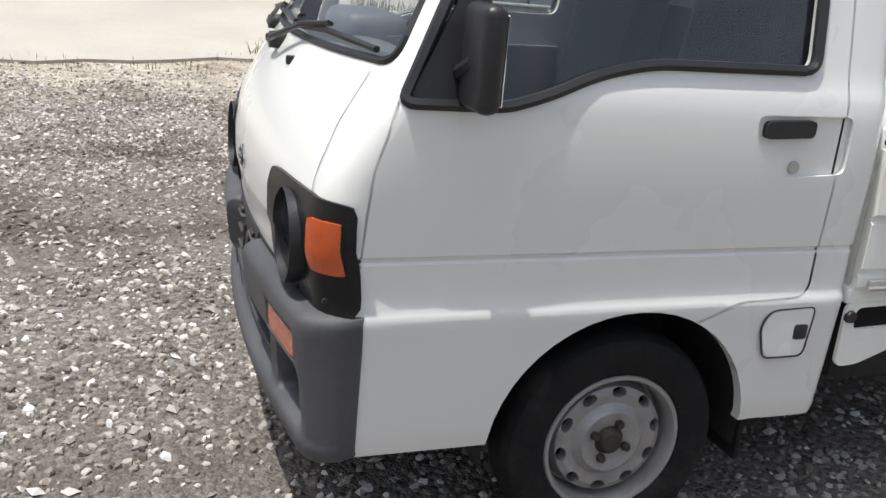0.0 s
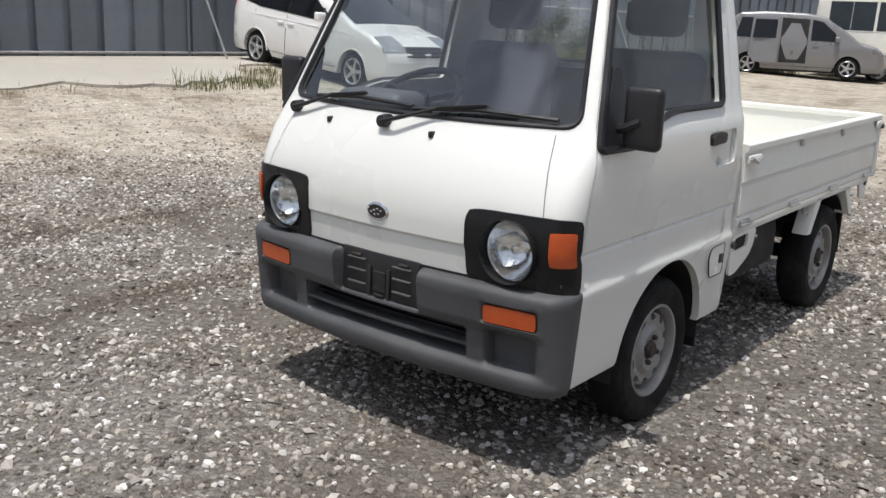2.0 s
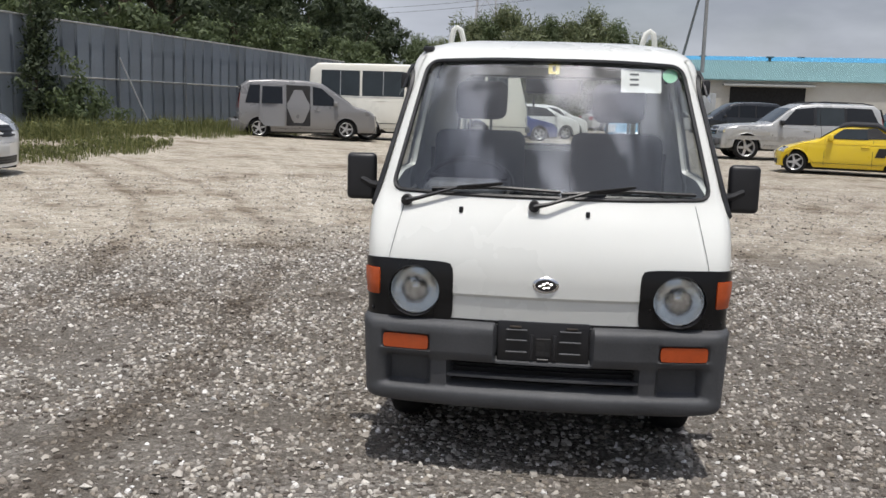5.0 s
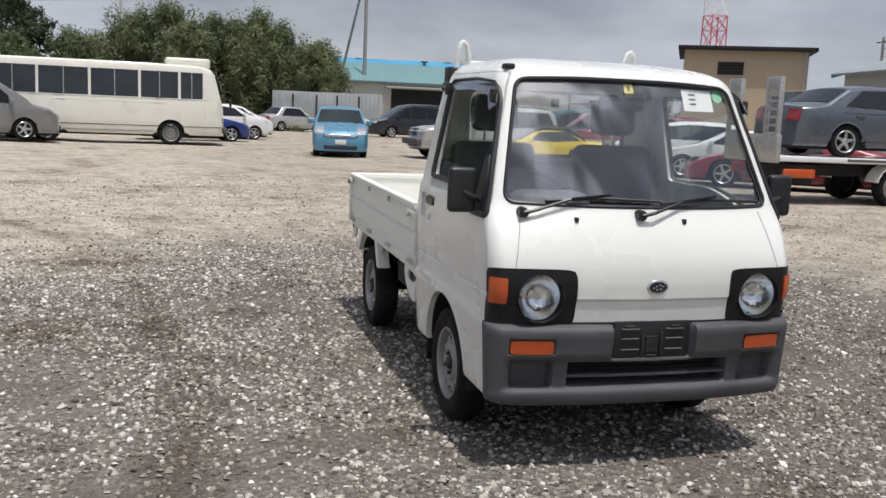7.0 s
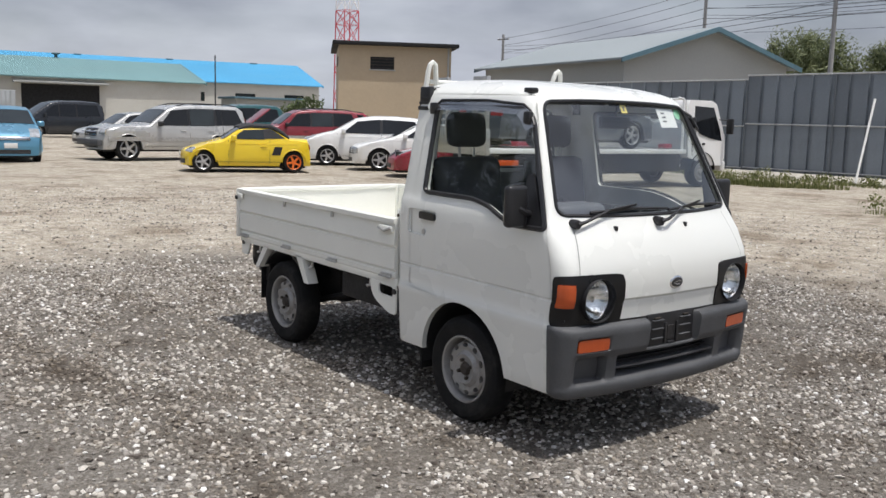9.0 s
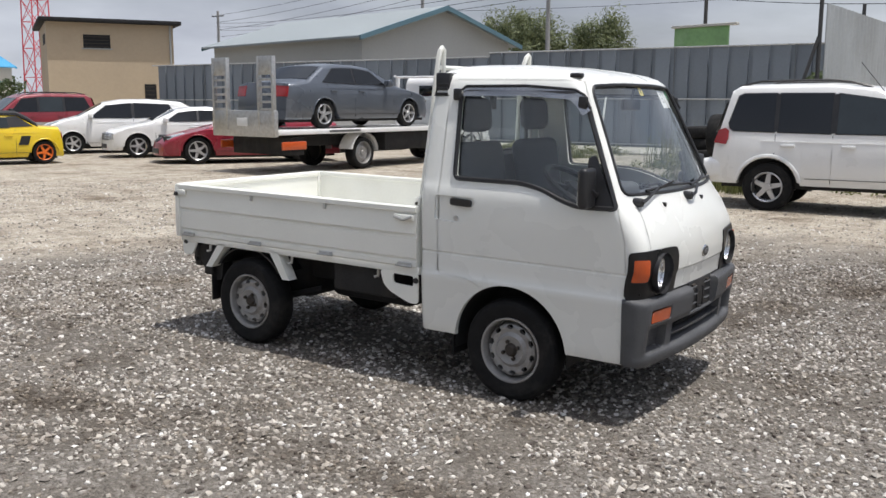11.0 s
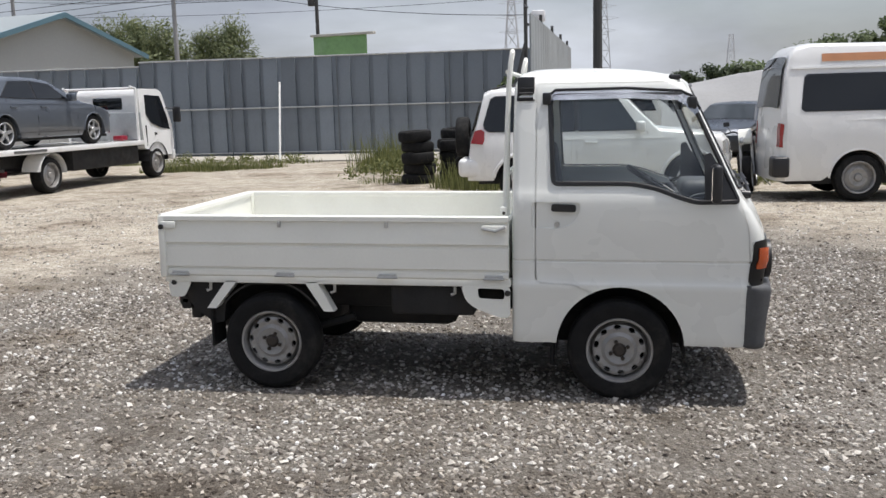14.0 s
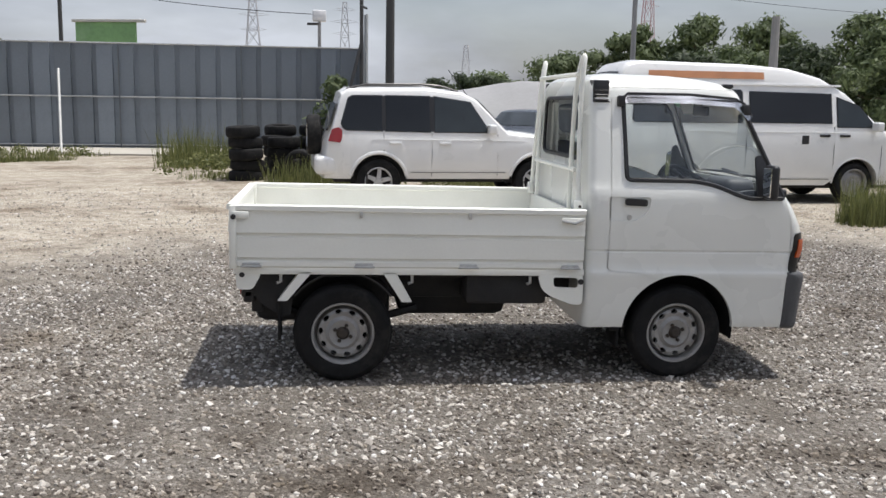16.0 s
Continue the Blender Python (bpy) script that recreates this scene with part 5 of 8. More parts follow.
def wheel_parts(kind):
    """Meshes of a wheel of 0.32 m radius, facing +y."""
    if kind in wheel_cache:
        return wheel_cache[kind]
    hold = new("hold")
    fat = kind == "offroad"
    ri = 0.19 if fat else 0.215
    T = [(ri, -0.09), (ri + 0.02, -0.105), (0.27, -0.11), (0.305, -0.095), (0.32, -0.06), (0.32, 0.06), (0.305, 0.095), (0.27, 0.11), (ri + 0.02, 0.105), (ri, 0.09)]
    ty = part("tyre", lathe(T + T[:1], 32), M["rubber"], hold, angle=25)
    metal = {"orange": M["orange_rim"], "steel": M["rim"]}.get(kind, M["alloy"])
    rb = lathe([(ri + 0.012, 0.095), (ri, 0.105), (ri - 0.012, 0.095), (ri - 0.02, 0.02), (ri - 0.02, -0.08)], 32)
    for k in range(5 if kind != "steel" else 0):
        a = 2 * math.pi * k / 5
        sp = [(0.02, -0.035), (ri - 0.01, -0.024), (ri - 0.01, 0.024), (0.02, 0.035)]
        q = [(x * math.cos(a) - y * math.sin(a), x * math.sin(a) + y * math.cos(a)) for x, y in sp]
        prism(q, "y", 0.05, 0.085, rb)
    lathe([(0.0, 0.095), (0.045, 0.093), (0.055, 0.08), (0.055, 0.04)], 16, bm=rb)
    if kind == "steel":
        lathe([(0.05, 0.06), (0.12, 0.075), (0.16, 0.05), (ri - 0.015, 0.03)], 28, bm=rb)
    rim = part("rim", rb, metal, hold)
    disc = part("brake", lathe([(0.0, 0.01), (ri - 0.015, 0.01), (ri - 0.015, -0.03), (0.0, -0.03)], 20), M["under"], hold)
    wheel_cache[kind] = [(o.name.split(".")[0], o.data) for o in (ty, rim, disc)]
    for o in (ty, rim, disc, hold):
        bpy.data.objects.remove(o)
    return wheel_cache[kind]


def vehicle(name, at, heading, spec, label, category="car", z=None, pitch=0.0, group=""):
    """A road vehicle by its side profile. x runs forward from the middle of the wheelbase, y to its left."""
    L, W, H, wb, fo, r = spec["L"], spec["W"], spec["H"], spec["wb"], spec["fo"], spec["r"]
    xf = wb / 2 + fo
    X = lambda s: xf - s
    top = sorted((X(s), zz) for s, zz in spec["top"])
    sill, w = spec.get("sill", 0.24), W / 2
    belt, roof_w = spec.get("belt", 0.95), spec.get("roof_w", 0.76)
    paint = PAINT[spec["paint"]]
    zz0 = ground_z(*at) if z is None else z
    root = thing(name, Matrix.Translation((at[0], at[1], zz0)) @ Matrix.Rotation(radians(heading), 4, "Z") @ Matrix.Rotation(radians(pitch), 4, "Y"), label, category, group)
    ra = r * spec.get("arch", 1.17)
    x0, x1 = X(L), xf

    def half_width(x, zz):
        edge = min(x - x0, x1 - x)
        tip = spec.get("tip", 0.38)
        t = max(0.0, (tip - edge) / tip)
        return w * (1 - 0.13 * t * t) * lerp(zz, [(sill, 0.965), (sill + 0.18, 0.995), (belt - 0.15, 1.0), (belt, 0.965), (H, roof_w)])

    def bend(x, y):
        """Nose and tail are bowed in plan."""
        tf, tr = max(0.0, (0.55 - (x1 - x)) / 0.55), max(0.0, (0.55 - (x - x0)) / 0.55)
        return x + (y / w) ** 2 * (spec.get("tail_bend", 0.11) * tr - spec.get("bend", 0.22) * tf)

    def end_patch(nm, y0, y1, z0, z1, mat, off=0.012, front=True, parent=None, lab="", ny=8, nz=4):
        """A plate that hugs the nose or the tail."""
        def end_x(zz):
            for k in range(160):
                x = x1 - 0.008 * k if front else x0 + 0.008 * k
                if lerp(x, top) >= zz + 0.015:
                    break
            return x
        sg = 1 if front else -1
        bm = bmesh.new()
        g = []
        for o in (off, -0.04):
            g.append([])
            for j in range(nz + 1):
                zz = z0 + (z1 - z0) * j / nz
                xe = end_x(zz)
                slope = min(1.0, abs((x1 if front else x0) - xe) / 0.08)
                ys_ = [y0 + (y1 - y0) * i / ny for i in range(ny + 1)]
                g[-1].append([bm.verts.new((bend(xe, y) + sg * o, y, zz + (slope * (0.030 * (1 - (y / w) ** 2) + 0.004 + o * 0.6) if o > 0 else -0.03 * slope))) for y in ys_])
        for j in range(nz):
            for i in range(ny):
                bm.faces.new((g[0][j][i], g[0][j][i + 1], g[0][j + 1][i + 1], g[0][j + 1][i]))
        rim = [(0, i) for i in range(ny)] + [(j, ny) for j in range(nz)] + [(nz, i) for i in range(ny, 0, -1)] + [(j, 0) for j in range(nz, 0, -1)]
        for (ja, ia), (jb, ib) in zip(rim, rim[1:] + rim[:1]):
            bm.faces.new((g[0][jb][ib], g[0][ja][ia], g[1][ja][ia], g[1][jb][ib]))
        bmesh.ops.recalc_face_normals(bm, faces=bm.faces)
        return part(nm, bm, mat, parent or root, lab)

    def floor_z(x):
        zz = sill
        for xc in (wb / 2, -wb / 2):
            d = abs(x - xc)
            if d < ra:
                zz = max(zz, r + math.sqrt(ra * ra - d * d))
        return zz

    st = set(np.linspace(x0, x1, 34).tolist() + [p[0] for p in top])
    for xc in (wb / 2, -wb / 2):
        e = math.sqrt(max(0.0, ra * ra - (sill - r) ** 2))
        st |= {xc + e * math.sin(math.pi / 2 * k / 9) for k in range(-9, 10)}
    st = sorted(x for x in st if x0 <= x <= x1)
    st = [x for i, x in enumerate(st) if i == 0 or x - st[i - 1] > 0.006]
    bm = bmesh.new()
    rings = []
    for x in st:
        zt = lerp(x, top)
        zb = min(floor_z(x), zt - 0.05)
        h = zt - zb
        pts = []
        for f in (0.0, 0.08, 0.25, 0.45, 0.62, 0.76, 0.88):
            zz = zb + f * h
            pts.append((half_width(x, zz) - (0.03 if f == 0 and zb <= sill + 0.01 else 0.0), zz))
        rd = min(0.05, h * 0.2)
        yw = half_width(x, zt)
        pts += [(half_width(x, zt - rd), zt - rd), (yw - 0.012, zt - rd * 0.45), (yw - 0.045, zt - rd * 0.08), (yw - 0.13, zt + 0.006), (yw * 0.5, zt + 0.022), (0.0, zt + 0.028)]
        full = [(0.0, zb)] + pts + [(-y, zz) for y, zz in pts[-2::-1]]
        rings.append([bm.verts.new((bend(x, y), y, zz)) for y, zz in full])
    n = len(rings[0])
    for a, b in zip(rings, rings[1:]):
        for k in range(n):
            j = (k + 1) % n
            bm.faces.new((a[k], a[j], b[j], b[k]))
    # bowed faces that close the nose and the tail
    for ring, sx in ((rings[0], x0), (rings[-1], x1)):
        m = len(ring) // 2
        side = [ring[k].co.copy() for k in range(1, m + 1)]
        rows = []
        for q in side[:-3]:
            rows.append([bm.verts.new((bend(sx, q.y * c / 5), q.y * c / 5, q.z)) for c in range(-5, 6)])
        q = side[-3]
        rows.append([bm.verts.new((bend(sx, q.y * c / 5), q.y * c / 5, q.z + 0.022 * (1 - (c / 5) ** 2))) for c in range(-5, 6)])
        for u, v in zip(rows, rows[1:]):
            for c in range(10):
                bm.faces.new((u[c], u[c + 1], v[c + 1], v[c]))
    bmesh.ops.remove_doubles(bm, verts=bm.verts, dist=0.0015)
    bmesh.ops.recalc_face_normals(bm, faces=bm.faces)
    body = part("body", bm, paint, root, angle=32)
    part("underbody", boxed(x0 + 0.2, x1 - 0.2, -w + 0.2, w - 0.2, sill - 0.06, min(belt - 0.1, sill + 0.45)), M["under"], root)

    def side_pane(nm, poly, mat, s, off=0.005, parent=root, lab=""):
        bm = bmesh.new()
        pts = []
        for i, p in enumerate(poly):
            q = poly[(i + 1) % len(poly)]
            k = max(1, int(math.hypot(q[0] - p[0], q[1] - p[1]) / 0.25))
            pts += [(p[0] + (q[0] - p[0]) * t / k, p[1] + (q[1] - p[1]) * t / k) for t in range(k)]
        a = [bm.verts.new((X(u), s * (half_width(X(u), v) + off), v)) for u, v in pts]
        b = [bm.verts.new((X(u), s * (half_width(X(u), v) - 0.02), v)) for u, v in pts]
        bm.faces.new(a)
        for i in range(len(a)):
            j = (i + 1) % len(a)
            bm.faces.new((a[i], a[j], b[j], b[i]))
        bmesh.ops.triangulate(bm, faces=[f for f in bm.faces if len(f.verts) > 4])
        bmesh.ops.recalc_face_normals(bm, faces=bm.faces)
        return part(nm, bm, mat, parent, lab, angle=20)

    def top_pane(nm, s0, s1, mat, inset=0.07, yscale=(1, 1)):
        bm = bmesh.new()
        rows = []
        for i in range(7):
            s = s0 + (s1 - s0) * i / 6
            x = X(s)
            zt = lerp(x, top)
            y = max(0.1, half_width(x, zt) - inset) * (yscale[0] + (yscale[1] - yscale[0]) * i / 6)
            rows.append([bm.verts.new((x + (0.012 if nm == "windscreen" else -0.012), y * k / 4, zt + 0.03 - 0.02 * (k / 4) ** 2)) for k in range(-4, 5)])
        for a, b in zip(rows, rows[1:]):
            for k in range(8):
                bm.faces.new((a[k], a[k + 1], b[k + 1], b[k]))
        bmesh.ops.recalc_face_normals(bm, faces=bm.faces)
        return part(nm, bm, mat, root)

    tint = M[spec.get("tint", "tint")]
    panes = sorted(list(spec.get("win", ())) + list(spec.get("win_clear", ())), key=lambda q: min(p[0] for p in q))
    for s in (1, -1):
        if not spec.get("open_pillars"):
            for wa, wb_ in zip(panes, panes[1:]):
                ea, eb = max(p[0] for p in wa), min(p[0] for p in wb_)
                if 0 < eb - ea < 0.2:
                    za = [p[1] for p in wa if p[0] > ea - 0.06] + [p[1] for p in wb_ if p[0] < eb + 0.06]
                    side_pane("pillar", [(ea - 0.02, min(za)), (eb + 0.02, min(za)), (eb + 0.02, max(za)), (ea - 0.02, max(za))], M["black"], s, 0.0085)
        for win in list(spec.get("win", ())) + list(spec.get("win_clear", ())):
            mx_, mz_ = sum(p[0] for p in win) / len(win), sum(p[1] for p in win) / len(win)
            side_pane("window_rubber", [(p[0] + math.copysign(0.016, p[0] - mx_), p[1] + math.copysign(0.016, p[1] - mz_)) for p in win], M["black"], s, 0.009)
        for win in spec.get("win", ()):
            side_pane("side_window", win, tint, s, 0.013)
        # folded lips round the wheel arches and a shut line along the sill
        for xc in (wb / 2, -wb / 2):
            arc = []
            for k in range(-8, 9):
                t = math.pi / 2 * k / 8
                u, v = xc + ra * math.sin(t), r + ra * math.cos(t)
                if v > sill and x0 + 0.05 < u < x1 - 0.05 and v < lerp(u, top) - 0.03:
                    arc.append((u, s * (half_width(u, v) - 0.004), v))
            if len(arc) > 4:
                part("arch_lip", tubed(arc, spec.get("lip", 0.016), 6), M[spec["bumper"]] if spec.get("flares") else paint, root)
        a_, b_ = xf - wb / 2 + ra + 0.06, xf + wb / 2 - ra - 0.06
        side_pane("sill_line", [(a_, sill + 0.10), (b_, sill + 0.10), (b_, sill + 0.107), (a_, sill + 0.107)], M["black"], s, 0.006)
        side_pane("crease", [(xf - wb / 2 + 0.2, belt - 0.085), (xf + wb / 2 + 0.1, belt - 0.075), (xf + wb / 2 + 0.1, belt - 0.062), (xf - wb / 2 + 0.2, belt - 0.070)], paint, s, 0.006)
        for win in spec.get("win_clear", ()):
            side_pane("side_window", win, M["tint_light"], s, 0.013)
        for strip in spec.get("strips", ()):
            side_pane("side_moulding", strip[0], M[strip[1]], s, 0.012)
        for sx in spec.get("seams", ()):
            zt = min(lerp(X(sx), top) - 0.04, belt + 0.02)
            zb = max(floor_z(X(sx)), sill + 0.05)
            side_pane("door_seam", [(sx, zb), (sx + 0.008, zb), (sx + 0.008, zt), (sx, zt)], M["black"], s, 0.006)
        for sx in spec.get("handles", ()):
            zz = belt - 0.13
            y = half_width(X(sx), zz)
            part("door_handle", boxed(X(sx) - 0.09, X(sx) + 0.09, min(s * (y - 0.01), s * (y + 0.022)), max(s * (y - 0.01), s * (y + 0.022)), zz - 0.02, zz + 0.02, 0.008), paint if not spec.get("dark_handles") else M["black"], root)
        if "mirror" in spec:
            sx, zz = spec["mirror"]
            y = half_width(X(sx), zz)
            part("wing_mirror", boxed(X(sx) - 0.06, X(sx) + 0.07, min(s * (y + 0.02), s * (y + 0.20)), max(s * (y + 0.02), s * (y + 0.20)), zz - 0.02, zz + 0.13, 0.03, 3), M["black"] if spec.get("dark_mirror") else paint, root)
            part("mirror_stalk", boxed(X(sx) - 0.02, X(sx) + 0.03, min(s * (y - 0.02), s * (y + 0.06)), max(s * (y - 0.02), s * (y + 0.06)), zz, zz + 0.04, 0.008), M["black"], root)
        # lamps
        if "head" in spec:
            s0, s1, z0, z1, lw = spec["head"]
            y = half_width(x1 - 0.10, (z0 + z1) / 2) * 0.985
            end_patch("headlamp", s * (y - lw), s * y, z0, z1, M["lamp"], 0.016, True, None, "clear headlamp")
        if "tail" in spec:
            z0, z1, lw = spec["tail"]
            y = half_width(x0 + 0.06, (z0 + z1) / 2) * 0.985
            end_patch("tail_lamp", s * (y - lw), s * y, z0, z1, M["red_lens"], 0.014, False, None, "red tail lamp")
    if "ws" in spec:
        top_pane("windscreen", *spec["ws"], tint if spec.get("dark_ws") else M["tint_light"])
    if "rw" in spec:
        top_pane("rear_window", *spec["rw"], tint)
    if "grille" in spec:
        z0, z1, gw = spec["grille"]
        gr = end_patch("grille", -gw, gw, z0, z1, M["black"], 0.012)
        for k in range(3):
            zz = z0 + (z1 - z0) * (k + 0.5) / 3
            end_patch("bar", -gw * 0.96, gw * 0.96, zz - 0.008, zz + 0.008, M[spec.get("bar", "black")], 0.022, True, gr, "", 8, 1)
    z0 = sill + 0.05
    intake = end_patch("air_intake", -w * 0.6, w * 0.6, z0, z0 + 0.11, M["black"], 0.008)
    for k in range(2):
        end_patch("bar", -w * 0.58, w * 0.58, z0 + 0.03 + 0.04 * k, z0 + 0.042 + 0.04 * k, M["bumper"], 0.014, True, intake, "", 8, 1)
    if spec.get("bumper"):
        for xa, xb in ((x1 - 0.12, x1 + 0.05), (x0 - 0.04, x0 + 0.12)):
            part("bumper", boxed(xa, xb, -w * 0.93, w * 0.93, sill + 0.10, sill + 0.30, 0.04, 3), M[spec["bumper"]], root)
    part("number_plate", boxed(x1 + 0.008, x1 + 0.022, -0.165, 0.165, sill + 0.20, sill + 0.34, 0.004), M["plate"], root, "blank white number plate")
    if spec.get("rails"):
        for s in (1, -1):
            s0, s1 = spec["rails"]
            pts = [(X(s0 + (s1 - s0) * k / 6), s * w * (roof_w - 0.08), lerp(X(s0 + (s1 - s0) * k / 6), top) + (0.055 if 0 < k < 6 else 0.0)) for k in range(7)]
            part("roof_rail", tubed(pts, 0.017, 6), M["black"], root)
    for i, (xc, s) in enumerate(((wb / 2, 1), (wb / 2, -1), (-wb / 2, 1), (-wb / 2, -1))):
        wh = new("wheel")
        wh.parent = root
        wh.location = (xc, s * (w - 0.115 * r / 0.32 - 0.015), r)
        wh.rotation_euler = (0, 0.7 * i, 0 if s > 0 else math.pi)
        k = r / 0.32
        wh.scale = (k, k, k)
        kind = spec.get("wheel", "alloy")
        if kind == "mixed":
            kind = "alloy" if xc > 0 else "orange"
        for nm, me in wheel_parts(kind):
            share(nm, me, wh, Matrix())
    return root, X, half_width, side_pane


def by_wheel(front, heading, side, spec):
    """Centre of a vehicle whose front wheel on that side touches the ground at front."""
    h = radians(heading)
    d, left = Vector((math.cos(h), math.sin(h))), Vector((-math.sin(h), math.cos(h)))
    c = Vector(front) - d * spec["wb"] / 2 + left * (spec["W"] / 2 - 0.05) * (1 if side == "right" else -1)
    return c.x, c.y


# white people carrier standing nose-down on the edge of the concrete apron
MPV = dict(L=4.70, W=1.70, H=1.68, wb=2.785, fo=0.97, r=0.315, paint="white", belt=1.0, roof_w=0.78, sill=0.22, bend=0.30,
           top=[(0, 0.56), (0.03, 0.70), (0.16, 0.82), (0.60, 0.96), (1.04, 1.05), (1.78, 1.37), (2.18, 1.53), (2.68, 1.62), (3.48, 1.65), (4.28, 1.60), (4.56, 1.50), (4.70, 1.20), (4.78, 0.95), (4.80, 0.5)],
           ws=(1.10, 2.10), rw=(4.58, 4.70), win=[[(1.92, 1.05), (1.92, 1.25), (2.22, 1.42), (2.76, 1.51), (2.80, 1.07)], [(2.84, 1.07), (2.82, 1.52), (3.68, 1.54), (3.70, 1.09)], [(3.74, 1.10), (3.72, 1.54), (4.33, 1.50), (4.52, 1.20)]],
           win_clear=[[(1.52, 1.06), (1.86, 1.22), (1.86, 1.06)]], seams=(2.83, 3.80), handles=(2.68, 2.98), mirror=(1.80, 1.05), head=(0.10, 0.62, 0.72, 0.93, 0.36), grille=(0.66, 0.80, 0.42), bar="black", tail=(0.9, 1.3, 0.22))
vehicle("minivan", by_wheel((8.32, 9.08), -95, "right", MPV), -95, MPV, "white minivan standing nose-down on a concrete apron", "minivan", z=0.277, pitch=5.2)

VAN2 = dict(L=5.05, W=1.80, H=1.93, wb=2.9, fo=1.17, r=0.33, paint="grey", belt=1.08, roof_w=0.82, sill=0.22,
            top=[(0, 0.55), (0.05, 0.80), (0.3, 0.95), (0.9, 1.10), (1.6, 1.60), (1.95, 1.82), (2.5, 1.91), (3.6, 1.93), (4.4, 1.88), (4.66, 1.70), (4.76, 1.1), (4.8, 0.6)],
            ws=(1.0, 1.85), rw=(4.66, 4.75), win=[[(1.55, 1.12), (1.62, 1.36), (1.98, 1.66), (2.28, 1.72), (2.28, 1.12)], [(3.25, 1.12), (3.25, 1.74), (4.35, 1.72), (4.50, 1.16)]],
            seams=(1.45, 2.35, 3.2), mirror=(1.55, 1.12), head=(0.06, 0.45, 0.78, 0.96, 0.40), grille=(0.62, 0.80, 0.5), bar="chrome", tail=(0.95, 1.45, 0.2), handles=(2.15,))
rt, X_, hw_, pane_ = vehicle("minivan", by_wheel((26.9, 6.45), -70, "right", VAN2), -70, VAN2, "dark grey minivan with its sliding door open", "minivan")
# dark pane on the closed flank stands for the shaded cabin inside
pane_("door_opening", [(2.38, 0.42), (2.38, 1.74), (3.17, 1.76), (3.17, 0.42)], M["under"], -1, 0.008, rt)
slid = pane_("sliding_door", [(3.22, 0.40), (3.22, 1.76), (4.02, 1.76), (4.08, 0.62), (3.9, 0.40)], PAINT["grey"], -1, 0.06, rt, "slid-back side door")
pane_("door_glass", [(3.30, 1.14), (3.30, 1.70), (3.95, 1.70), (3.98, 1.14)], M["tint"], -1, 0.066, slid)

# small bus
BAYS = ((0.80, 1.50), (1.62, 2.80), (2.92, 4.38), (4.50, 5.98), (6.10, 7.45))
BUS = dict(L=8.0, W=2.05, H=2.74, wb=3.95, bend=0.10, tail_bend=0.05, fo=1.85, r=0.40, paint="cream", belt=1.50, roof_w=0.86, sill=0.34, tip=0.3, arch=1.2, open_pillars=True,
           top=[(0, 0.6), (0.02, 1.30), (0.10, 1.58), (0.36, 2.44), (0.50, 2.60), (0.9, 2.70), (2.5, 2.74), (7.6, 2.72), (7.9, 2.52), (7.98, 1.5), (8.0, 0.6)],
           ws=(0.12, 0.36), win=[[(a, 1.60), (a, 2.46), (b, 2.46), (b, 1.60)] for a, b in BAYS], tint="tint_light",
           seams=(0.72, 1.56), head=(0.0, 0.10, 0.80, 0.98, 0.3), tail=(0.8, 1.2, 0.16), bumper="bumper", wheel="steel",
           strips=[([(0.1, 0.62), (0.1, 0.64), (7.9, 0.64), (7.9, 0.62)], "black"), ([(0.48, 1.53), (0.48, 1.555), (7.9, 1.555), (7.9, 1.53)], "steel")])
rt, X_, hw_, pane_ = vehicle("bus", by_wheel((29.2, 2.16), -86, "right", BUS), -86, BUS, "old cream-white minibus with large dark side windows", "bus")
part("roof_unit", boxed(X_(2.0), X_(0.50), -0.66, 0.66, 2.62, 2.98, 0.09, 3), PAINT["cream"], rt, "cream roof air unit")
for a, b in BAYS:
    m_ = (a + b) / 2
    pane_("window_bar", [(m_ - 0.012, 1.60), (m_ - 0.012, 2.46), (m_ + 0.012, 2.46), (m_ + 0.012, 1.60)], M["steel"], -1, 0.018, rt)
part("mirror_arm", tubed([(X_(0.2), -1.0, 1.9), (X_(-0.15), -1.12, 1.85), (X_(-0.15), -1.12, 1.6)], 0.015, 6), M["black"], rt)
part("door_mirror", boxed(X_(-0.10), X_(-0.17), -1.20, -1.04, 1.35, 1.62, 0.02), M["black"], rt)


def saloon(paint, L=4.4, W=1.7, H=1.42, **over):
    """A plain saloon or hatch, scaled by its length."""
    k = L / 4.4
    d = dict(L=L, W=W, H=H, wb=2.6 * k, fo=0.88 * k, r=0.305, paint=paint, belt=0.92, roof_w=0.76, sill=0.2,
             top=[(0, 0.42), (0.03 * k, 0.60), (0.2 * k, 0.70), (1.15 * k, 0.90), (1.25 * k, 0.93), (1.95 * k, H - 0.06), (2.3 * k, H - 0.01), (2.9 * k, H), (3.3 * k, H - 0.05), (3.75 * k, 1.02), (3.85 * k, 0.98), (4.32 * k, 0.93), (4.38 * k, 0.7), (4.4 * k, 0.45)],
             ws=(1.3 * k, 1.92 * k), rw=(3.33 * k, 3.74 * k), win=[[(1.62 * k, 0.95), (2.0 * k, H - 0.14), (2.48 * k, H - 0.08), (2.48 * k, 0.95)], [(2.54 * k, 0.95), (2.54 * k, H - 0.08), (3.05 * k, H - 0.1), (3.42 * k, 0.98)]],
             seams=(1.35 * k, 2.52 * k, 3.3 * k), handles=(2.35 * k, 3.15 * k), mirror=(1.62 * k, 0.92), head=(0.06 * k, 0.34 * k, 0.56, 0.70, 0.42), grille=(0.48, 0.58, 0.34), tail=(0.66, 0.86, 0.32))
    d.update(over)
    return d


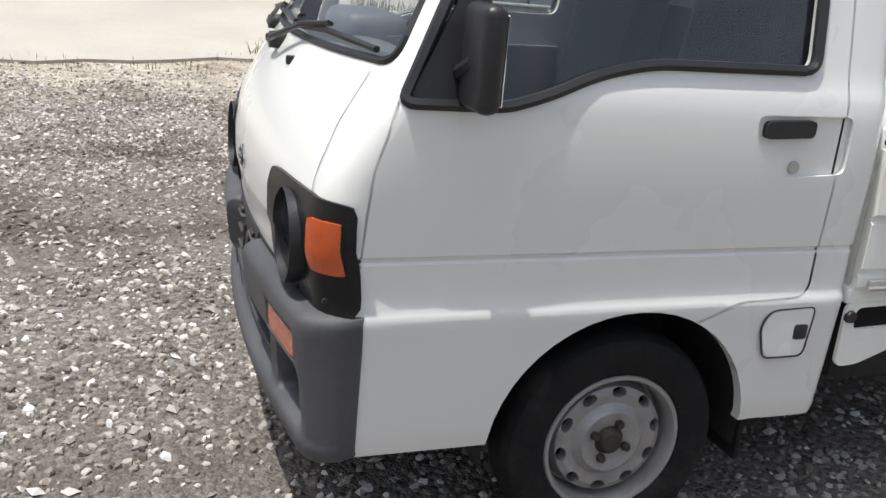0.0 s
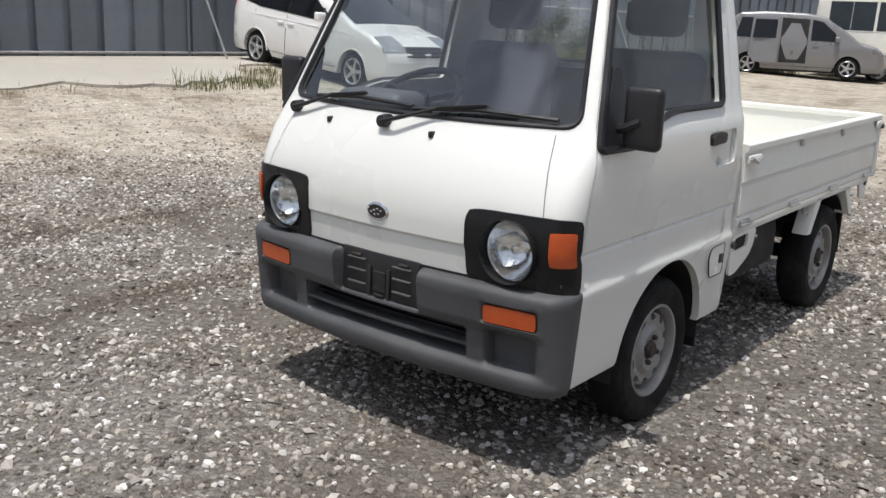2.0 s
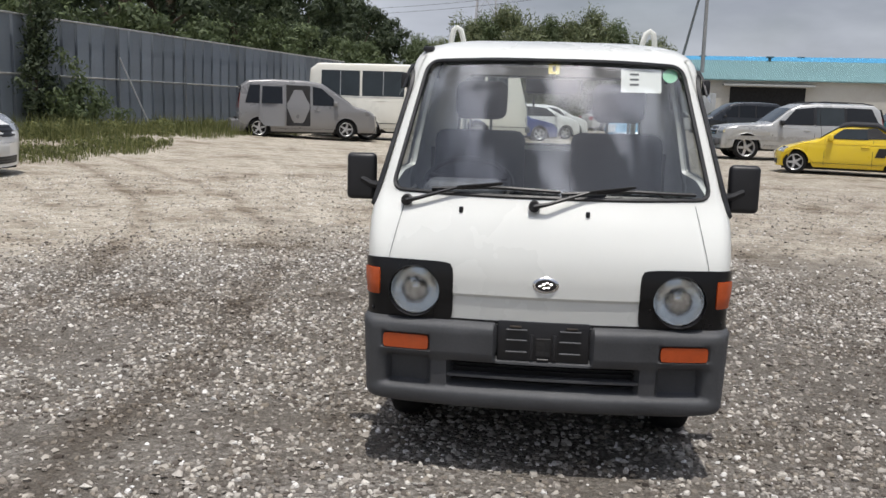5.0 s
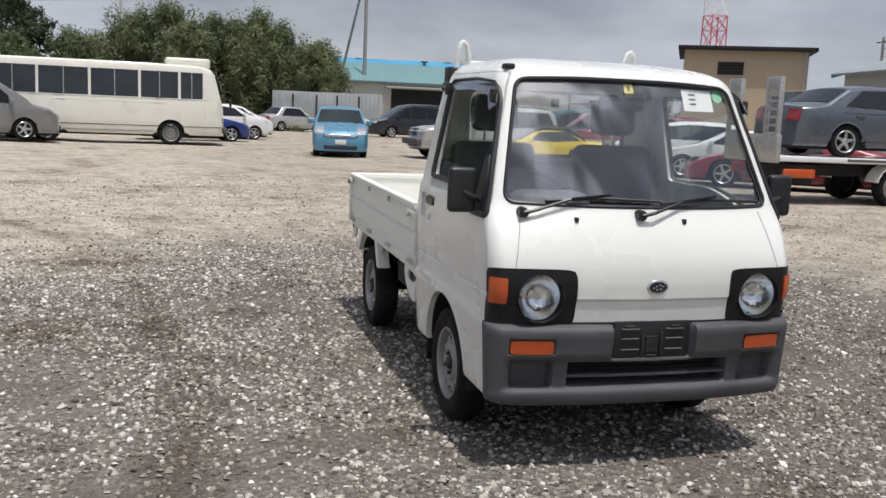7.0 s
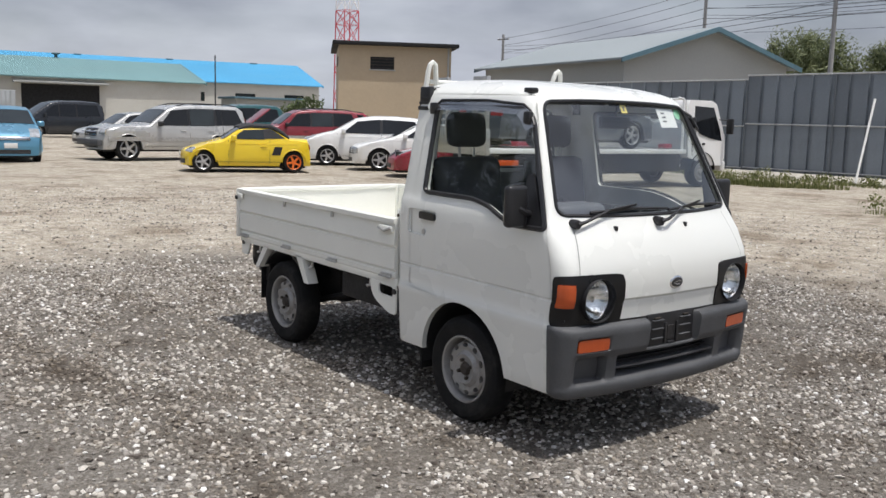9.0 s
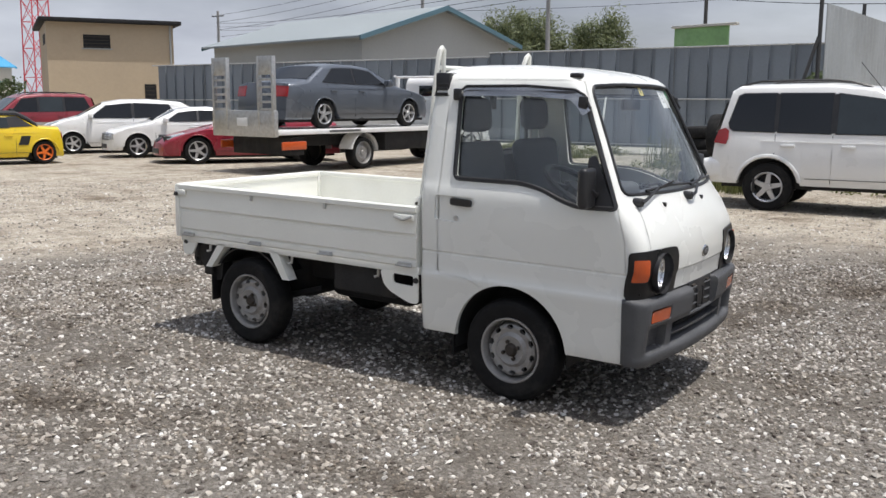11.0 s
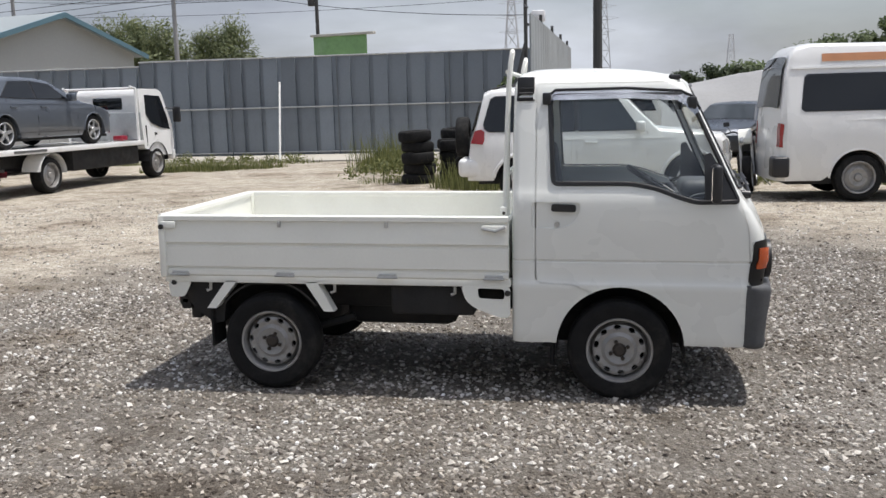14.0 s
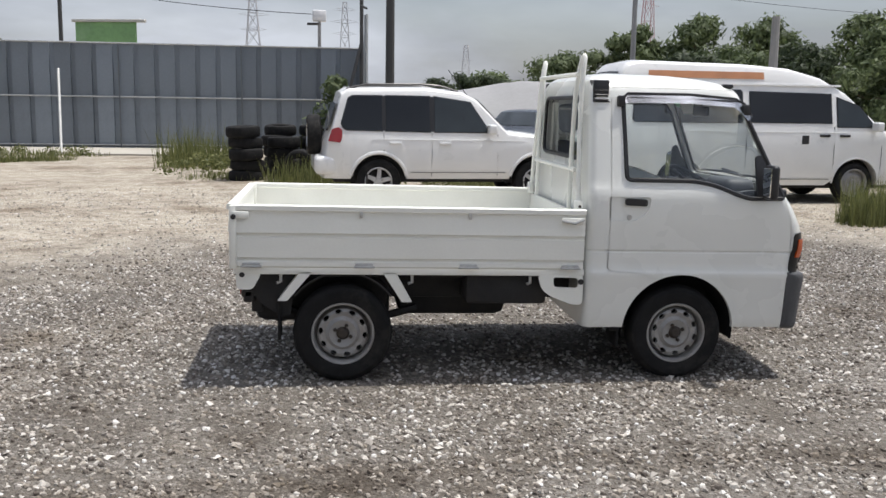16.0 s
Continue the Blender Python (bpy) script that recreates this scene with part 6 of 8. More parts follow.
def hatch(paint, L=3.72, W=1.66, H=1.52, **over):
    k = L / 3.72
    d = dict(L=L, W=W, H=H, wb=2.43 * k, fo=0.72 * k, r=0.295, paint=paint, belt=0.95, roof_w=0.76, sill=0.2,
             top=[(0, 0.42), (0.03 * k, 0.66), (0.18 * k, 0.80), (0.62 * k, 0.95), (0.86 * k, 1.02), (1.45 * k, H - 0.09), (1.85 * k, H - 0.01), (2.5 * k, H), (3.2 * k, H - 0.07), (3.5 * k, H - 0.25), (3.66 * k, 0.95), (3.72 * k, 0.5)],
             ws=(0.88 * k, 1.42 * k), rw=(3.25 * k, 3.52 * k), win=[[(1.12 * k, 1.0), (1.5 * k, H - 0.17), (2.05 * k, H - 0.1), (2.05 * k, 1.0)], [(2.12 * k, 1.0), (2.12 * k, H - 0.1), (2.9 * k, H - 0.14), (3.1 * k, 1.05)]],
             seams=(0.98 * k, 2.08 * k, 3.0 * k), handles=(1.92 * k, 2.8 * k), mirror=(1.15 * k, 1.0), head=(0.12 * k, 0.50 * k, 0.70, 0.88, 0.30), grille=(0.58, 0.68, 0.42), tail=(0.8, 1.1, 0.2))
    d.update(over)
    return d


navy = saloon("navy")
vehicle("saloon_car", by_wheel((33.4, -0.1), -80, "right", navy), -80, navy, "blue saloon parked behind the minibus", "car")
w1 = hatch("white", 4.3, 1.72, 1.48)
vehicle("hatchback", by_wheel((36.8, -1.25), -72, "right", w1), -72, w1, "white hatchback parked in a row", "car")
vehicle("hatchback", by_wheel((40.4, -1.8), -72, "right", w1), -72, w1, "white hatchback parked in a row", "car")
w3 = saloon("silver", 4.6, 1.72, 1.5)
vehicle("estate_car", (55, -4.9), -60, w3, "distant silver estate car by a metal fence", "car")
w4 = saloon("white", 4.4)
vehicle("saloon_car", (57, -8.8), -60, w4, "distant white saloon by a metal fence", "car")
micra = hatch("blue", grille=(0.60, 0.68, 0.50), head=(0.10, 0.46, 0.68, 0.90, 0.26), bar="chrome")
vehicle("hatchback", (25.3, -3.02), 172, micra, "light blue metallic hatchback seen head-on", "car")
DARK = dict(VAN2)
DARK.update(paint="black", win=[[(1.55, 1.12), (1.62, 1.36), (1.98, 1.66), (2.28, 1.72), (2.28, 1.12)], [(2.36, 1.12), (2.36, 1.74), (3.2, 1.76), (3.2, 1.12)], [(3.28, 1.12), (3.28, 1.74), (4.35, 1.72), (4.50, 1.16)]])
vehicle("minivan", by_wheel((47.5, -9.7), 95, "left", DARK), 95, DARK, "black minivan parked before the warehouse door", "minivan")
JEEP = dict(L=4.6, W=1.84, H=1.76, wb=2.69, fo=0.82, r=0.37, paint="silver", belt=1.08, roof_w=0.80, sill=0.34, arch=1.16,
            top=[(0, 0.62), (0.03, 0.88), (0.12, 0.98), (0.6, 1.06), (1.45, 1.12), (2.0, 1.60), (2.25, 1.71), (2.8, 1.76), (4.2, 1.74), (4.42, 1.60), (4.56, 1.05), (4.6, 0.6)],
            ws=(1.5, 1.98), rw=(4.40, 4.52), win=[[(1.75, 1.12), (2.12, 1.56), (2.58, 1.62), (2.58, 1.12)], [(3.48, 1.14), (3.48, 1.63), (4.12, 1.62), (4.34, 1.16)]], win_clear=[[(2.66, 1.12), (2.66, 1.63), (3.40, 1.63), (3.40, 1.13)]],
            seams=(1.5, 2.62, 3.44), handles=(2.42, 3.28), mirror=(1.72, 1.1), dark_mirror=True, head=(0.02, 0.22, 0.78, 0.95, 0.24), grille=(0.72, 0.96, 0.48), bar="chrome", tail=(0.9, 1.3, 0.16), rails=(2.3, 4.2), bumper="bumper",
            strips=[([(0.25, 0.62), (0.25, 0.74), (4.5, 0.74), (4.5, 0.62)], "steel")])
def stretched(spec, kx, kz):
    """The same vehicle with its profile scaled along and up."""
    d = dict(spec)
    sc = lambda poly: [(u * kx, v * kz) for u, v in poly]
    for k in ("L", "wb", "fo"):
        d[k] = spec[k] * kx
    for k in ("H", "belt"):
        d[k] = spec[k] * kz
    d["top"] = sc(spec["top"])
    for k in ("win", "win_clear"):
        d[k] = [sc(q) for q in spec.get(k, ())]
    d["strips"] = [(sc(q), m) for q, m in spec.get("strips", ())]
    for k in ("ws", "rw", "seams", "handles", "rails"):
        if k in spec:
            d[k] = tuple(u * kx for u in spec[k])
    if "mirror" in spec:
        d["mirror"] = (spec["mirror"][0] * kx, spec["mirror"][1] * kz)
    return d


JEEP = stretched(JEEP, 1.07, 0.97)
vehicle("off_roader", by_wheel((23.95, -6.13), 92, "left", JEEP), 92, JEEP, "silver off-roader with yellowed rear window glass", "car")
w5 = saloon("silver", 4.3)
vehicle("saloon_car", by_wheel((33.4, -8.5), 92, "left", w5), 92, w5, "pale silver saloon parked in a row", "car")
BEAT = dict(L=3.3, W=1.40, H=1.17, wb=2.28, fo=0.50, r=0.27, paint="yellow", belt=0.80, roof_w=0.80, sill=0.17, wheel="mixed",
            top=[(0, 0.38), (0.02, 0.50), (0.12, 0.58), (0.75, 0.76), (0.98, 0.82), (1.44, 1.12), (1.62, 1.16), (2.2, 1.15), (2.60, 0.90), (2.72, 0.86), (3.2, 0.84), (3.27, 0.7), (3.3, 0.4)],
            ws=(1.0, 1.42), win_clear=[[(1.22, 0.86), (1.52, 1.06), (2.0, 1.08), (2.02, 0.86)]], seams=(1.12, 2.15), handles=(2.0,), mirror=(1.25, 0.82), head=(0.06, 0.26, 0.50, 0.60, 0.28), tail=(0.6, 0.72, 0.3),
            strips=[([(2.2, 0.45), (2.28, 0.66), (2.48, 0.66), (2.42, 0.45)], "black")])
rt, X_, hw_, pane_ = vehicle("roadster", by_wheel((18.5, -6.08), 71.5, "left", BEAT), 71.5, BEAT, "small yellow roadster with one orange rear wheel", "car")
bm = bmesh.new()
rows = []
for s_, zz, ww in ((1.40, 1.14, 0.565), (1.50, 1.195, 0.58), (1.66, 1.225, 0.585), (2.22, 1.215, 0.59), (2.48, 1.075, 0.61), (2.66, 0.93, 0.63)):
    rows.append([bm.verts.new((X_(s_), ww * k, zz + 0.02 - (0.05 if abs(k) == 1 else 0.0))) for k in (-1, -0.8, -0.4, 0, 0.4, 0.8, 1)])
for a, b in zip(rows, rows[1:]):
    for k in range(6):
        bm.faces.new((a[k], a[k + 1], b[k + 1], b[k]))
g_ = bmesh.ops.extrude_face_region(bm, geom=bm.faces[:])
for v in [q for q in g_["geom"] if isinstance(q, bmesh.types.BMVert)]:
    v.co.z -= 0.05
bmesh.ops.recalc_face_normals(bm, faces=bm.faces)
part("soft_top", bm, M["soft_top"], rt, "black canvas soft top")
pane_("roof_side", [(2.02, 0.86), (2.0, 1.1), (2.2, 1.12), (2.56, 0.88)], M["soft_top"], 1, 0.01, rt)
pane_("roof_side", [(2.02, 0.86), (2.0, 1.1), (2.2, 1.12), (2.56, 0.88)], M["soft_top"], -1, 0.01, rt)
part("aerial", tubed([(X_(1.05), 0.55, 0.8), (X_(0.95), 0.58, 1.5)], 0.006, 5), M["black"], rt)
TEAL = dict(DARK)
TEAL.update(paint="teal")
vehicle("minivan", (38.5, -16.6), 88, TEAL, "dark teal van in the back row", "van")
SUV2 = dict(JEEP)
SUV2.update(paint="maroon", wheel="alloy")
rt, X_, hw_, pane_ = vehicle("off_roader", (28.6, -14.2), 75, SUV2, "dark red off-roader with its bonnet raised", "car")
hood = boxed(-1.05, 0.0, -0.72, 0.72, -0.02, 0.02, 0.012)
bmesh.ops.rotate(hood, cent=(0, 0, 0), matrix=Matrix.Rotation(radians(38), 3, "Y") , verts=hood.verts)
bmesh.ops.translate(hood, vec=(X_(0.55), 0, 1.05), verts=hood.verts)
RED2 = dict(JEEP)
RED2.update(paint="red")
vehicle("off_roader", (38.5, -21.2), 75, RED2, "red off-roader in the back row", "car")
bmesh.ops.translate(hood, vec=(0.1, 0, 0.0), verts=hood.verts)
part("raised_bonnet", hood, PAINT["maroon"], rt, "raised bonnet")
wag = hatch("white", 4.5, 1.72, 1.50, wb=2.6, fo=0.9)
vehicle("estate_car", by_wheel((20.7, -11.0), 58, "left", wag), 58, wag, "white estate car parked beside two coupes", "car")
cou = saloon("white", 4.2, 1.62, 1.30, wb=2.45, grille=(0.46, 0.62, 0.62), head=(0.02, 0.12, 0.48, 0.62, 0.40))
vehicle("coupe", by_wheel((17.9, -11.0), 58, "left", cou), 58, cou, "old white coupe with round headlamps", "car")
redc = saloon("red", 4.5, 1.8, 1.24, belt=0.86, wb=2.55, fo=0.95, r=0.32,
              top=[(0, 0.35), (0.03, 0.48), (0.2, 0.60), (1.3, 0.86), (1.5, 0.90), (2.2, 1.19), (2.6, 1.24), (3.1, 1.20), (4.0, 0.98), (4.4, 0.94), (4.47, 0.7), (4.5, 0.4)], ws=(1.52, 2.18), rw=(3.15, 3.95), win=[[(1.85, 0.90), (2.25, 1.12), (2.9, 1.15), (3.05, 0.92)]])
vehicle("coupe", by_wheel((14.75, -10.25), 56, "left", redc), 56, redc, "low dark red sports coupe", "car")

# white off-roader and the high-roofed van beyond the truck
PAJ = dict(L=3.98, W=1.68, H=1.72, wb=2.45, fo=0.68, r=0.345, paint="white", belt=1.02, roof_w=0.80, sill=0.38, arch=1.27, wheel="offroad", lip=0.030, tail_bend=0.06,
           top=[(0, 0.60), (0.03, 0.85), (0.12, 0.95), (0.7, 1.03), (1.15, 1.08), (1.62, 1.55), (1.85, 1.66), (2.4, 1.71), (3.58, 1.69), (3.70, 1.62), (3.84, 1.15), (3.92, 0.95), (3.98, 0.55)],
           ws=(1.2, 1.62), rw=(3.75, 3.88), win=[[(2.36, 1.07), (2.36, 1.58), (3.02, 1.58), (3.02, 1.08)], [(3.08, 1.08), (3.08, 1.58), (3.50, 1.575), (3.57, 1.54), (3.68, 1.20), (3.66, 1.13), (3.60, 1.09)]], win_clear=[[(1.42, 1.07), (1.74, 1.50), (2.28, 1.58), (2.28, 1.07)]],
           seams=(1.3, 2.32, 3.05), handles=(2.12, 2.88), mirror=(1.42, 1.06), head=(0.03, 0.30, 0.72, 0.90, 0.34), grille=(0.70, 0.86, 0.40), bar="chrome", rails=(1.9, 3.6), bumper=None)
PAJ = stretched(PAJ, 1.02, 1.035)
rt, X_, hw_, pane_ = vehicle("off_roader", by_wheel((-1.29, -8.8), -176.5, "right", PAJ), -176.5, PAJ, "white off-roader with roof rails parked beside tyres", "car")
for s_ in (1, -1):
    pane_("tail_lamp", [(3.78, 0.93), (3.75, 1.00), (3.75, 1.12), (3.80, 1.16), (3.90, 1.13), (3.96, 0.95)], M["red_lens"], s_, 0.016, rt, "red wrap-round tail lamp")
    pane_("mudflap", [(3.36, 0.26), (3.36, 0.46), (3.39, 0.46), (3.39, 0.26)], M["black"], s_, 0.01, rt)
part("rear_bumper", boxed(X_(4.16), X_(3.62), -0.80, 0.80, 0.44, 0.72, 0.07, 3), PAINT["white"], rt)
part("aerial", tubed([(X_(1.5), -0.62, 1.3), (X_(2.1), -0.64, 2.05)], 0.005, 5), M["black"], rt)
sw_ = new("spare_wheel")
sw_.parent = rt
sw_.location, sw_.rotation_euler = (X_(4.14), 0.12, 1.02), (0, 0, math.pi / 2)
for nm, me in wheel_parts("offroad"):
    share(nm, me, sw_, Matrix())
HIA = dict(L=5.36, W=1.80, H=2.26, wb=3.09, fo=1.10, r=0.34, paint="white", belt=1.25, roof_w=0.74, sill=0.30, arch=1.22, wheel="steel", tip=0.13, tail_bend=0.05, rw=(5.186, 5.318),
           top=[(0, 0.55), (0.03, 0.90), (0.20, 1.10), (0.62, 1.22), (1.30, 1.82), (1.75, 2.06), (2.3, 2.20), (3.0, 2.25), (4.85, 2.28), (5.08, 2.23), (5.17, 2.13), (5.25, 1.92), (5.33, 1.25), (5.36, 0.5)],
           ws=(0.66, 1.3), win=[[(1.58, 1.33), (1.58, 1.79), (3.00, 1.81), (3.00, 1.33)], [(3.14, 1.36), (3.14, 1.79), (3.18, 1.83), (4.90, 1.83), (4.95, 1.79), (5.0, 1.36), (4.95, 1.32), (3.18, 1.32)]], open_pillars=True, win_clear=[[(0.78, 1.27), (1.08, 1.60), (1.46, 1.74), (1.46, 1.27)]],
           seams=(0.66, 1.52, 3.07), handles=(1.34, 1.70), dark_handles=True, mirror=(0.82, 1.22), head=(0.02, 0.22, 0.75, 0.98, 0.3), tail=(0.80, 1.14, 0.13), grille=(0.62, 0.74, 0.5), bumper=None)
rt, X_, hw_, pane_ = vehicle("high_roof_van", by_wheel((-6.75, -8.98), -178, "right", HIA), -178, HIA, "white high-roofed van with a faded orange roof panel", "van")
pane_("roof_panel", [(2.75, 2.02), (2.75, 2.13), (4.72, 2.13), (4.72, 2.02)], M["brown_stripe"], -1, 0.012, rt, "faded orange panel")
pane_("gutter", [(1.4, 1.92), (1.4, 1.95), (5.15, 1.95), (5.15, 1.92)], PAINT["white"], -1, 0.02, rt)
pane_("fuel_flap", [(1.98, 0.98), (1.98, 1.12), (2.10, 1.12), (2.10, 0.98)], M["black"], -1, 0.004, rt)
part("bumper_corner", boxed(X_(5.41), X_(5.17), -0.93, -0.62, 0.36, 0.66, 0.04, 3), M["black"], rt, "black rear bumper corner")
vehicle("saloon_car", (-3.75, -21.6), 66, saloon("black", 4.6, 1.74, 1.41), "black saloon standing beyond the silver off-roader", "car")


def motorcycle(at, heading):
    """A dark motorcycle on its stand, with a cream fairing."""
    root = thing("motorcycle", Matrix.Translation((at[0], at[1], ground_z(*at))) @ Matrix.Rotation(radians(heading), 4, "Z") @ Matrix.Rotation(radians(6), 4, "X"), "dark motorcycle with a cream fairing parked beside the van", "motorcycle")
    for x in (0.66, -0.64):
        wh = new("wheel")
        wh.parent = root
        wh.location, wh.scale = (x, 0, 0.30), (0.94, 0.62, 0.94)
        for nm, me in wheel_parts("alloy"):
            share(nm, me, wh, Matrix())
    for y in (0.09, -0.09):
        part("fork", tubed([(0.66, y, 0.30), (0.42, y, 0.92)], 0.022, 8), M["steel"], root)
        part("swing_arm", tubed([(-0.64, y, 0.30), (-0.10, y, 0.40)], 0.022, 8), M["under"], root)
        part("handlebar", tubed([(0.40, y * 0.5, 0.94), (0.36, y * 2.0, 1.0), (0.28, y * 4.0, 0.97)], 0.014, 8), M["black"], root)
        mi = part("mirror", boxed(0.30, 0.33, y * 3.2 - 0.05, y * 3.2 + 0.05, 1.10, 1.17, 0.012), M["black"], root)
        part("stem", tubed([(0.34, y * 2.4, 0.99), (0.315, y * 3.2, 1.11)], 0.006, 6), M["black"], mi)
        part("indicator", boxed(-0.70, -0.66, y * 1.6 - 0.03, y * 1.6 + 0.03, 0.62, 0.66, 0.012), M["amber"], root)
    part("fairing", prism(rounded([(0.58, 0.78), (0.62, 0.88), (0.52, 1.02), (0.44, 1.04), (0.42, 0.80)], 0.04, 3), "y", -0.10, 0.10), M["bed"], root, "cream fairing")
    part("headlamp", lathe([(0.0, 0.0), (0.075, 0.0), (0.06, -0.06)], 16, mid=(0.60, -0.02, 0.84)), M["lamp"], root)
    part("tank", prism(rounded([(0.36, 0.66), (0.34, 0.84), (0.16, 0.90), (-0.10, 0.80), (-0.12, 0.66)], 0.05, 3), "y", -0.13, 0.13), M["black"], root)
    part("seat", prism(rounded([(-0.08, 0.70), (-0.10, 0.80), (-0.42, 0.80), (-0.74, 0.86), (-0.76, 0.80), (-0.40, 0.70)], 0.03, 3), "y", -0.12, 0.12), M["rubber"], root)
    part("engine", boxed(-0.16, 0.26, -0.18, 0.18, 0.26, 0.62, 0.05), M["under"], root)
    part("exhaust", tubed([(0.20, -0.14, 0.36), (-0.10, -0.17, 0.24), (-0.75, -0.19, 0.34)], [0.022, 0.03, 0.045], 10), M["steel"], root)
    part("mudguard", lathe([(0.33, -0.06), (0.345, 0.0), (0.33, 0.06)], 16, mid=(-0.64, 0, 0.30), arc=math.pi * 0.8), M["black"], root)
    part("stand", tubed([(-0.10, 0.10, 0.30), (-0.16, 0.30, 0.02)], 0.012, 6), M["steel"], root)


motorcycle((-2.5, -10.9), 78)

# recovery truck carrying a grey saloon
tow_h = -94
tow = thing("recovery_truck", Matrix.Translation((11.46, -13.50, 0.03)) @ Matrix.Rotation(radians(tow_h), 4, "Z") @ Matrix.Scale(0.95, 4), "white flatbed recovery truck with raised loading ramps", "truck")
cabp = [(2.75, 0.55), (3.62, 0.55), (3.70, 0.80), (3.66, 1.30), (3.28, 2.16), (3.05, 2.24), (1.95, 2.24), (1.85, 2.1), (1.85, 0.75), (2.0, 0.75)]
bm = prism(rounded([(1.55 + (x - 1.85) * 0.76, z * 0.98) for x, z in cabp], 0.06, 3), "y", -0.93, 0.93)
for v in bm.verts:
    if v.co.z > 1.3:
        v.co.y *= 1 - 0.10 * (v.co.z - 1.3) / 0.9
part("cab", bm, PAINT["white"], tow, angle=30)
def tow_y(zz):
    return 0.93 * (1 - 0.10 * max(0, zz - 1.3) / 0.9)
for s in (1, -1):
    for nm, poly, mt in (("side_window", [(3.50, 1.20), (3.40, 1.52), (3.12, 2.06), (2.18, 2.09), (2.14, 1.60), (2.40, 1.38), (2.9, 1.26)], "tint"), ("door_handle", [(2.66, 1.08), (2.66, 1.14), (2.54, 1.14), (2.54, 1.08)], "black")):
        bm = bmesh.new()
        poly = [(1.55 + (x - 1.85) * 0.76, zz * 0.98) for x, zz in poly]
        a = [bm.verts.new((x, s * (tow_y(zz) + 0.006), zz)) for x, zz in poly]
        b = [bm.verts.new((x, s * (tow_y(zz) - 0.02), zz)) for x, zz in poly]
        bm.faces.new(a)
        for i in range(len(a)):
            bm.faces.new((a[i], a[(i + 1) % len(a)], b[(i + 1) % len(a)], b[i]))
        bmesh.ops.recalc_face_normals(bm, faces=bm.faces)
        part(nm, bm, M[mt], tow)
    part("door_seam", boxed(1.70, 1.708, min(s * 0.90, s * 0.934), max(s * 0.90, s * 0.934), 0.8, 1.3), M["black"], tow)
    part("mirror", boxed(2.86, 2.94, min(s * 1.0, s * 1.2), max(s * 1.0, s * 1.2), 1.35, 1.75, 0.03), M["black"], tow)
    part("mirror_arm", tubed([(2.70, s * 0.86, 1.72), (2.90, s * 1.08, 1.70)], 0.014, 6), M["black"], tow)
    part("headlamp", boxed(2.86, 2.965, min(s * 0.5, s * 0.9), max(s * 0.5, s * 0.9), 0.72, 0.94, 0.03), M["lamp"], tow)
    part("wheel_arch", lathe([(0.46, s * 0.60), (0.46, s * 0.97)], 18, mid=(2.1, 0, 0.42), arc=math.pi), M["black"], tow)
bm = bmesh.new()
bm.faces.new([bm.verts.new(p) for p in ((2.918, -0.82, 1.32), (2.918, 0.82, 1.32), (2.666, 0.76, 2.05), (2.666, -0.76, 2.05))])
part("windscreen", bm, M["tint_light"], tow)
part("front_bumper", boxed(2.82, 3.0, -0.95, 0.95, 0.40, 0.66, 0.05, 3), PAINT["white"], tow)
for y in (0.36, -0.36):
    part("chassis_rail", boxed(-4.4, 2.7, y - 0.05, y + 0.05, 0.55, 0.78, 0.01), M["under"], tow)
deck = part("deck", boxed(-4.8, 1.40, -1.02, 1.02, 0.84, 0.95, 0.015), PAINT["white"], tow, "white loading deck")
wall_ = part("front_wall", boxed(1.32, 1.38, -1.0, 1.0, 0.953, 1.62, 0.02), M["zinc"], deck, "grey steel bulkhead")
for y in (-0.97, 0.97):
    part("upright", boxed(1.325, 1.375, y - 0.03, y + 0.03, 1.62, 2.18, 0.008), PAINT["white"], wall_)
part("rear_cab_window", boxed(1.538, 1.556, -0.40, 0.40, 1.70, 1.98, 0.01), M["tint"], tow, "dark rear cab window")
for s in (1, -1):
    part("hoop_post", tubed([(1.29, s * 0.95, 0.95), (1.27, s * 0.95, 2.20), (1.12, s * 0.9, 2.23)], 0.035, 8), PAINT["white"], deck)
    part("stripe", boxed(-3.3, -2.3, min(s * 1.019, s * 1.026), max(s * 1.019, s * 1.026), 0.875, 0.925), M["ink"], deck, "row of dark lettering bars")
part("hoop_bar", tubed([(1.27, -0.95, 2.20), (1.27, 0.95, 2.20)], 0.03, 8), PAINT["white"], deck)
part("toolbox", boxed(-1.3, 1.3, -0.9, -0.4, 0.40, 0.84, 0.02), M["under"], tow)
part("toolbox", boxed(-1.3, 1.3, 0.4, 0.9, 0.40, 0.84, 0.02), M["under"], tow)
part("rear_guard", boxed(-4.4, -4.0, -0.95, 0.95, 0.4, 0.78, 0.02), M["under"], tow)
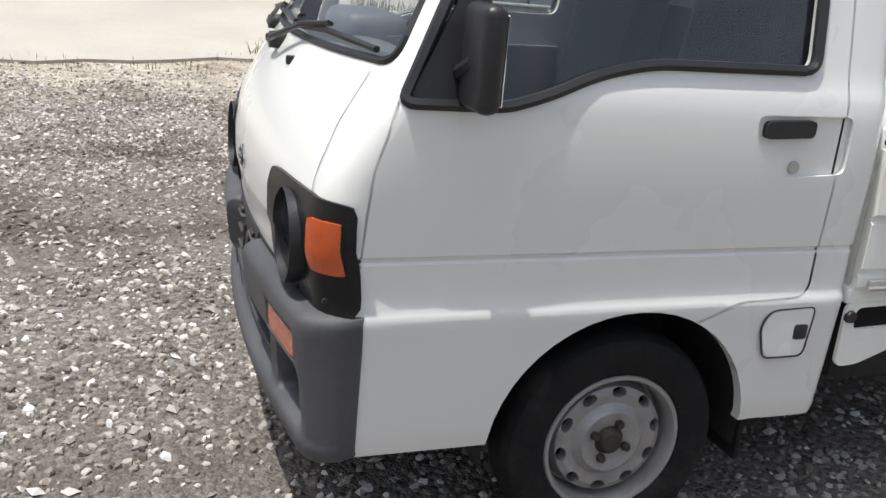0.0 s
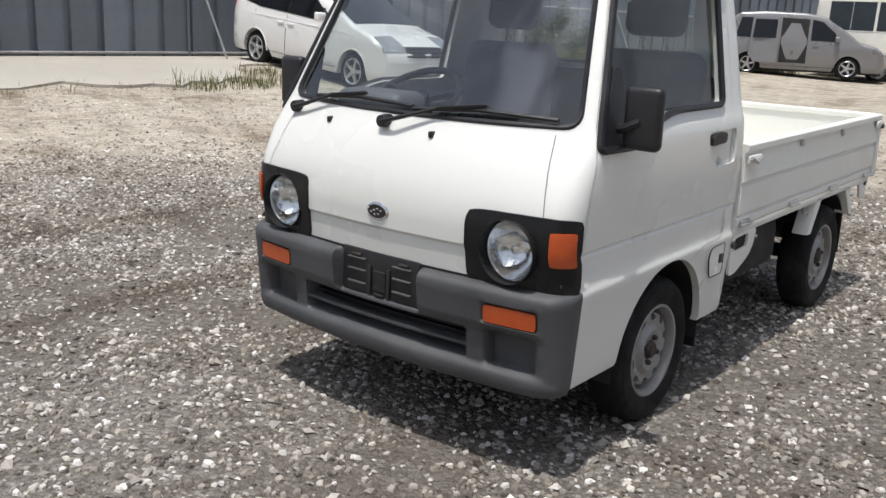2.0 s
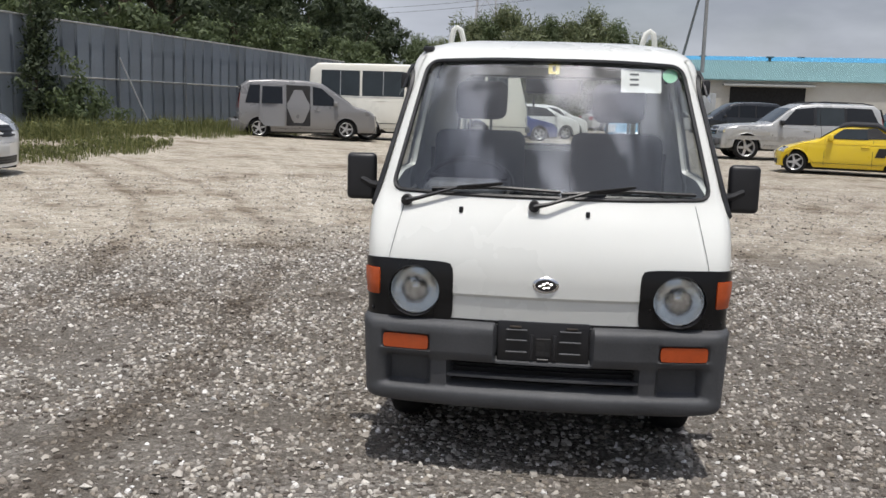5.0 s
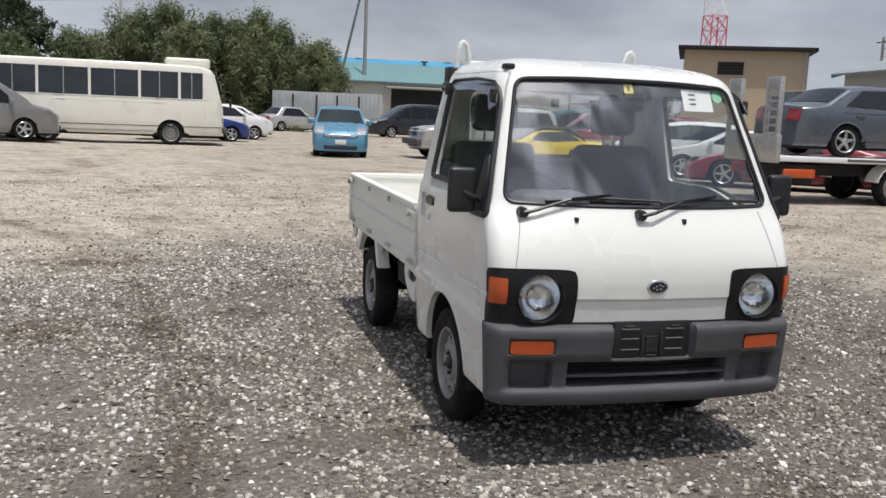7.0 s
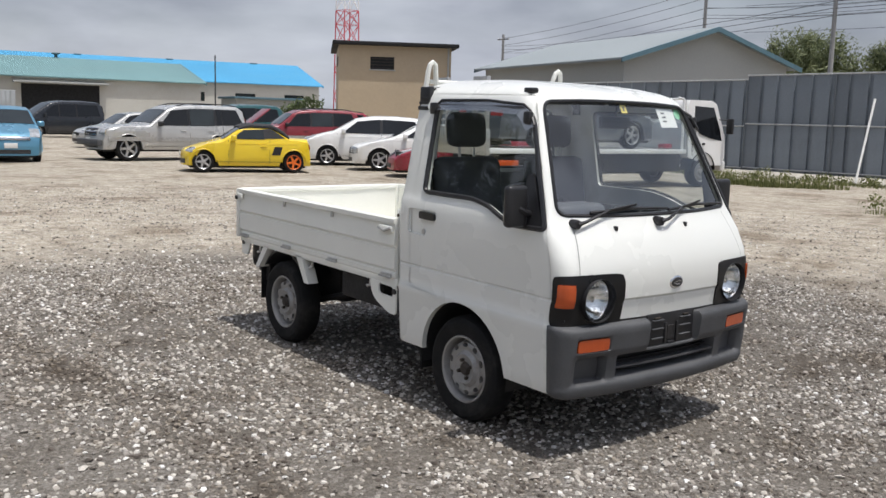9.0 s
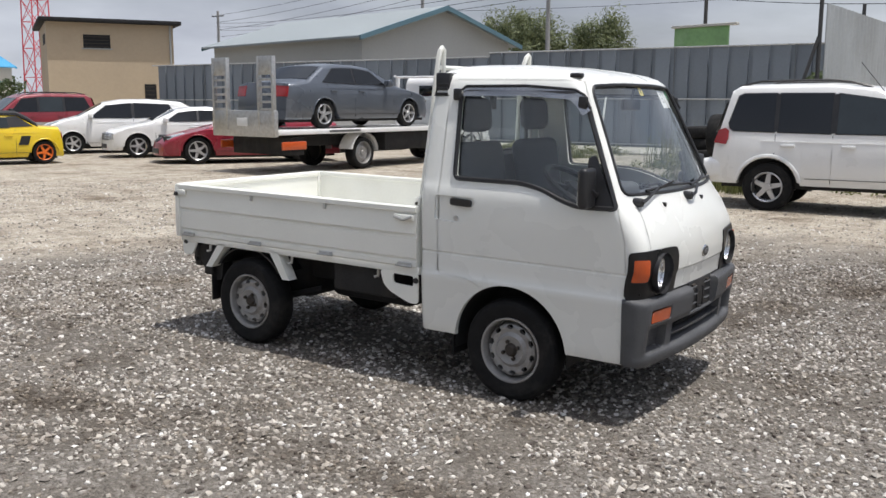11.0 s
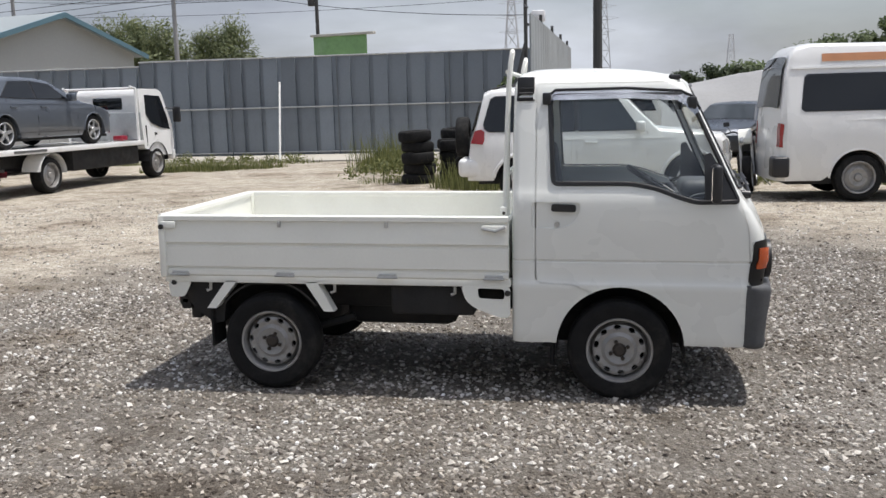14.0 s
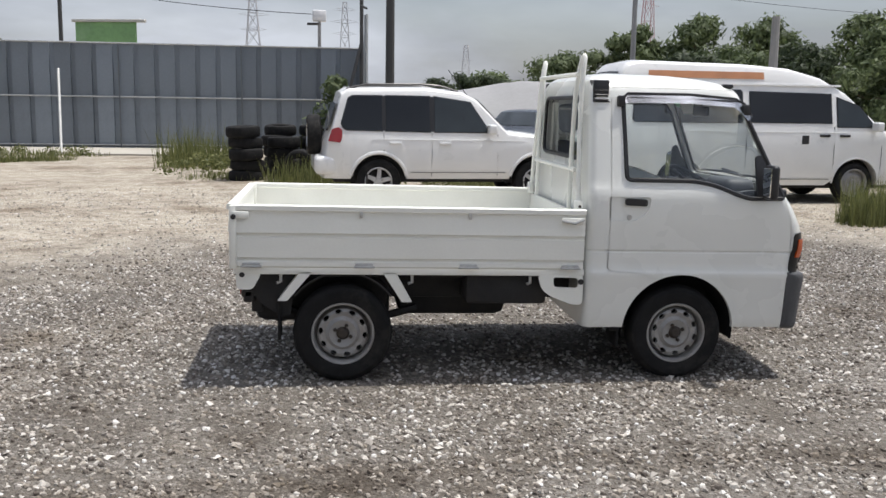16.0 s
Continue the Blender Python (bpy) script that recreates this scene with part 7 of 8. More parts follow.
for s in (1, -1):
    part("mudguard", lathe([(0.44, s * 0.55), (0.44, s * 1.0)], 18, mid=(-2.1, 0, 0.40), arc=math.pi * 0.95), PAINT["white"], tow)
    part("side_marker", boxed(-4.7, -4.0, min(s * 0.98, s * 1.03), max(s * 0.98, s * 1.03), 0.52, 0.70, 0.02), M["amber"], tow, "orange side panel")
    # ramps folded upright at the tail
    ramp = thing("ramp", pose(0, 0, 0), "", "")
    ramp.parent = tow
    for k in ("label", "category"):
        if k in ramp:
            del ramp[k]
    for y in (0.52, 0.96):
        part("stringer", boxed(-4.91, -4.81, s * y - 0.03, s * y + 0.03, 0.95, 2.48, 0.01), M["steel"], ramp)
    for k in range(9):
        zz = 1.05 + 0.155 * k
        part("rung", boxed(-4.89, -4.83, min(s * 0.52, s * 0.96), max(s * 0.52, s * 0.96), zz, zz + 0.05, 0.006), M["steel"], ramp)
    part("plate", boxed(-4.90, -4.84, min(s * 0.50, s * 0.98), max(s * 0.50, s * 0.98), 2.10, 2.48, 0.01), M["steel"], ramp)
part("tail_board", boxed(-4.90, -4.79, -1.02, 1.02, 0.80, 1.36, 0.02), M["steel"], tow, "steel tail board")
part("number_plate", boxed(-4.92, -4.90, -0.17, 0.17, 1.02, 1.2, 0.004), M["plate"], tow)
part("red_can", boxed(0.95, 1.22, -0.7, -0.45, 0.96, 1.08, 0.03), PAINT["red"], tow, "red can on the deck")
for xc, s, kind in ((2.1, 1, 1), (2.1, -1, 1), (-2.1, 1, 1), (-2.1, -1, 1)):
    wh = new("wheel")
    wh.parent = tow
    wh.location = (xc, s * 0.80, 0.375)
    wh.scale = (1.17, 1.3, 1.17)
    wh.rotation_euler = (0, 0, 0 if s > 0 else math.pi)
    for nm, me in wheel_parts("steel"):
        share(nm, me, wh, Matrix())
gs = saloon("gunmetal", 4.75, 1.72, 1.36, wheel="alloy", wb=2.75, fo=0.90)
SVAN = dict(HIA)
SVAN.update(paint="silver", H=2.28)
h_ = radians(tow_h)
vehicle("saloon_car", (11.46 - 1.75 * math.cos(h_), -13.50 - 1.75 * math.sin(h_)), tow_h, gs, "gunmetal grey saloon carried on the recovery truck", "car", z=0.934)

vehicle("high_roof_van", (15.9, -17.1), -94, SVAN, "silver high-roofed van standing behind the recovery truck", "van")

# box lorry far behind
lor = thing("box_lorry", Matrix.Translation((0.75, -29.0, -0.1)) @ Matrix.Rotation(radians(184), 4, "Z"), "white box lorry seen beyond the parked cars", "truck")
part("cargo_box", boxed(-1.6, 1.0, -0.98, 0.98, 0.75, 2.12, 0.03), M["zinc"], lor, "pale grey cargo box")
part("fridge_unit", boxed(1.0, 1.35, -0.8, 0.8, 1.7, 2.12, 0.06), PAINT["white"], lor)
bm = prism(rounded([(1.35, 0.5), (2.85, 0.5), (2.9, 1.2), (2.55, 2.1), (1.5, 2.15), (1.35, 2.0)], 0.06, 3), "y", -0.9, 0.9)
part("cab", bm, PAINT["white"], lor, angle=30)
for s in (1, -1):
    part("side_window", prism([(2.72, 1.25), (2.42, 1.95), (1.75, 1.95), (1.75, 1.25)], "y", min(s * 0.89, s * 0.906), max(s * 0.89, s * 0.906)), M["tint"], lor)
part("chassis", boxed(-1.5, 2.6, -0.5, 0.5, 0.45, 0.8), M["under"], lor)
for xc, s in ((2.1, 1), (2.1, -1), (-0.8, 1), (-0.8, -1)):
    wh = new("wheel")
    wh.parent = lor
    wh.location = (xc, s * 0.8, 0.375)
    wh.scale = (1.17, 1.3, 1.17)
    wh.rotation_euler = (0, 0, 0 if s > 0 else math.pi)
    for nm, me in wheel_parts("steel"):
        share(nm, me, wh, Matrix())

# stacked old tyres
tb = lathe([(0.185, -0.09), (0.20, -0.105), (0.27, -0.11), (0.31, -0.09), (0.325, -0.05), (0.325, 0.05), (0.31, 0.09), (0.27, 0.11), (0.20, 0.105), (0.185, 0.09), (0.185, -0.09)], 36)
bmesh.ops.rotate(tb, cent=(0, 0, 0), matrix=Matrix.Rotation(radians(90), 3, "X"), verts=tb.verts)
first = tagged(part("tyre", tb, M["rubber"], angle=25, loc=(3.55, -12.55, 0.11)), "worn black car tyre stacked beside the fence", "tyre", "stacked tyres")
rng_ = random.Random(4)
for sx, sy, k in ((3.55, -12.55, 5), (2.86, -12.9, 4), (2.2, -13.05, 4), (3.0, -13.7, 5), (2.3, -13.8, 5)):
    for i in range(k):
        if (sx, i) == (3.55, 0):
            continue
        copy_thing(first, pose(sx + rng_.uniform(-0.05, 0.05), sy + rng_.uniform(-0.05, 0.05), 0.11 + 0.212 * i, rng_.uniform(-3, 3), rng_.uniform(-3, 3), rng_.uniform(0, 360)))
for sx, sy, a in ((1.85, -12.75, 20), (2.5, -12.35, -15)):
    copy_thing(first, pose(sx, sy, 0.32, 82, 0, a))


# ---- fences ----
def hoarding_panel(h, pitch=0.62):
    """One folded sheet of the steel hoarding, standing at x = 0..pitch, facing -y."""
    prof = [(0.0, 0.0), (pitch - 0.15, 0.0), (pitch - 0.142, 0.075), (pitch - 0.012, 0.075), (pitch, 0.0)]
    back = [(x, y + 0.012) for x, y in prof]
    bm = bmesh.new()
    lo = [[bm.verts.new((x, y, z)) for x, y in prof + back[::-1]] for z in (0.0, h)]
    n = len(lo[0])
    for k in range(n):
        j = (k + 1) % n
        bm.faces.new((lo[0][k], lo[0][j], lo[1][j], lo[1][k]))
    for i in range(len(prof) - 1):
        for z, flip in ((0, 1), (1, 0)):
            q = [lo[z][i], lo[z][i + 1], lo[z][n - 2 - i], lo[z][n - 1 - i]]
            bm.faces.new(q if flip else q[::-1])
    bmesh.ops.recalc_face_normals(bm, faces=bm.faces)
    me = bpy.data.meshes.new("panel")
    for f in bm.faces:
        f.smooth = False
    bm.to_mesh(me)
    bm.free()
    me.materials.append(M["fence_panel"])
    return me


def random_tone(name, base, amount, rough, metal):
    m = material(name, base, rough, metal=metal, vary=0.14, scale=0.9, fine=16, dirt=tuple(c * 0.55 for c in base), dirt_amount=0.55)
    n, l = m.node_tree.nodes, m.node_tree.links
    b = n["Principled BSDF"]
    src = b.inputs["Base Color"].links[0].from_socket
    oi, mr, mx = n.new("ShaderNodeObjectInfo"), n.new("ShaderNodeMapRange"), n.new("ShaderNodeMix")
    mr.inputs["To Min"].default_value, mr.inputs["To Max"].default_value = 1 - amount, 1 + amount
    mx.data_type, mx.blend_type = "RGBA", "MULTIPLY"
    mx.inputs["Factor"].default_value = 1.0
    l.new(oi.outputs["Random"], mr.inputs["Value"])
    l.new(src, mx.inputs["A"])
    l.new(mr.outputs["Result"], mx.inputs["B"])
    l.new(mx.outputs["Result"], b.inputs["Base Color"])
    return m


M["pale_pole"] = material("pale_galvanised_pole", (0.55, 0.55, 0.53), 0.55, metal=0.2, vary=0.15)
M["fence_post"] = material("grey_fence_post", (0.15, 0.165, 0.18), 0.6, metal=0.2, vary=0.2, scale=3)
M["fence_panel"] = random_tone("fence_panel_steel", (0.185, 0.21, 0.24), 0.17, 0.5, 0.15)


def fence(name, a, b, z0, z1, h, label, pitch=0.62, face=1, braces=()):
    """Hoarding from a to b; its flat side faces the yard."""
    d = Vector((b[0] - a[0], b[1] - a[1]))
    L = d.length
    ang = math.degrees(math.atan2(d.y, d.x))
    root = thing(name, pose(a[0], a[1], z0, 0, -math.degrees(math.atan2(z1 - z0, L)), ang), label, "fence", kind="structure")
    me = hoarding_panel(h, pitch)
    n = int(L / pitch)
    for i in range(n):
        o = share("panel", me, root, Matrix.Translation((i * pitch, 0, 0.03)) if face > 0 else Matrix.Translation(((i + 1) * pitch, 0, 0.03)) @ Matrix.Rotation(math.pi, 4, "Z"))
    s = -face
    for z in (0.12, h * 0.5, h + 0.02):
        part("rail", tubed([(0, s * 0.035, z), (L, s * 0.035, z)], 0.026, 6), M["steel"], root)
    k = int(L / 3.7)
    for i in range(k + 1):
        x = min(L, 3.7 * i)
        part("post", tubed([(x, s * 0.05, -0.1), (x, s * 0.05, h)], 0.024, 6), M["fence_post"], root)
        if i in braces:
            part("brace", tubed([(x, s * 0.06, h * 0.72), (x + 0.25, s * 0.95, 0.0)], 0.022, 6), M["steel"], root)
    return root


fence("fence_north", (-14, 14.1), (19, 13.1), 0.42, 0.40, 2.92, "tall grey folded steel hoarding on a concrete apron", face=1, braces=(6, 9))
fence("fence_north_end", (19, 13.1), (40.5, 9.4), 0.40, 0.32, 2.93, "tall grey steel hoarding running behind parked cars", face=1, braces=(1,))
fence("fence_south", (1.0, -24.4), (15.265, -24.3), 0.02, 0.02, 3.20, "tall grey folded steel hoarding with pipe rails", face=-1)
fence("fence_south_end", (15.265, -24.3), (33.6, -24.2), 0.0, 0.0, 3.08, "grey folded steel hoarding behind the recovery truck", face=-1)

tagged(part("brace_pole", tubed([(9.08, -20.27, 0.10), (9.43, -21.60, 2.35)], 0.035, 8), M["pale_pole"]), "pale leaning steel pole before the hoarding", "pole")

# corrugated return of the fence
cor = thing("fence_return", pose(1.27, -12.0, 0, 0, 0, -1.9), "pale corrugated zinc fence panel on pipe posts", "fence", kind="structure")
bm = bmesh.new()
cols = []
for k in range(241):
    y = -12.2 * k / 240
    x = 0.035 * math.sin(y * 2 * math.pi / 0.28)
    cols.append([bm.verts.new((x, y, z)) for z in (0.3, 3.15 + 0.02 * k / 240)] + [bm.verts.new((x + 0.01, y, z)) for z in (3.15 + 0.02 * k / 240, 0.3)])
for a, b in zip(cols, cols[1:]):
    for i in range(4):
        j = (i + 1) % 4
        bm.faces.new((a[i], a[j], b[j], b[i]))
bmesh.ops.recalc_face_normals(bm, faces=bm.faces)
part("sheet", bm, M["zinc"], cor, "corrugated zinc sheet", angle=60)
for y in (0.02, -3.1, -6.2, -9.2, -12.1):
    part("post", tubed([(0.09, y, 0), (0.09, y, 3.4)], 0.035, 8), M["pole"], cor)
part("brace", tubed([(0.1, 0.05, 2.6), (0.75, 0.4, 0.0)], 0.03, 8), M["pole"], cor)
part("brace", tubed([(0.1, 0.0, 3.3), (0.0, 0.55, 3.2)], 0.02, 6), M["pole"], cor)

# ---- concrete aprons ----
M["concrete"] = material("pale_concrete", (0.405, 0.38, 0.33), 0.9, vary=0.12, scale=0.8, fine=25, dirt=(0.31, 0.28, 0.235), dirt_amount=0.5, bump=0.2)


def slab(name, outline, label, lift=0.02, step=0.5):
    """A thin poured slab that follows the ground, with an uneven edge."""
    bm = prism(outline, "z", 0, 0.001)
    xs_ = [p[0] for p in outline]
    ys_ = [p[1] for p in outline]
    v, f = [], []
    bmesh.ops.delete(bm, geom=bm.verts[:], context="VERTS")
    a = [bm.verts.new((x, y, 0)) for x, y in outline]
    bm.faces.new(a)
    for ax, lo, hi in ((0, min(xs_), max(xs_)), (1, min(ys_), max(ys_))):
        k = lo + step
        while k < hi:
            no = (1, 0, 0) if ax == 0 else (0, 1, 0)
            co_ = (k, 0, 0) if ax == 0 else (0, k, 0)
            bmesh.ops.bisect_plane(bm, geom=bm.verts[:] + bm.edges[:] + bm.faces[:], plane_co=co_, plane_no=no)
            k += step
    for v_ in bm.verts:
        v_.co.z = ground_z(v_.co.x, v_.co.y) + lift + 0.012
    g = bmesh.ops.extrude_face_region(bm, geom=bm.faces[:])
    for q in g["geom"]:
        if isinstance(q, bmesh.types.BMVert):
            q.co.z -= 0.12
    bmesh.ops.recalc_face_normals(bm, faces=bm.faces)
    return tagged(part(name, bm, M["concrete"]), label, "pavement", kind="structure")


rn = random.Random(8)
APRON = [(-13, 5.2), (-4, 6.0), (-2, 6.55), (0, 7.15), (0.7, 7.35), (1.3, 9.2), (3.8, 10.1), (5, 9.75), (7, 10.2), (8, 11.5), (13, 11.9), (18.5, 12.2)]
edge = [(x, lerp(x, APRON) + rn.uniform(-0.2, 0.2)) for x in np.arange(-13, 18.6, 0.4)]
slab("pavement_north", edge + [(18.5, 12.95), (-13, 13.9)], "pale worn concrete apron in front of the hoarding")
edge = [(x, -20.6 + rn.uniform(-0.25, 0.25)) for x in np.arange(4.5, 30, 0.6)]
slab("pavement_south", [(4.5, -24.2)] + [(30, -24.1)] + edge[::-1], "pale concrete apron along the far hoarding")

# ---- buildings ----
M["roof_white"] = material("white_corrugated_roof", (0.235, 0.265, 0.28), 0.6, vary=0.08, scale=0.3, fine=8)
M["roof_blue"] = material("bright_blue_roof", (0.06, 0.29, 0.50), 0.6, vary=0.08, scale=0.2, fine=5)
M["roof_green"] = material("faded_green_roof", (0.14, 0.25, 0.26), 0.7, vary=0.12, scale=0.2, fine=5)
M["trim_blue"] = material("blue_grey_fascia", (0.085, 0.16, 0.20), 0.6, vary=0.1)
M["wall_grey"] = material("grey_sheet_wall", (0.36, 0.37, 0.36), 0.8, vary=0.08, scale=0.4, fine=9)
M["wall_pale"] = material("pale_sheet_wall", (0.52, 0.51, 0.47), 0.8, vary=0.1, scale=0.3, fine=7, dirt=(0.32, 0.28, 0.22), dirt_amount=0.4)
M["wall_beige"] = material("beige_plaster_wall", (0.46, 0.37, 0.26), 0.85, vary=0.08, scale=0.3, fine=7, dirt=(0.30, 0.24, 0.17), dirt_amount=0.3)
M["dark_open"] = material("dark_opening", (0.012, 0.012, 0.013), 0.9)


def gabled(name, m, L, W, eave, ridge, wall, roof, label, over=0.5, fascia="trim_blue", corrug=0.0):
    """A gabled shed: its ridge runs along x from 0 to L, its gables span y = -W/2..W/2."""
    root = thing(name, m, label, "building")
    bm = prism([(-W / 2, 0), (W / 2, 0), (W / 2, eave), (0, ridge - 0.12), (-W / 2, eave)], "x", 0, L)
    part("wall", bm, M[wall], root)
    sl = (ridge - eave) / (W / 2)
    for s in (1, -1):
        bm = bmesh.new()
        n = int((L + 2 * over) / 0.19) if corrug else 1
        cols = []
        for k in range(2 * n + 1):
            x = -over + (L + 2 * over) * k / (2 * n)
            dz = corrug * (k % 2)
            y1 = s * (W / 2 + over)
            cols.append([bm.verts.new((x, 0, ridge + dz)), bm.verts.new((x, y1, ridge - sl * (W / 2 + over) + dz)), bm.verts.new((x, y1, ridge - sl * (W / 2 + over) - 0.08)), bm.verts.new((x, 0, ridge - 0.1))])
        for a, b in zip(cols, cols[1:]):
            for i in range(4):
                j = (i + 1) % 4
                bm.faces.new((a[i], a[j], b[j], b[i]))
        bm.faces.new(cols[0][::-1])
        bm.faces.new(cols[-1])
        bmesh.ops.recalc_face_normals(bm, faces=bm.faces)
        part("roof", bm, M[roof], root, angle=20)
        for x in (-over, L + over):
            bm = prism([(0, ridge + 0.03), (s * (W / 2 + over), ridge - sl * (W / 2 + over) + 0.03), (s * (W / 2 + over), ridge - sl * (W / 2 + over) - 0.19), (0, ridge - 0.2)], "x", x - 0.05, x + 0.05)
            part("bargeboard", bm, M[fascia], root)
    return root


# grey-walled shed behind the far hoarding: its gable faces the yard
gabled("workshop", pose(24.25, -34.35, 0, 0, 0, -12.8), 13.55, 9.96, 4.62, 6.15, "wall_grey", "roof_white", "grey workshop with pale corrugated roof and blue fascia", 0.5, corrug=0.045)
g1 = gabled("warehouse", pose(84, -4.6, 0, 0, 0, -95), 26.6, 14, 4.2, 6.0, "wall_pale", "roof_green", "long pale warehouse with a faded green roof", 0.4, "roof_green", 0.03)
# solid wall: a dark sheet takes the place of the shaded interior
part("door_opening", boxed(12.0, 18.0, -7.03, -6.9, 0, 3.5), M["dark_open"], g1, "dark sheet for the shade inside a wide doorway")
part("canopy", boxed(11.4, 18.6, -7.7, -6.95, 3.55, 3.72, 0.02), M["wall_grey"], g1)
for x in (4, 16):
    v_ = part("roof_vent", tubed([(x, 0, 5.9), (x, 0, 6.3)], 0.14, 8), M["trim_blue"], g1)
    part("cowl", boxed(x - 0.32, x + 0.32, -0.3, 0.3, 6.28, 6.42, 0.05), M["trim_blue"], v_)
for x0_ in (1.5, 5.5):
    part("window", boxed(x0_, x0_ + 2.4, -7.03, -6.9, 1.6, 2.6), M["tint_light"], g1)
g2 = gabled("warehouse", pose(112, -10.5, 0, 0, 0, -99), 46.4, 18, 5.2, 7.9, "wall_pale", "roof_blue", "long pale warehouse with a bright blue roof", 0.4, "roof_blue", 0.03)
for x in (9, 20, 30.5, 41):
    v_ = part("roof_vent", tubed([(x, 0, 7.3), (x, 0, 7.8)], 0.18, 8), M["trim_blue"], g2)
    part("cowl", boxed(x - 0.42, x + 0.42, -0.4, 0.4, 7.78, 7.96, 0.06), M["trim_blue"], v_)
for x in (30, 36, 42):
    part("window", boxed(x, x + 2.4, -9.04, -8.9, 2.9, 3.9), M["tint_light"], g2)
# beige flat-roofed block
bb = thing("flat_roofed_building", pose(48.43, -28.0, 0, 0, 0, -120.5), "beige two-storey building with a dark flat roof", "building")
part("wall", boxed(0.4, 7.75, 0.5, 9.2, -0.3, 6.15), M["wall_beige"], bb)
part("roof", boxed(0.0, 8.2, 0.0, 9.8, 6.12, 6.36, 0.03), M["dark_open"], bb, "dark overhanging flat roof")
for x0_, x1_, z0_, z1_ in ((2.45, 4.0, 4.62, 5.42), (5.9, 6.6, 1.5, 2.5)):
    w_ = part("window", boxed(x0_, x1_, 0.47, 0.55, z0_, z1_), M["dark_open"], bb, "dark louvred window")
    part("sill", boxed(x0_ - 0.1, x1_ + 0.1, 0.42, 0.52, z0_ - 0.08, z0_, 0.01), M["wall_grey"], w_)
    for k in range(4):
        part("louvre", boxed(x0_, x1_, 0.455, 0.475, z0_ + (z1_ - z0_) * (k + 0.3) / 4, z0_ + (z1_ - z0_) * (k + 0.5) / 4), M["hub"], w_)
w_ = part("side_window", boxed(0.37, 0.45, 2.0, 4.4, 4.9, 5.5), M["dark_open"], bb, "dark louvred window")
part("downpipe", tubed([(7.55, 0.44, 0.0), (7.55, 0.44, 6.1)], 0.06, 6), M["wall_grey"], bb)
# low metal sheds and containers in the distance
con = thing("metal_container", pose(64.5, -4.6, 0, 0, 0, -96), "low rusty corrugated metal container shed", "container")
part("body", boxed(0, 8.0, 0, 2.4, 0.2, 2.7, 0.02), M["zinc"], con)
for k in range(26):
    part("rib", boxed(0.15 + k * 0.3, 0.25 + k * 0.3, -0.03, 0.01, 0.3, 2.65), M["zinc"], con)
for k, x0_ in enumerate((1.4, 3.1, 4.6, 6.2)):
    part("rust_streak", boxed(x0_, x0_ + 0.14, -0.036, -0.028, 0.5 + 0.3 * (k % 2), 2.5), M["hub"], con)
sh = thing("lean_to", pose(76, -34.5, 0, 0, 0, -95), "grey lean-to shed against the warehouse", "shed")
part("wall", boxed(0, 7, 0, 4, 0, 2.9), M["wall_grey"], sh)
part("roof", boxed(-0.3, 7.3, -0.4, 4.2, 2.9, 3.1, 0.02), M["trim_blue"], sh)
hs = thing("house", pose(36, 24, 0, 0, 0, 20), "house with a dark tiled roof behind the hoarding", "house")
part("wall", boxed(0, 8, 0, 6, 0, 3.9), M["wall_pale"], hs)
part("roof", prism([(-0.7, 3.9), (6.7, 3.9), (3.0, 5.6)], "x", -0.8, 8.8), M["dark_open"], hs, "dark tiled gable roof")

# grey heap under sheeting
bm = bmesh.new()
rows = []
for j in range(14):
    row = []
    for i in range(40):
        x, y = -14 + 28 * i / 39, -5 + 10 * j / 13
        h = 2.95 * max(0, 1 - (abs(y) / 5) ** 2) * max(0.0, 1 - (abs(x) / 14) ** 2.5) ** 0.6 * (0.85 + 0.3 * noise.noise(Vector((x * 0.25, y * 0.3, 3))))
        row.append(bm.verts.new((x, y, h - 0.05)))
    rows.append(row)
for a, b in zip(rows, rows[1:]):
    for i in range(39):
        bm.faces.new((a[i], a[i + 1], b[i + 1], b[i]))
M["heap"] = material("pale_grey_sheeting", (0.27, 0.27, 0.272), 0.85, vary=0.12, scale=0.5, fine=6, bump=0.4, bump_scale=2.0)
tagged(part("mound", bm, M["heap"], loc=(-9.5, -42, 0)), "long pale grey mound of crushed stone", "mound")

M["mast_red"] = material("red_mast_paint", (0.55, 0.07, 0.09), 0.6, vary=0.1)
M["mast_white"] = material("white_mast_paint", (0.75, 0.75, 0.76), 0.6, vary=0.1)
M["mast_pinkish"] = material("faded_red_steel", (0.42, 0.27, 0.28), 0.7, vary=0.15)
# grey lightened, with distance haze put into the colour
M["pylon"] = material("grey_pylon_steel", (0.42, 0.43, 0.46), 0.6, vary=0.1)

# ---- poles, wires, masts ----
def pole(name, p, h, r, mat, label, arms=0, lean=(0, 0)):
    root = thing(name, pose(p[0], p[1], ground_z(*p) if abs(p[0]) < 40 else 0), label, "pole")
    part("shaft", tubed([(0, 0, -0.2), (lean[0], lean[1], h)], [r, r * 0.72], 10), M[mat], root)
    for k in range(arms):
        z = h - 0.5 - 0.75 * k
        part("cross_arm", boxed(-0.85, 0.85, -0.05, 0.05, z - 0.05, z + 0.05, 0.01), M["pole"], root)
        for x in (-0.75, -0.3, 0.3, 0.75):
            part("insulator", boxed(x - 0.03, x + 0.03, -0.03, 0.03, z + 0.05, z + 0.18, 0.01), M["plate"], root)
    return root


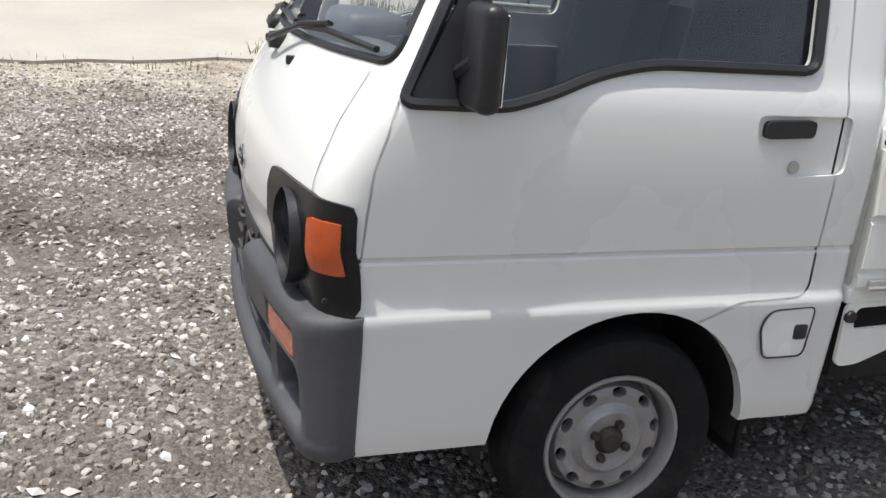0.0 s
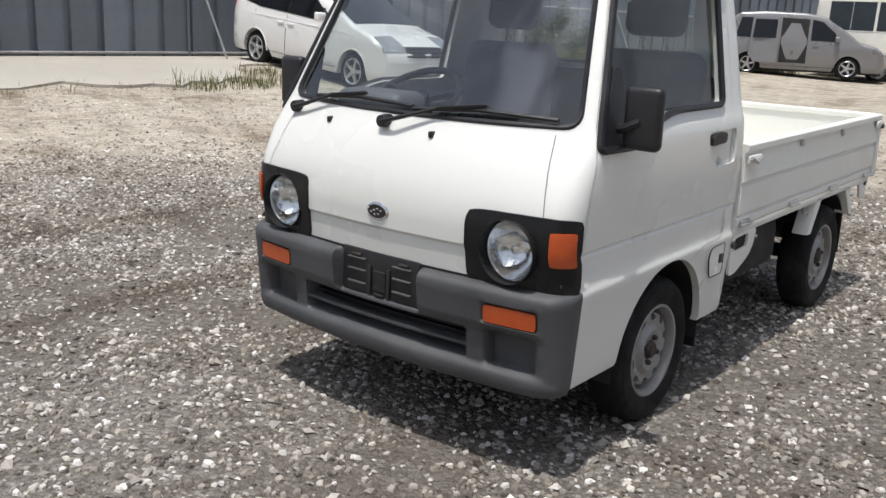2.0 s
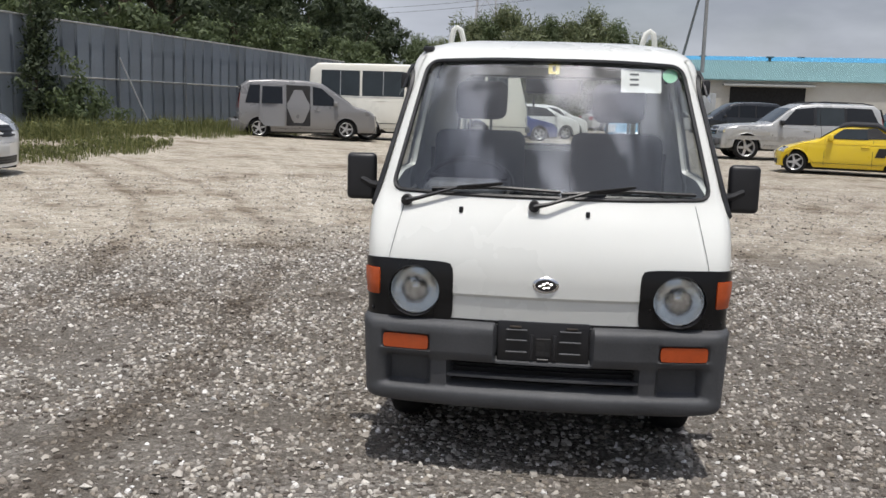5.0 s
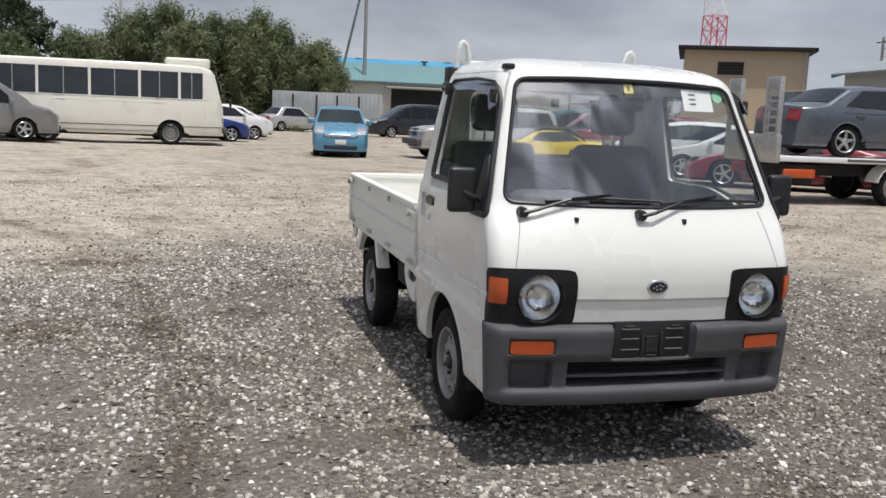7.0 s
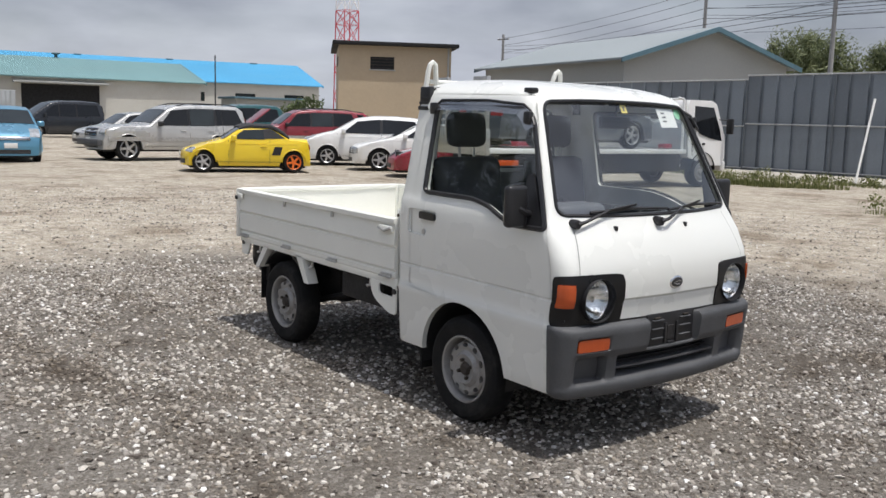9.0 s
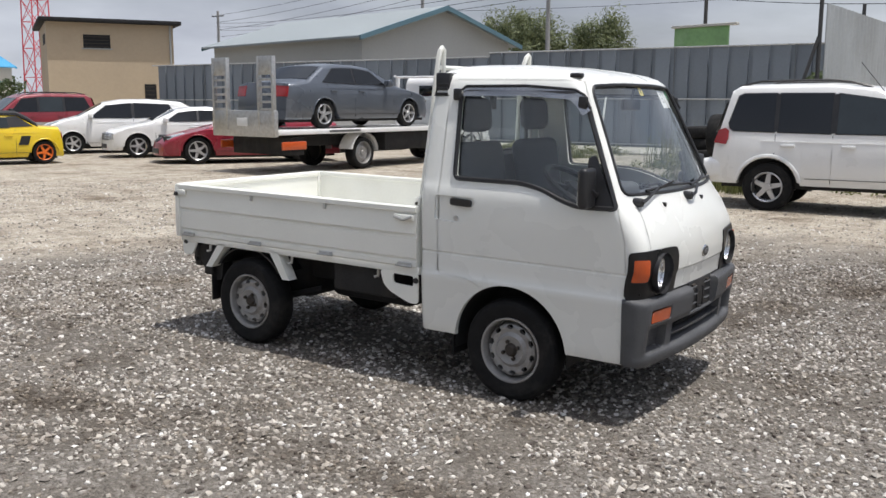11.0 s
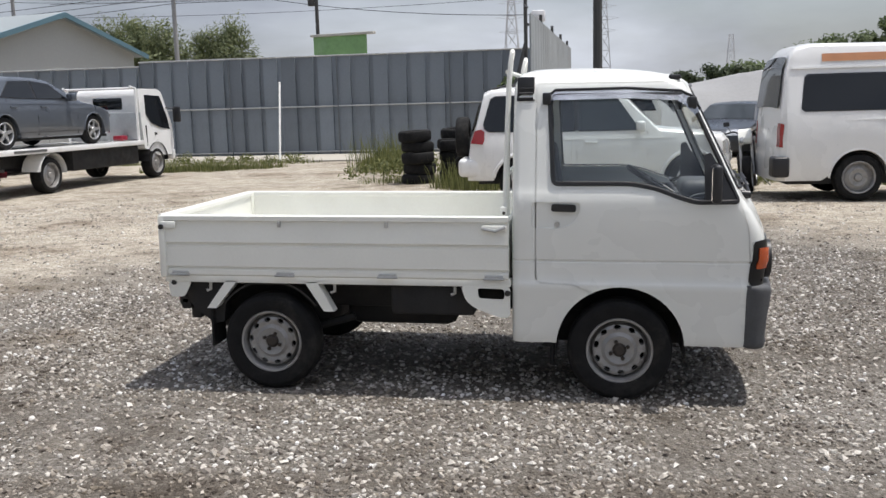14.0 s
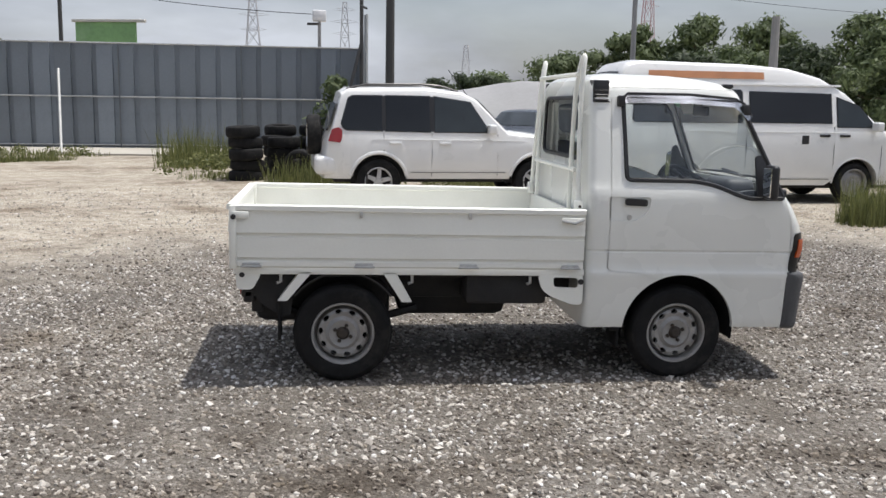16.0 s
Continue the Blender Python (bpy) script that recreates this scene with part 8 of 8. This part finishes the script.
pole("steel_pole", (0.02, -25.0), 11, 0.16, "pole", "thick dark steel pole in the yard")
pole("utility_pole", (21.0, -64.5), 13.2, 0.17, "pole", "concrete utility pole with cross arms", 2)
pole("utility_pole", (20.8, -39.2), 9, 0.14, "concrete_pole", "concrete utility pole with cross arms", 1)
pole("utility_pole", (-17.3, -53.0), 13.6, 0.19, "concrete_pole", "distant concrete utility pole with cross arms", 2)
pole("utility_pole", (78, -13.9), 14.5, 0.19, "concrete_pole", "tall concrete utility pole by the warehouse", 1)
pole("stay_pole", (82, -11.4), 11.2, 0.14, "concrete_pole", "slanting stay pole beside a utility pole", 0, (-3.4, -2.0))
pole("utility_pole", (92, 18.0), 11, 0.17, "concrete_pole", "utility pole beside a row of trees", 1)
pole("utility_pole", (70, -61.7), 10.4, 0.17, "concrete_pole", "utility pole beside the beige building", 1)
pole("utility_pole", (40.0, -55.0), 12.5, 0.16, "concrete_pole", "utility pole behind the workshop gable", 2)
pole("thin_mast", (96, -41.5), 8.0, 0.10, "pole", "thin dark mast before the blue roof")
fl_ = pole("floodlight_pole", (2.39, -33.6), 5.2, 0.09, "concrete_pole", "pole carrying a small white floodlight")
part("floodlight", boxed(-0.28, 0.28, -0.22, 0.16, 4.8, 5.25, 0.06), M["mast_white"], fl_, "white floodlight housing")
part("bracket", boxed(-0.05, 0.5, -0.05, 0.05, 4.65, 4.75, 0.01), M["pole"], fl_)
pole("sign_post", (-11.1, -21.0), 4.25, 0.16, "concrete_pole", "short grey post behind the van")
pole("gate_post", (-10.6, -10.6), 5.2, 0.06, "pole", "thin dark gate post beside the van")


for p_, h_, sx in (((21.0, -64.5), 12.2, 1), ((-17.3, -53.0), 12.8, -1)):
    tr_ = thing("transformer", pose(p_[0] + 0.42 * sx, p_[1], h_ - 2.9), "grey cylindrical pole transformer with clamps", "transformer")
    part("drum", lathe([(0.0, 0.0), (0.24, 0.0), (0.26, 0.04), (0.26, 0.8), (0.22, 0.86), (0.0, 0.88)], 18), M["pole"], tr_).rotation_euler = (math.pi / 2, 0, 0)
    part("clamp", boxed(-0.45 if sx > 0 else 0.1, -0.1 if sx > 0 else 0.45, -0.06, 0.06, 0.3, 0.42, 0.01), M["pole"], tr_)


def wires(name, pts, n, gap, sag, label):
    root = thing(name, pose(0, 0, 0), label, "cable", kind="structure")
    for k in range(n):
        line = []
        for a, b in zip(pts, pts[1:]):
            a, b = Vector(a), Vector(b)
            for i in range(13):
                t = i / 12
                p = a.lerp(b, t)
                p.z += -4 * sag * t * (1 - t) - gap * k
                p.x += 0.25 * (k % 2)
                line.append(p)
        part("wire", tube(bmesh.new(), line, 0.018, 4, False), M["wire"], root)
    return root


wires("overhead_wires", [(70, -61.7, 10.0), (40, -55, 11.6), (21.0, -64.5, 12.6), (-17.3, -53, 13.0), (-60, -40, 12.6)], 4, 0.72, 0.35, "black overhead power cables")
wires("overhead_wires", [(70, -61.7, 9.2), (20.8, -39.2, 7.6), (-40, -30, 8.0)], 3, 0.34, 0.5, "thin black telephone cables")
wires("overhead_wires", [(20.8, -39.2, 8.0), (2.39, -33.6, 5.1)], 1, 0.3, 0.5, "thin black service cable")
wires("overhead_wires", [(40, -55, 10.2), (21.0, -64.5, 11.4), (-17.3, -53, 11.2)], 2, 0.5, 0.55, "black overhead power cables")
wires("overhead_wires", [(21.0, -64.5, 10.8), (-30, -90, 14.5)], 2, 0.6, 0.6, "thin black overhead cables")
wires("overhead_wires", [(40, -60, 10.8), (-18, -55, 11.4), (-60, -60, 10.8)], 3, 1.0, 0.8, "distant black overhead power cables")
wires("overhead_wires", [(78, -13.9, 13.6), (92, 18, 10.8), (90, 50, 9)], 2, 0.5, 0.6, "thin cables between utility poles")


def lattice(name, p, h, base, topw, levels, mat, label, cat="pylon", arms=(), thick=0.0035):
    root = thing(name, pose(*p), label, cat)
    corner = lambda z, sx, sy: Vector((sx * (base + (topw - base) * z / h) / 2, sy * (base + (topw - base) * z / h) / 2, z))
    zs_ = [h * (1 - (1 - k / levels) ** 1.3) for k in range(levels + 1)]
    for sx, sy in ((1, 1), (1, -1), (-1, -1), (-1, 1)):
        part("leg", tube(bmesh.new(), [corner(0, sx, sy), corner(h, sx, sy)], h * thick, 5), M[mat], root)
    C = ((1, 1), (1, -1), (-1, -1), (-1, 1))
    for z0_, z1_ in zip(zs_, zs_[1:]):
        for k in range(4):
            a, b = C[k], C[(k + 1) % 4]
            for p_, q_ in ((corner(z0_, *a), corner(z1_, *b)), (corner(z0_, *b), corner(z1_, *a)), (corner(z1_, *a), corner(z1_, *b))):
                part("brace", tube(bmesh.new(), [p_, q_], h * thick * 0.55, 4), M[mat], root)
    for z, w_ in arms:
        for s in (1, -1):
            part("arm", tube(bmesh.new(), [(0, 0, z + h * 0.02), (s * w_, 0, z), (0, 0, z - h * 0.015)], h * thick * 0.7, 4), M[mat], root)
    return root


lattice("radio_mast", (149.9, -92.8, 0), 21.5, 3.6, 3.1, 5, "mast_red", "red and white lattice radio mast", "mast", (), 0.0055)
lattice("radio_mast", (149.9, -92.8, 21.5), 14, 3.1, 2.6, 4, "mast_white", "white upper stage of a lattice mast", "mast", (), 0.008)
lattice("pylon", (26, -294, 0), 36, 7, 1.6, 7, "pylon", "distant grey electricity pylon", "pylon", ((24, 4.2), (28.5, 5.0), (33, 4.0)), 0.0042)
lattice("pylon", (-4, -400, 0), 44, 7, 1.6, 7, "pylon", "distant grey electricity pylon", "pylon", ((31, 5.6), (36, 6.4), (41, 5)), 0.004)
lattice("pylon", (-42, -300, 0), 21, 4, 1.2, 6, "pylon", "distant small lattice tower", "pylon", ((16, 3),))
lattice("pylon", (-99.6, -290, 0), 44, 6, 1.8, 7, "mast_pinkish", "distant red-grey lattice tower", "pylon", ((34, 3.5), (38, 4), (42, 3)), 0.0028)
lattice("pylon", (170, 10, 0), 34, 6, 1.5, 7, "pylon", "distant grey electricity pylon behind trees", "pylon", ((22, 6), (28, 6)))

# green notice board over the fence
sg = thing("notice_board", pose(11.05, -34.5, -0.1, 0, 0, -14), "faded green notice board with a cream top rail", "sign")
M["sign_green"] = material("faded_green_board", (0.20, 0.36, 0.15), 0.6, vary=0.25, scale=0.9, fine=9, dirt=(0.36, 0.5, 0.33), dirt_amount=0.6)
part("board", boxed(-1.3, 1.3, -0.06, 0.06, 3.2, 4.75, 0.02), M["sign_green"], sg)
part("top_rail", boxed(-1.7, 1.4, -0.12, 0.16, 4.75, 4.86, 0.02), M["wall_pale"], sg)
for x in (-1.0, 1.0):
    part("leg", boxed(x - 0.05, x + 0.05, -0.05, 0.05, 0, 3.2), M["steel"], sg)

# ---- plants ----
def leaf_material(name, dark, light):
    m = bpy.data.materials.new(name)
    m.use_nodes = True
    n, l = m.node_tree.nodes, m.node_tree.links
    b = n["Principled BSDF"]
    b.inputs["Roughness"].default_value = 0.65
    b.inputs["Subsurface Weight"].default_value = 0.0
    g, r = n.new("ShaderNodeNewGeometry"), n.new("ShaderNodeValToRGB")
    r.color_ramp.elements[0].color, r.color_ramp.elements[1].color = (*dark, 1), (*light, 1)
    l.new(g.outputs["Random Per Island"], r.inputs["Fac"])
    l.new(r.outputs["Color"], b.inputs["Base Color"])
    tr, mx, out = n.new("ShaderNodeBsdfTranslucent"), n.new("ShaderNodeMixShader"), n["Material Output"]
    mx.inputs["Fac"].default_value = 0.42
    l.new(r.outputs["Color"], tr.inputs["Color"])
    l.new(b.outputs["BSDF"], mx.inputs[1])
    l.new(tr.outputs["BSDF"], mx.inputs[2])
    l.new(mx.outputs["Shader"], out.inputs["Surface"])
    return m


M["leaf"] = leaf_material("broad_leaves", (0.06, 0.085, 0.036), (0.15, 0.19, 0.085))
M["leaf_dark"] = leaf_material("dark_leaves", (0.032, 0.048, 0.024), (0.08, 0.105, 0.052))
M["leaf_bamboo"] = leaf_material("bamboo_leaves", (0.10, 0.125, 0.06), (0.22, 0.245, 0.12))
M["grass"] = leaf_material("weed_blades", (0.07, 0.085, 0.025), (0.22, 0.23, 0.085))
M["dry"] = leaf_material("dry_weeds", (0.16, 0.14, 0.06), (0.36, 0.31, 0.16))
M["bark"] = material("bark", (0.10, 0.075, 0.05), 0.9, vary=0.3, scale=8, fine=50, bump=0.5)


def leaves(rng, centres, radii, per, size, tall=0.8, slim=0.45):
    """Leaf-shaped quads scattered in and on uneven clumps."""
    out = []
    for c, rad in zip(centres, radii):
        d = rng.normal(0, 1, (per, 3))
        d /= np.linalg.norm(d, axis=1)[:, None]
        p = np.array(c) + d * rad * (rng.random((per, 1)) ** 0.45) * np.array([1, 1, tall])
        u = rng.normal(0, 1, (per, 3))
        u -= d * (u * d).sum(1)[:, None] * 0.5
        u /= np.linalg.norm(u, axis=1)[:, None]
        k = size * rng.uniform(0.6, 1.4, (per, 1))
        w = np.cross(d, u) * k * slim
        out.append(np.stack([p - u * k, p + w, p + u * k, p - w], 1))
    v = np.concatenate(out).reshape(-1, 3)
    f = np.arange(len(v)).reshape(-1, 4)
    return v.tolist(), f.tolist()


def tree(p, h, spread, seed, mat, label, clumps=26, per=130, size=0.22, low=0.25, name="tree"):
    rng = np.random.default_rng(seed)
    root = thing(name, pose(p[0], p[1], p[2] if len(p) > 2 else 0), label, "tree")
    part("trunk", tubed([(0, 0, -0.2), (0.1, 0.05, h * 0.3), (0.0, 0.15, h * 0.62)], [h * 0.03, h * 0.022, h * 0.01], 8), M["bark"], root)
    cs, rs = [], []
    clumps, per = int(clumps * 1.7), int(per * 0.68)
    for k in range(clumps):
        z = h * (low + (1 - low) * rng.random() ** 0.8)
        prof = math.sin(math.pi * min(0.98, 0.18 + 0.8 * (z / h - low) / (1 - low))) ** 0.7
        a, rr = rng.uniform(0, 6.28), spread * prof * rng.random() ** 0.5
        cs.append((rr * math.cos(a), rr * math.sin(a), z - 0.06 * h))
        rs.append(spread * rng.uniform(0.16, 0.40))
    for k in range(6):
        c = cs[k]
        part("limb", tubed([(0.05, 0.1, h * 0.35), (c[0] * 0.6, c[1] * 0.6, c[2] * 0.85), c], [h * 0.012, h * 0.008, h * 0.003], 5), M["bark"], root)
    plume = name == "bamboo_clump"
    v, f = leaves(rng, cs, [q * 1.25 for q in rs] if plume else rs, int(per * 1.25) if plume else per, size * 1.1 if plume else size, 1.5 if plume else 0.8, 0.26 if plume else 0.45)
    crown = raw("crown", v, f, M[mat])
    crown.parent = root
    return root


rt_ = random.Random(11)
# dark wood behind the near hoarding
for i in range(11):
    x = 22 + 4.2 * i
    tree((x, 22.5 - 0.35 * i + rt_.uniform(-2, 3), 0), rt_.uniform(9, 12.5), rt_.uniform(3.2, 4.2), 100 + i, "leaf_dark", "dense dark broadleaf tree behind the hoarding", 36, 230, 0.17, 0.12)
for i in range(7):
    tree((27 + 5.5 * i, 17.0 - 0.85 * i, 0), rt_.uniform(4.6, 5.8), 2.4, 140 + i, "leaf", "bushy green tree leaning over the hoarding", 24, 200, 0.13, 0.1)
# feathery bamboo row beyond the bus
for i in range(12):
    y = 9.6 - 1.72 * i
    tree((71 + rt_.uniform(-2, 2), y, 0), rt_.uniform(7.4, 9.4) * (0.78 if i < 2 or i > 9 else 1), 2.3, 160 + i, "leaf_bamboo" if i % 3 else "leaf", "feathery pale green bamboo clump", 34, 260, 0.17, 0.05, "bamboo_clump")
for x, y, h in ((66, 17.6, 11.5), (71, 16.6, 11.0), (76, 15.6, 10.6), (81, 13.6, 9.0), (61, 18.6, 12.0)):
    tree((x, y, 0), h, 3.6, int(x), "leaf_dark", "tall dark tree at the end of the wood", 36, 230, 0.2, 0.1)
for i in range(4):
    tree((86 + 3 * i, 19 + 4 * i, 0), 10.5, 4.2, 180 + i, "leaf_dark", "tall dark tree far behind the yard", 30, 220, 0.22, 0.1)
tree((62.5, -34.2, 0), 3.0, 2.2, 190, "leaf", "low green shrub beside the warehouse", 14, 90, 0.18, 0.1, "shrub")
# wood behind the workshop and along the far edge
for i in range(6):
    tree((22.6 + 1.75 * i, -50 + rt_.uniform(-2, 2), 0), rt_.uniform(6.6, 7.9), 2.0, 200 + i, "leaf_bamboo", "feathery pale green bamboo clump behind the workshop", 26, 220, 0.14, 0.1, "bamboo_clump")
for i in range(12):
    tree((-13 - 3.4 * i, -56 + 2.1 * i + rt_.uniform(-2, 2), 0), lerp(i, [(0, 3.4), (3, 4.8), (6, 7.2), (11, 11.5)]) + rt_.uniform(-0.5, 0.6), 3.4, 220 + i, "leaf" if i % 2 else "leaf_dark", "dense green tree on the wooded bank", 36, 240, 0.18, 0.05)
for i in range(7):
    tree((-24 - 3.0 * i, -34 + 2.6 * i, 0), rt_.uniform(4.5, 7.0), 2.6, 250 + i, "leaf", "leafy green tree beyond the van", 28, 220, 0.15, 0.05)
for i in range(4):
    tree((-13.5 + 2.0 * i, -78, 0), rt_.uniform(3.6, 4.6), 2.2, 270 + i, "leaf_dark", "distant dark tree on the skyline", 18, 230, 0.17, 0.1)

# hazier wooded hill rising behind the bank
for i in range(10):
    tree((-16 - 7.0 * i, -100 + 3.0 * i + rt_.uniform(-3, 3), 0), lerp(i, [(0, 4.2), (1, 7.4), (2, 9.6), (3.5, 12.2), (5, 11.6), (6.5, 14.5), (9, 18)]) + rt_.uniform(-0.8, 0.8), 5.6, 290 + i, "leaf", "large rounded tree on the wooded hill", 34, 190, 0.34, 0.02)

# far woodland closing the horizon
rw_ = np.random.default_rng(77)
cs, rs = [], []
for k in range(420):
    a = 2 * math.pi * k / 420 + rw_.uniform(-0.01, 0.01)
    d = rw_.uniform(330, 400)
    cs.append((d * math.cos(a), d * math.sin(a), rw_.uniform(1.0, 4.5)))
    rs.append(rw_.uniform(3.5, 6.0))
v, f = leaves(rw_, cs, rs, 60, 1.5)
tagged(raw("far_woodland", v, f, M["leaf_dark"]), "low dark woodland along the horizon", "woodland", kind="stuff")


def weeds(name, spots, mat, label, seed, hmin=0.12, hmax=0.45, blade=0.012):
    """Blades of weed in tufts: (x, y, radius, count)."""
    rng = np.random.default_rng(seed)
    v, f = [], []
    for x, y, rad, cnt in spots:
        vigour = rng.uniform(0.35, 1.0)
        for _ in range(cnt):
            a, r_ = rng.uniform(0, 6.28), rad * rng.random() ** 0.6
            px, py = x + r_ * math.cos(a), y + r_ * math.sin(a)
            z = ground_z(px, py)
            h = hmin + (hmax - hmin) * rng.random() ** 2.0 * vigour
            b, lean = rng.uniform(0, 6.28), rng.uniform(0.05, 0.5) * h
            dx, dy = math.cos(b) * blade, math.sin(b) * blade
            lx, ly = math.cos(b + 1.3) * lean, math.sin(b + 1.3) * lean
            k = len(v)
            v += [(px - dx, py - dy, z), (px + dx, py + dy, z), (px + dx * 0.7 + lx * 0.4, py + dy * 0.7 + ly * 0.4, z + h * 0.6), (px - dx * 0.7 + lx * 0.4, py - dy * 0.7 + ly * 0.4, z + h * 0.6), (px + lx, py + ly, z + h)]
            f += [(k, k + 1, k + 2, k + 3), (k + 3, k + 2, k + 4)]
    return tagged(raw(name, v, f, M[mat]), label, "weeds", kind="stuff")


rg = random.Random(21)
weeds("weeds", [(x, lerp(x, APRON) + rg.uniform(-0.3, 0.15), 0.3, 26) for x in np.arange(-9, 8, 0.5)], "dry", "dry weeds growing along the concrete edge", 1, 0.03, 0.16, 0.005)
weeds("weeds", [(0.5, 7.5, 0.35, 110), (2.0, 10.3, 0.5, 120), (2.9, 11.2, 0.4, 160), (2.4, 11.4, 0.35, 120), (5.6, 9.6, 0.4, 110), (6.4, 9.7, 0.5, 150), (7.0, 9.8, 0.5, 150), (7.7, 10.6, 0.45, 110)], "grass", "green and dry weed tufts beside the concrete", 2, 0.08, 0.38, 0.006)
weeds("grass_strip", [(x, 11.6 - 0.12 * (x - 16) + rg.uniform(-0.9, 0.9), 1.0, 300) for x in np.arange(15, 33, 0.5)], "grass", "tall green grass along the hoarding", 3, 0.08, 0.62, 0.009)
weeds("grass_strip", [(x, 9.6 + rg.uniform(-0.5, 0.4), 0.75, 190) for x in np.arange(11.2, 18.5, 0.45)], "grass", "rough green grass beside the gravel", 4, 0.06, 0.3, 0.009)
weeds("grass_strip", [(x, -20.4 + rg.uniform(-1.0, 0.3), 0.7, 150) for x in np.arange(8.5, 16, 0.45)], "grass", "green grass along the far concrete edge", 5, 0.04, 0.2, 0.010)
weeds("grass_strip", [(11.3 - 2.6 * q, -17.0 - 1.35 * q + rg.uniform(-0.35, 0.35), 0.5, int(380 - 240 * q)) for q in np.linspace(0, 1, 13)], "grass", "low green grass before the recovery truck", 15, 0.05, 0.3, 0.010)
weeds("weeds", [(5.4 + rg.uniform(-0.4, 0.5), -18.2 + rg.uniform(-0.9, 0.6), 0.45, 260) for i in range(5)] + [(2.75, -11.5, 0.4, 200), (2.1, -10.95, 0.45, 260), (2.4, -11.2, 0.4, 200)], "grass", "green and straw weeds beside the stacked tyres", 16, 0.1, 0.75, 0.008)
weeds("grass_strip", [(x, -12.6 + rg.uniform(-1.2, 0.8), 0.6, 200) for x in np.arange(-6.5, 4.5, 0.4)], "grass", "rough grass under and behind the parked cars", 6, 0.06, 0.3, 0.007)
weeds("grass_strip", [(-5.25 - 0.16 * i, -6.15 - 0.17 * (i % 5), 0.36, 330) for i in range(16)], "grass", "tall green grass beside the van", 7, 0.15, 0.85, 0.007)
weeds("weeds", [(5.0 + rg.uniform(-0.5, 0.6), -16.5 + rg.uniform(-2.5, 1.5), 0.5, 130) for i in range(8)] + [(1.9, -12.0, 0.35, 160), (2.3, -13.6, 0.5, 260), (2.8, -14.6, 0.6, 300)], "grass", "tall weeds around the stacked tyres", 8, 0.2, 1.25, 0.008)
tree((1.9, -14.2, 0), 2.1, 0.95, 195, "leaf", "leafy green shrub behind stacked tyres", 16, 130, 0.07, 0.05, "shrub")
weeds("grass_strip", [(60 + rg.uniform(-6, 6), -4 + rg.uniform(-4, 4), 1.0, 60) for i in range(20)], "grass", "distant green verge", 9, 0.2, 0.6, 0.04)

# low leafy growth among the grass
rng_l = np.random.default_rng(55)
cs, rs = [], []
for x, y, n_ in [(x, 11.6 - 0.12 * (x - 16) + rg.uniform(-0.8, 0.8), 2) for x in np.arange(15, 33, 0.45)] + [(x, 9.6 + rg.uniform(-0.5, 0.4), 1) for x in np.arange(11.4, 18.5, 0.4)] + [(4.6 + rg.uniform(-0.9, 0.8), -15.2 + rg.uniform(-2.5, 1.5), 2) for _ in range(14)] + [(rg.uniform(-5, 3), -12.0 + rg.uniform(-1.2, 0.6), 1) for _ in range(26)] + [(-6.8 - 0.3 * i, -7.1 - 0.3 * (i % 4), 3) for i in range(12)] + [(x, -20.2 + rg.uniform(-0.9, 0.2), 1) for x in np.arange(8.5, 16, 0.5)]:
    for k in range(n_):
        r_ = rg.uniform(0.16, 0.36)
        cs.append((x + rg.uniform(-0.3, 0.3), y + rg.uniform(-0.3, 0.3), ground_z(x, y) + r_ * 0.35 + 0.12 * k))
        rs.append(r_)
v, f = leaves(rng_l, cs, rs, 110, 0.045, 0.7, 0.4)
tagged(raw("undergrowth", v, f, M["grass"]), "low leafy weeds among the grass", "weeds", kind="stuff")

# ivy on the hoarding
rng_i = np.random.default_rng(31)
iv = thing("ivy", pose(18.9, 12.95, 0.42), "dark ivy climbing a hoarding post", "ivy")
cs = [(rng_i.normal(0, 0.22 + 0.5 * (1 - k / 60) ** 2), rng_i.uniform(-0.3, 0.1), 3.5 * k / 60) for k in range(60)]
v, f = leaves(rng_i, cs, [0.34] * 60, 60, 0.07)
o = raw("foliage", v, f, M["leaf_dark"])
o.parent = iv
part("stem", tubed([(0, 0, 0), (0.1, 0.05, 1.6), (-0.05, 0.05, 3.4)], [0.05, 0.04, 0.02], 6), M["bark"], iv)
iv2 = thing("shrub", pose(19.9, 12.4, 0.4), "green bramble growing against the hoarding", "shrub")
cs = [(rng_i.normal(0, 0.7), rng_i.uniform(-0.5, 0.2), abs(rng_i.normal(0.4, 0.7))) for k in range(46)]
v, f = leaves(rng_i, cs, [0.36] * 46, 60, 0.08)
o = raw("foliage", v, f, M["leaf"])
o.parent = iv2
part("stem", tubed([(0, 0, 0), (0.2, 0, 1.2)], 0.03, 6), M["bark"], iv2)

# offcut of timber on the gravel
tb_ = boxed(-0.29, 0.29, -0.06, 0.06, 0, 0.11, 0.008)
tagged(part("timber_block", tb_, M["timber"], loc=(0.93, 7.55, ground_z(0.93, 7.55))), "weathered square timber offcut lying on gravel", "timber")
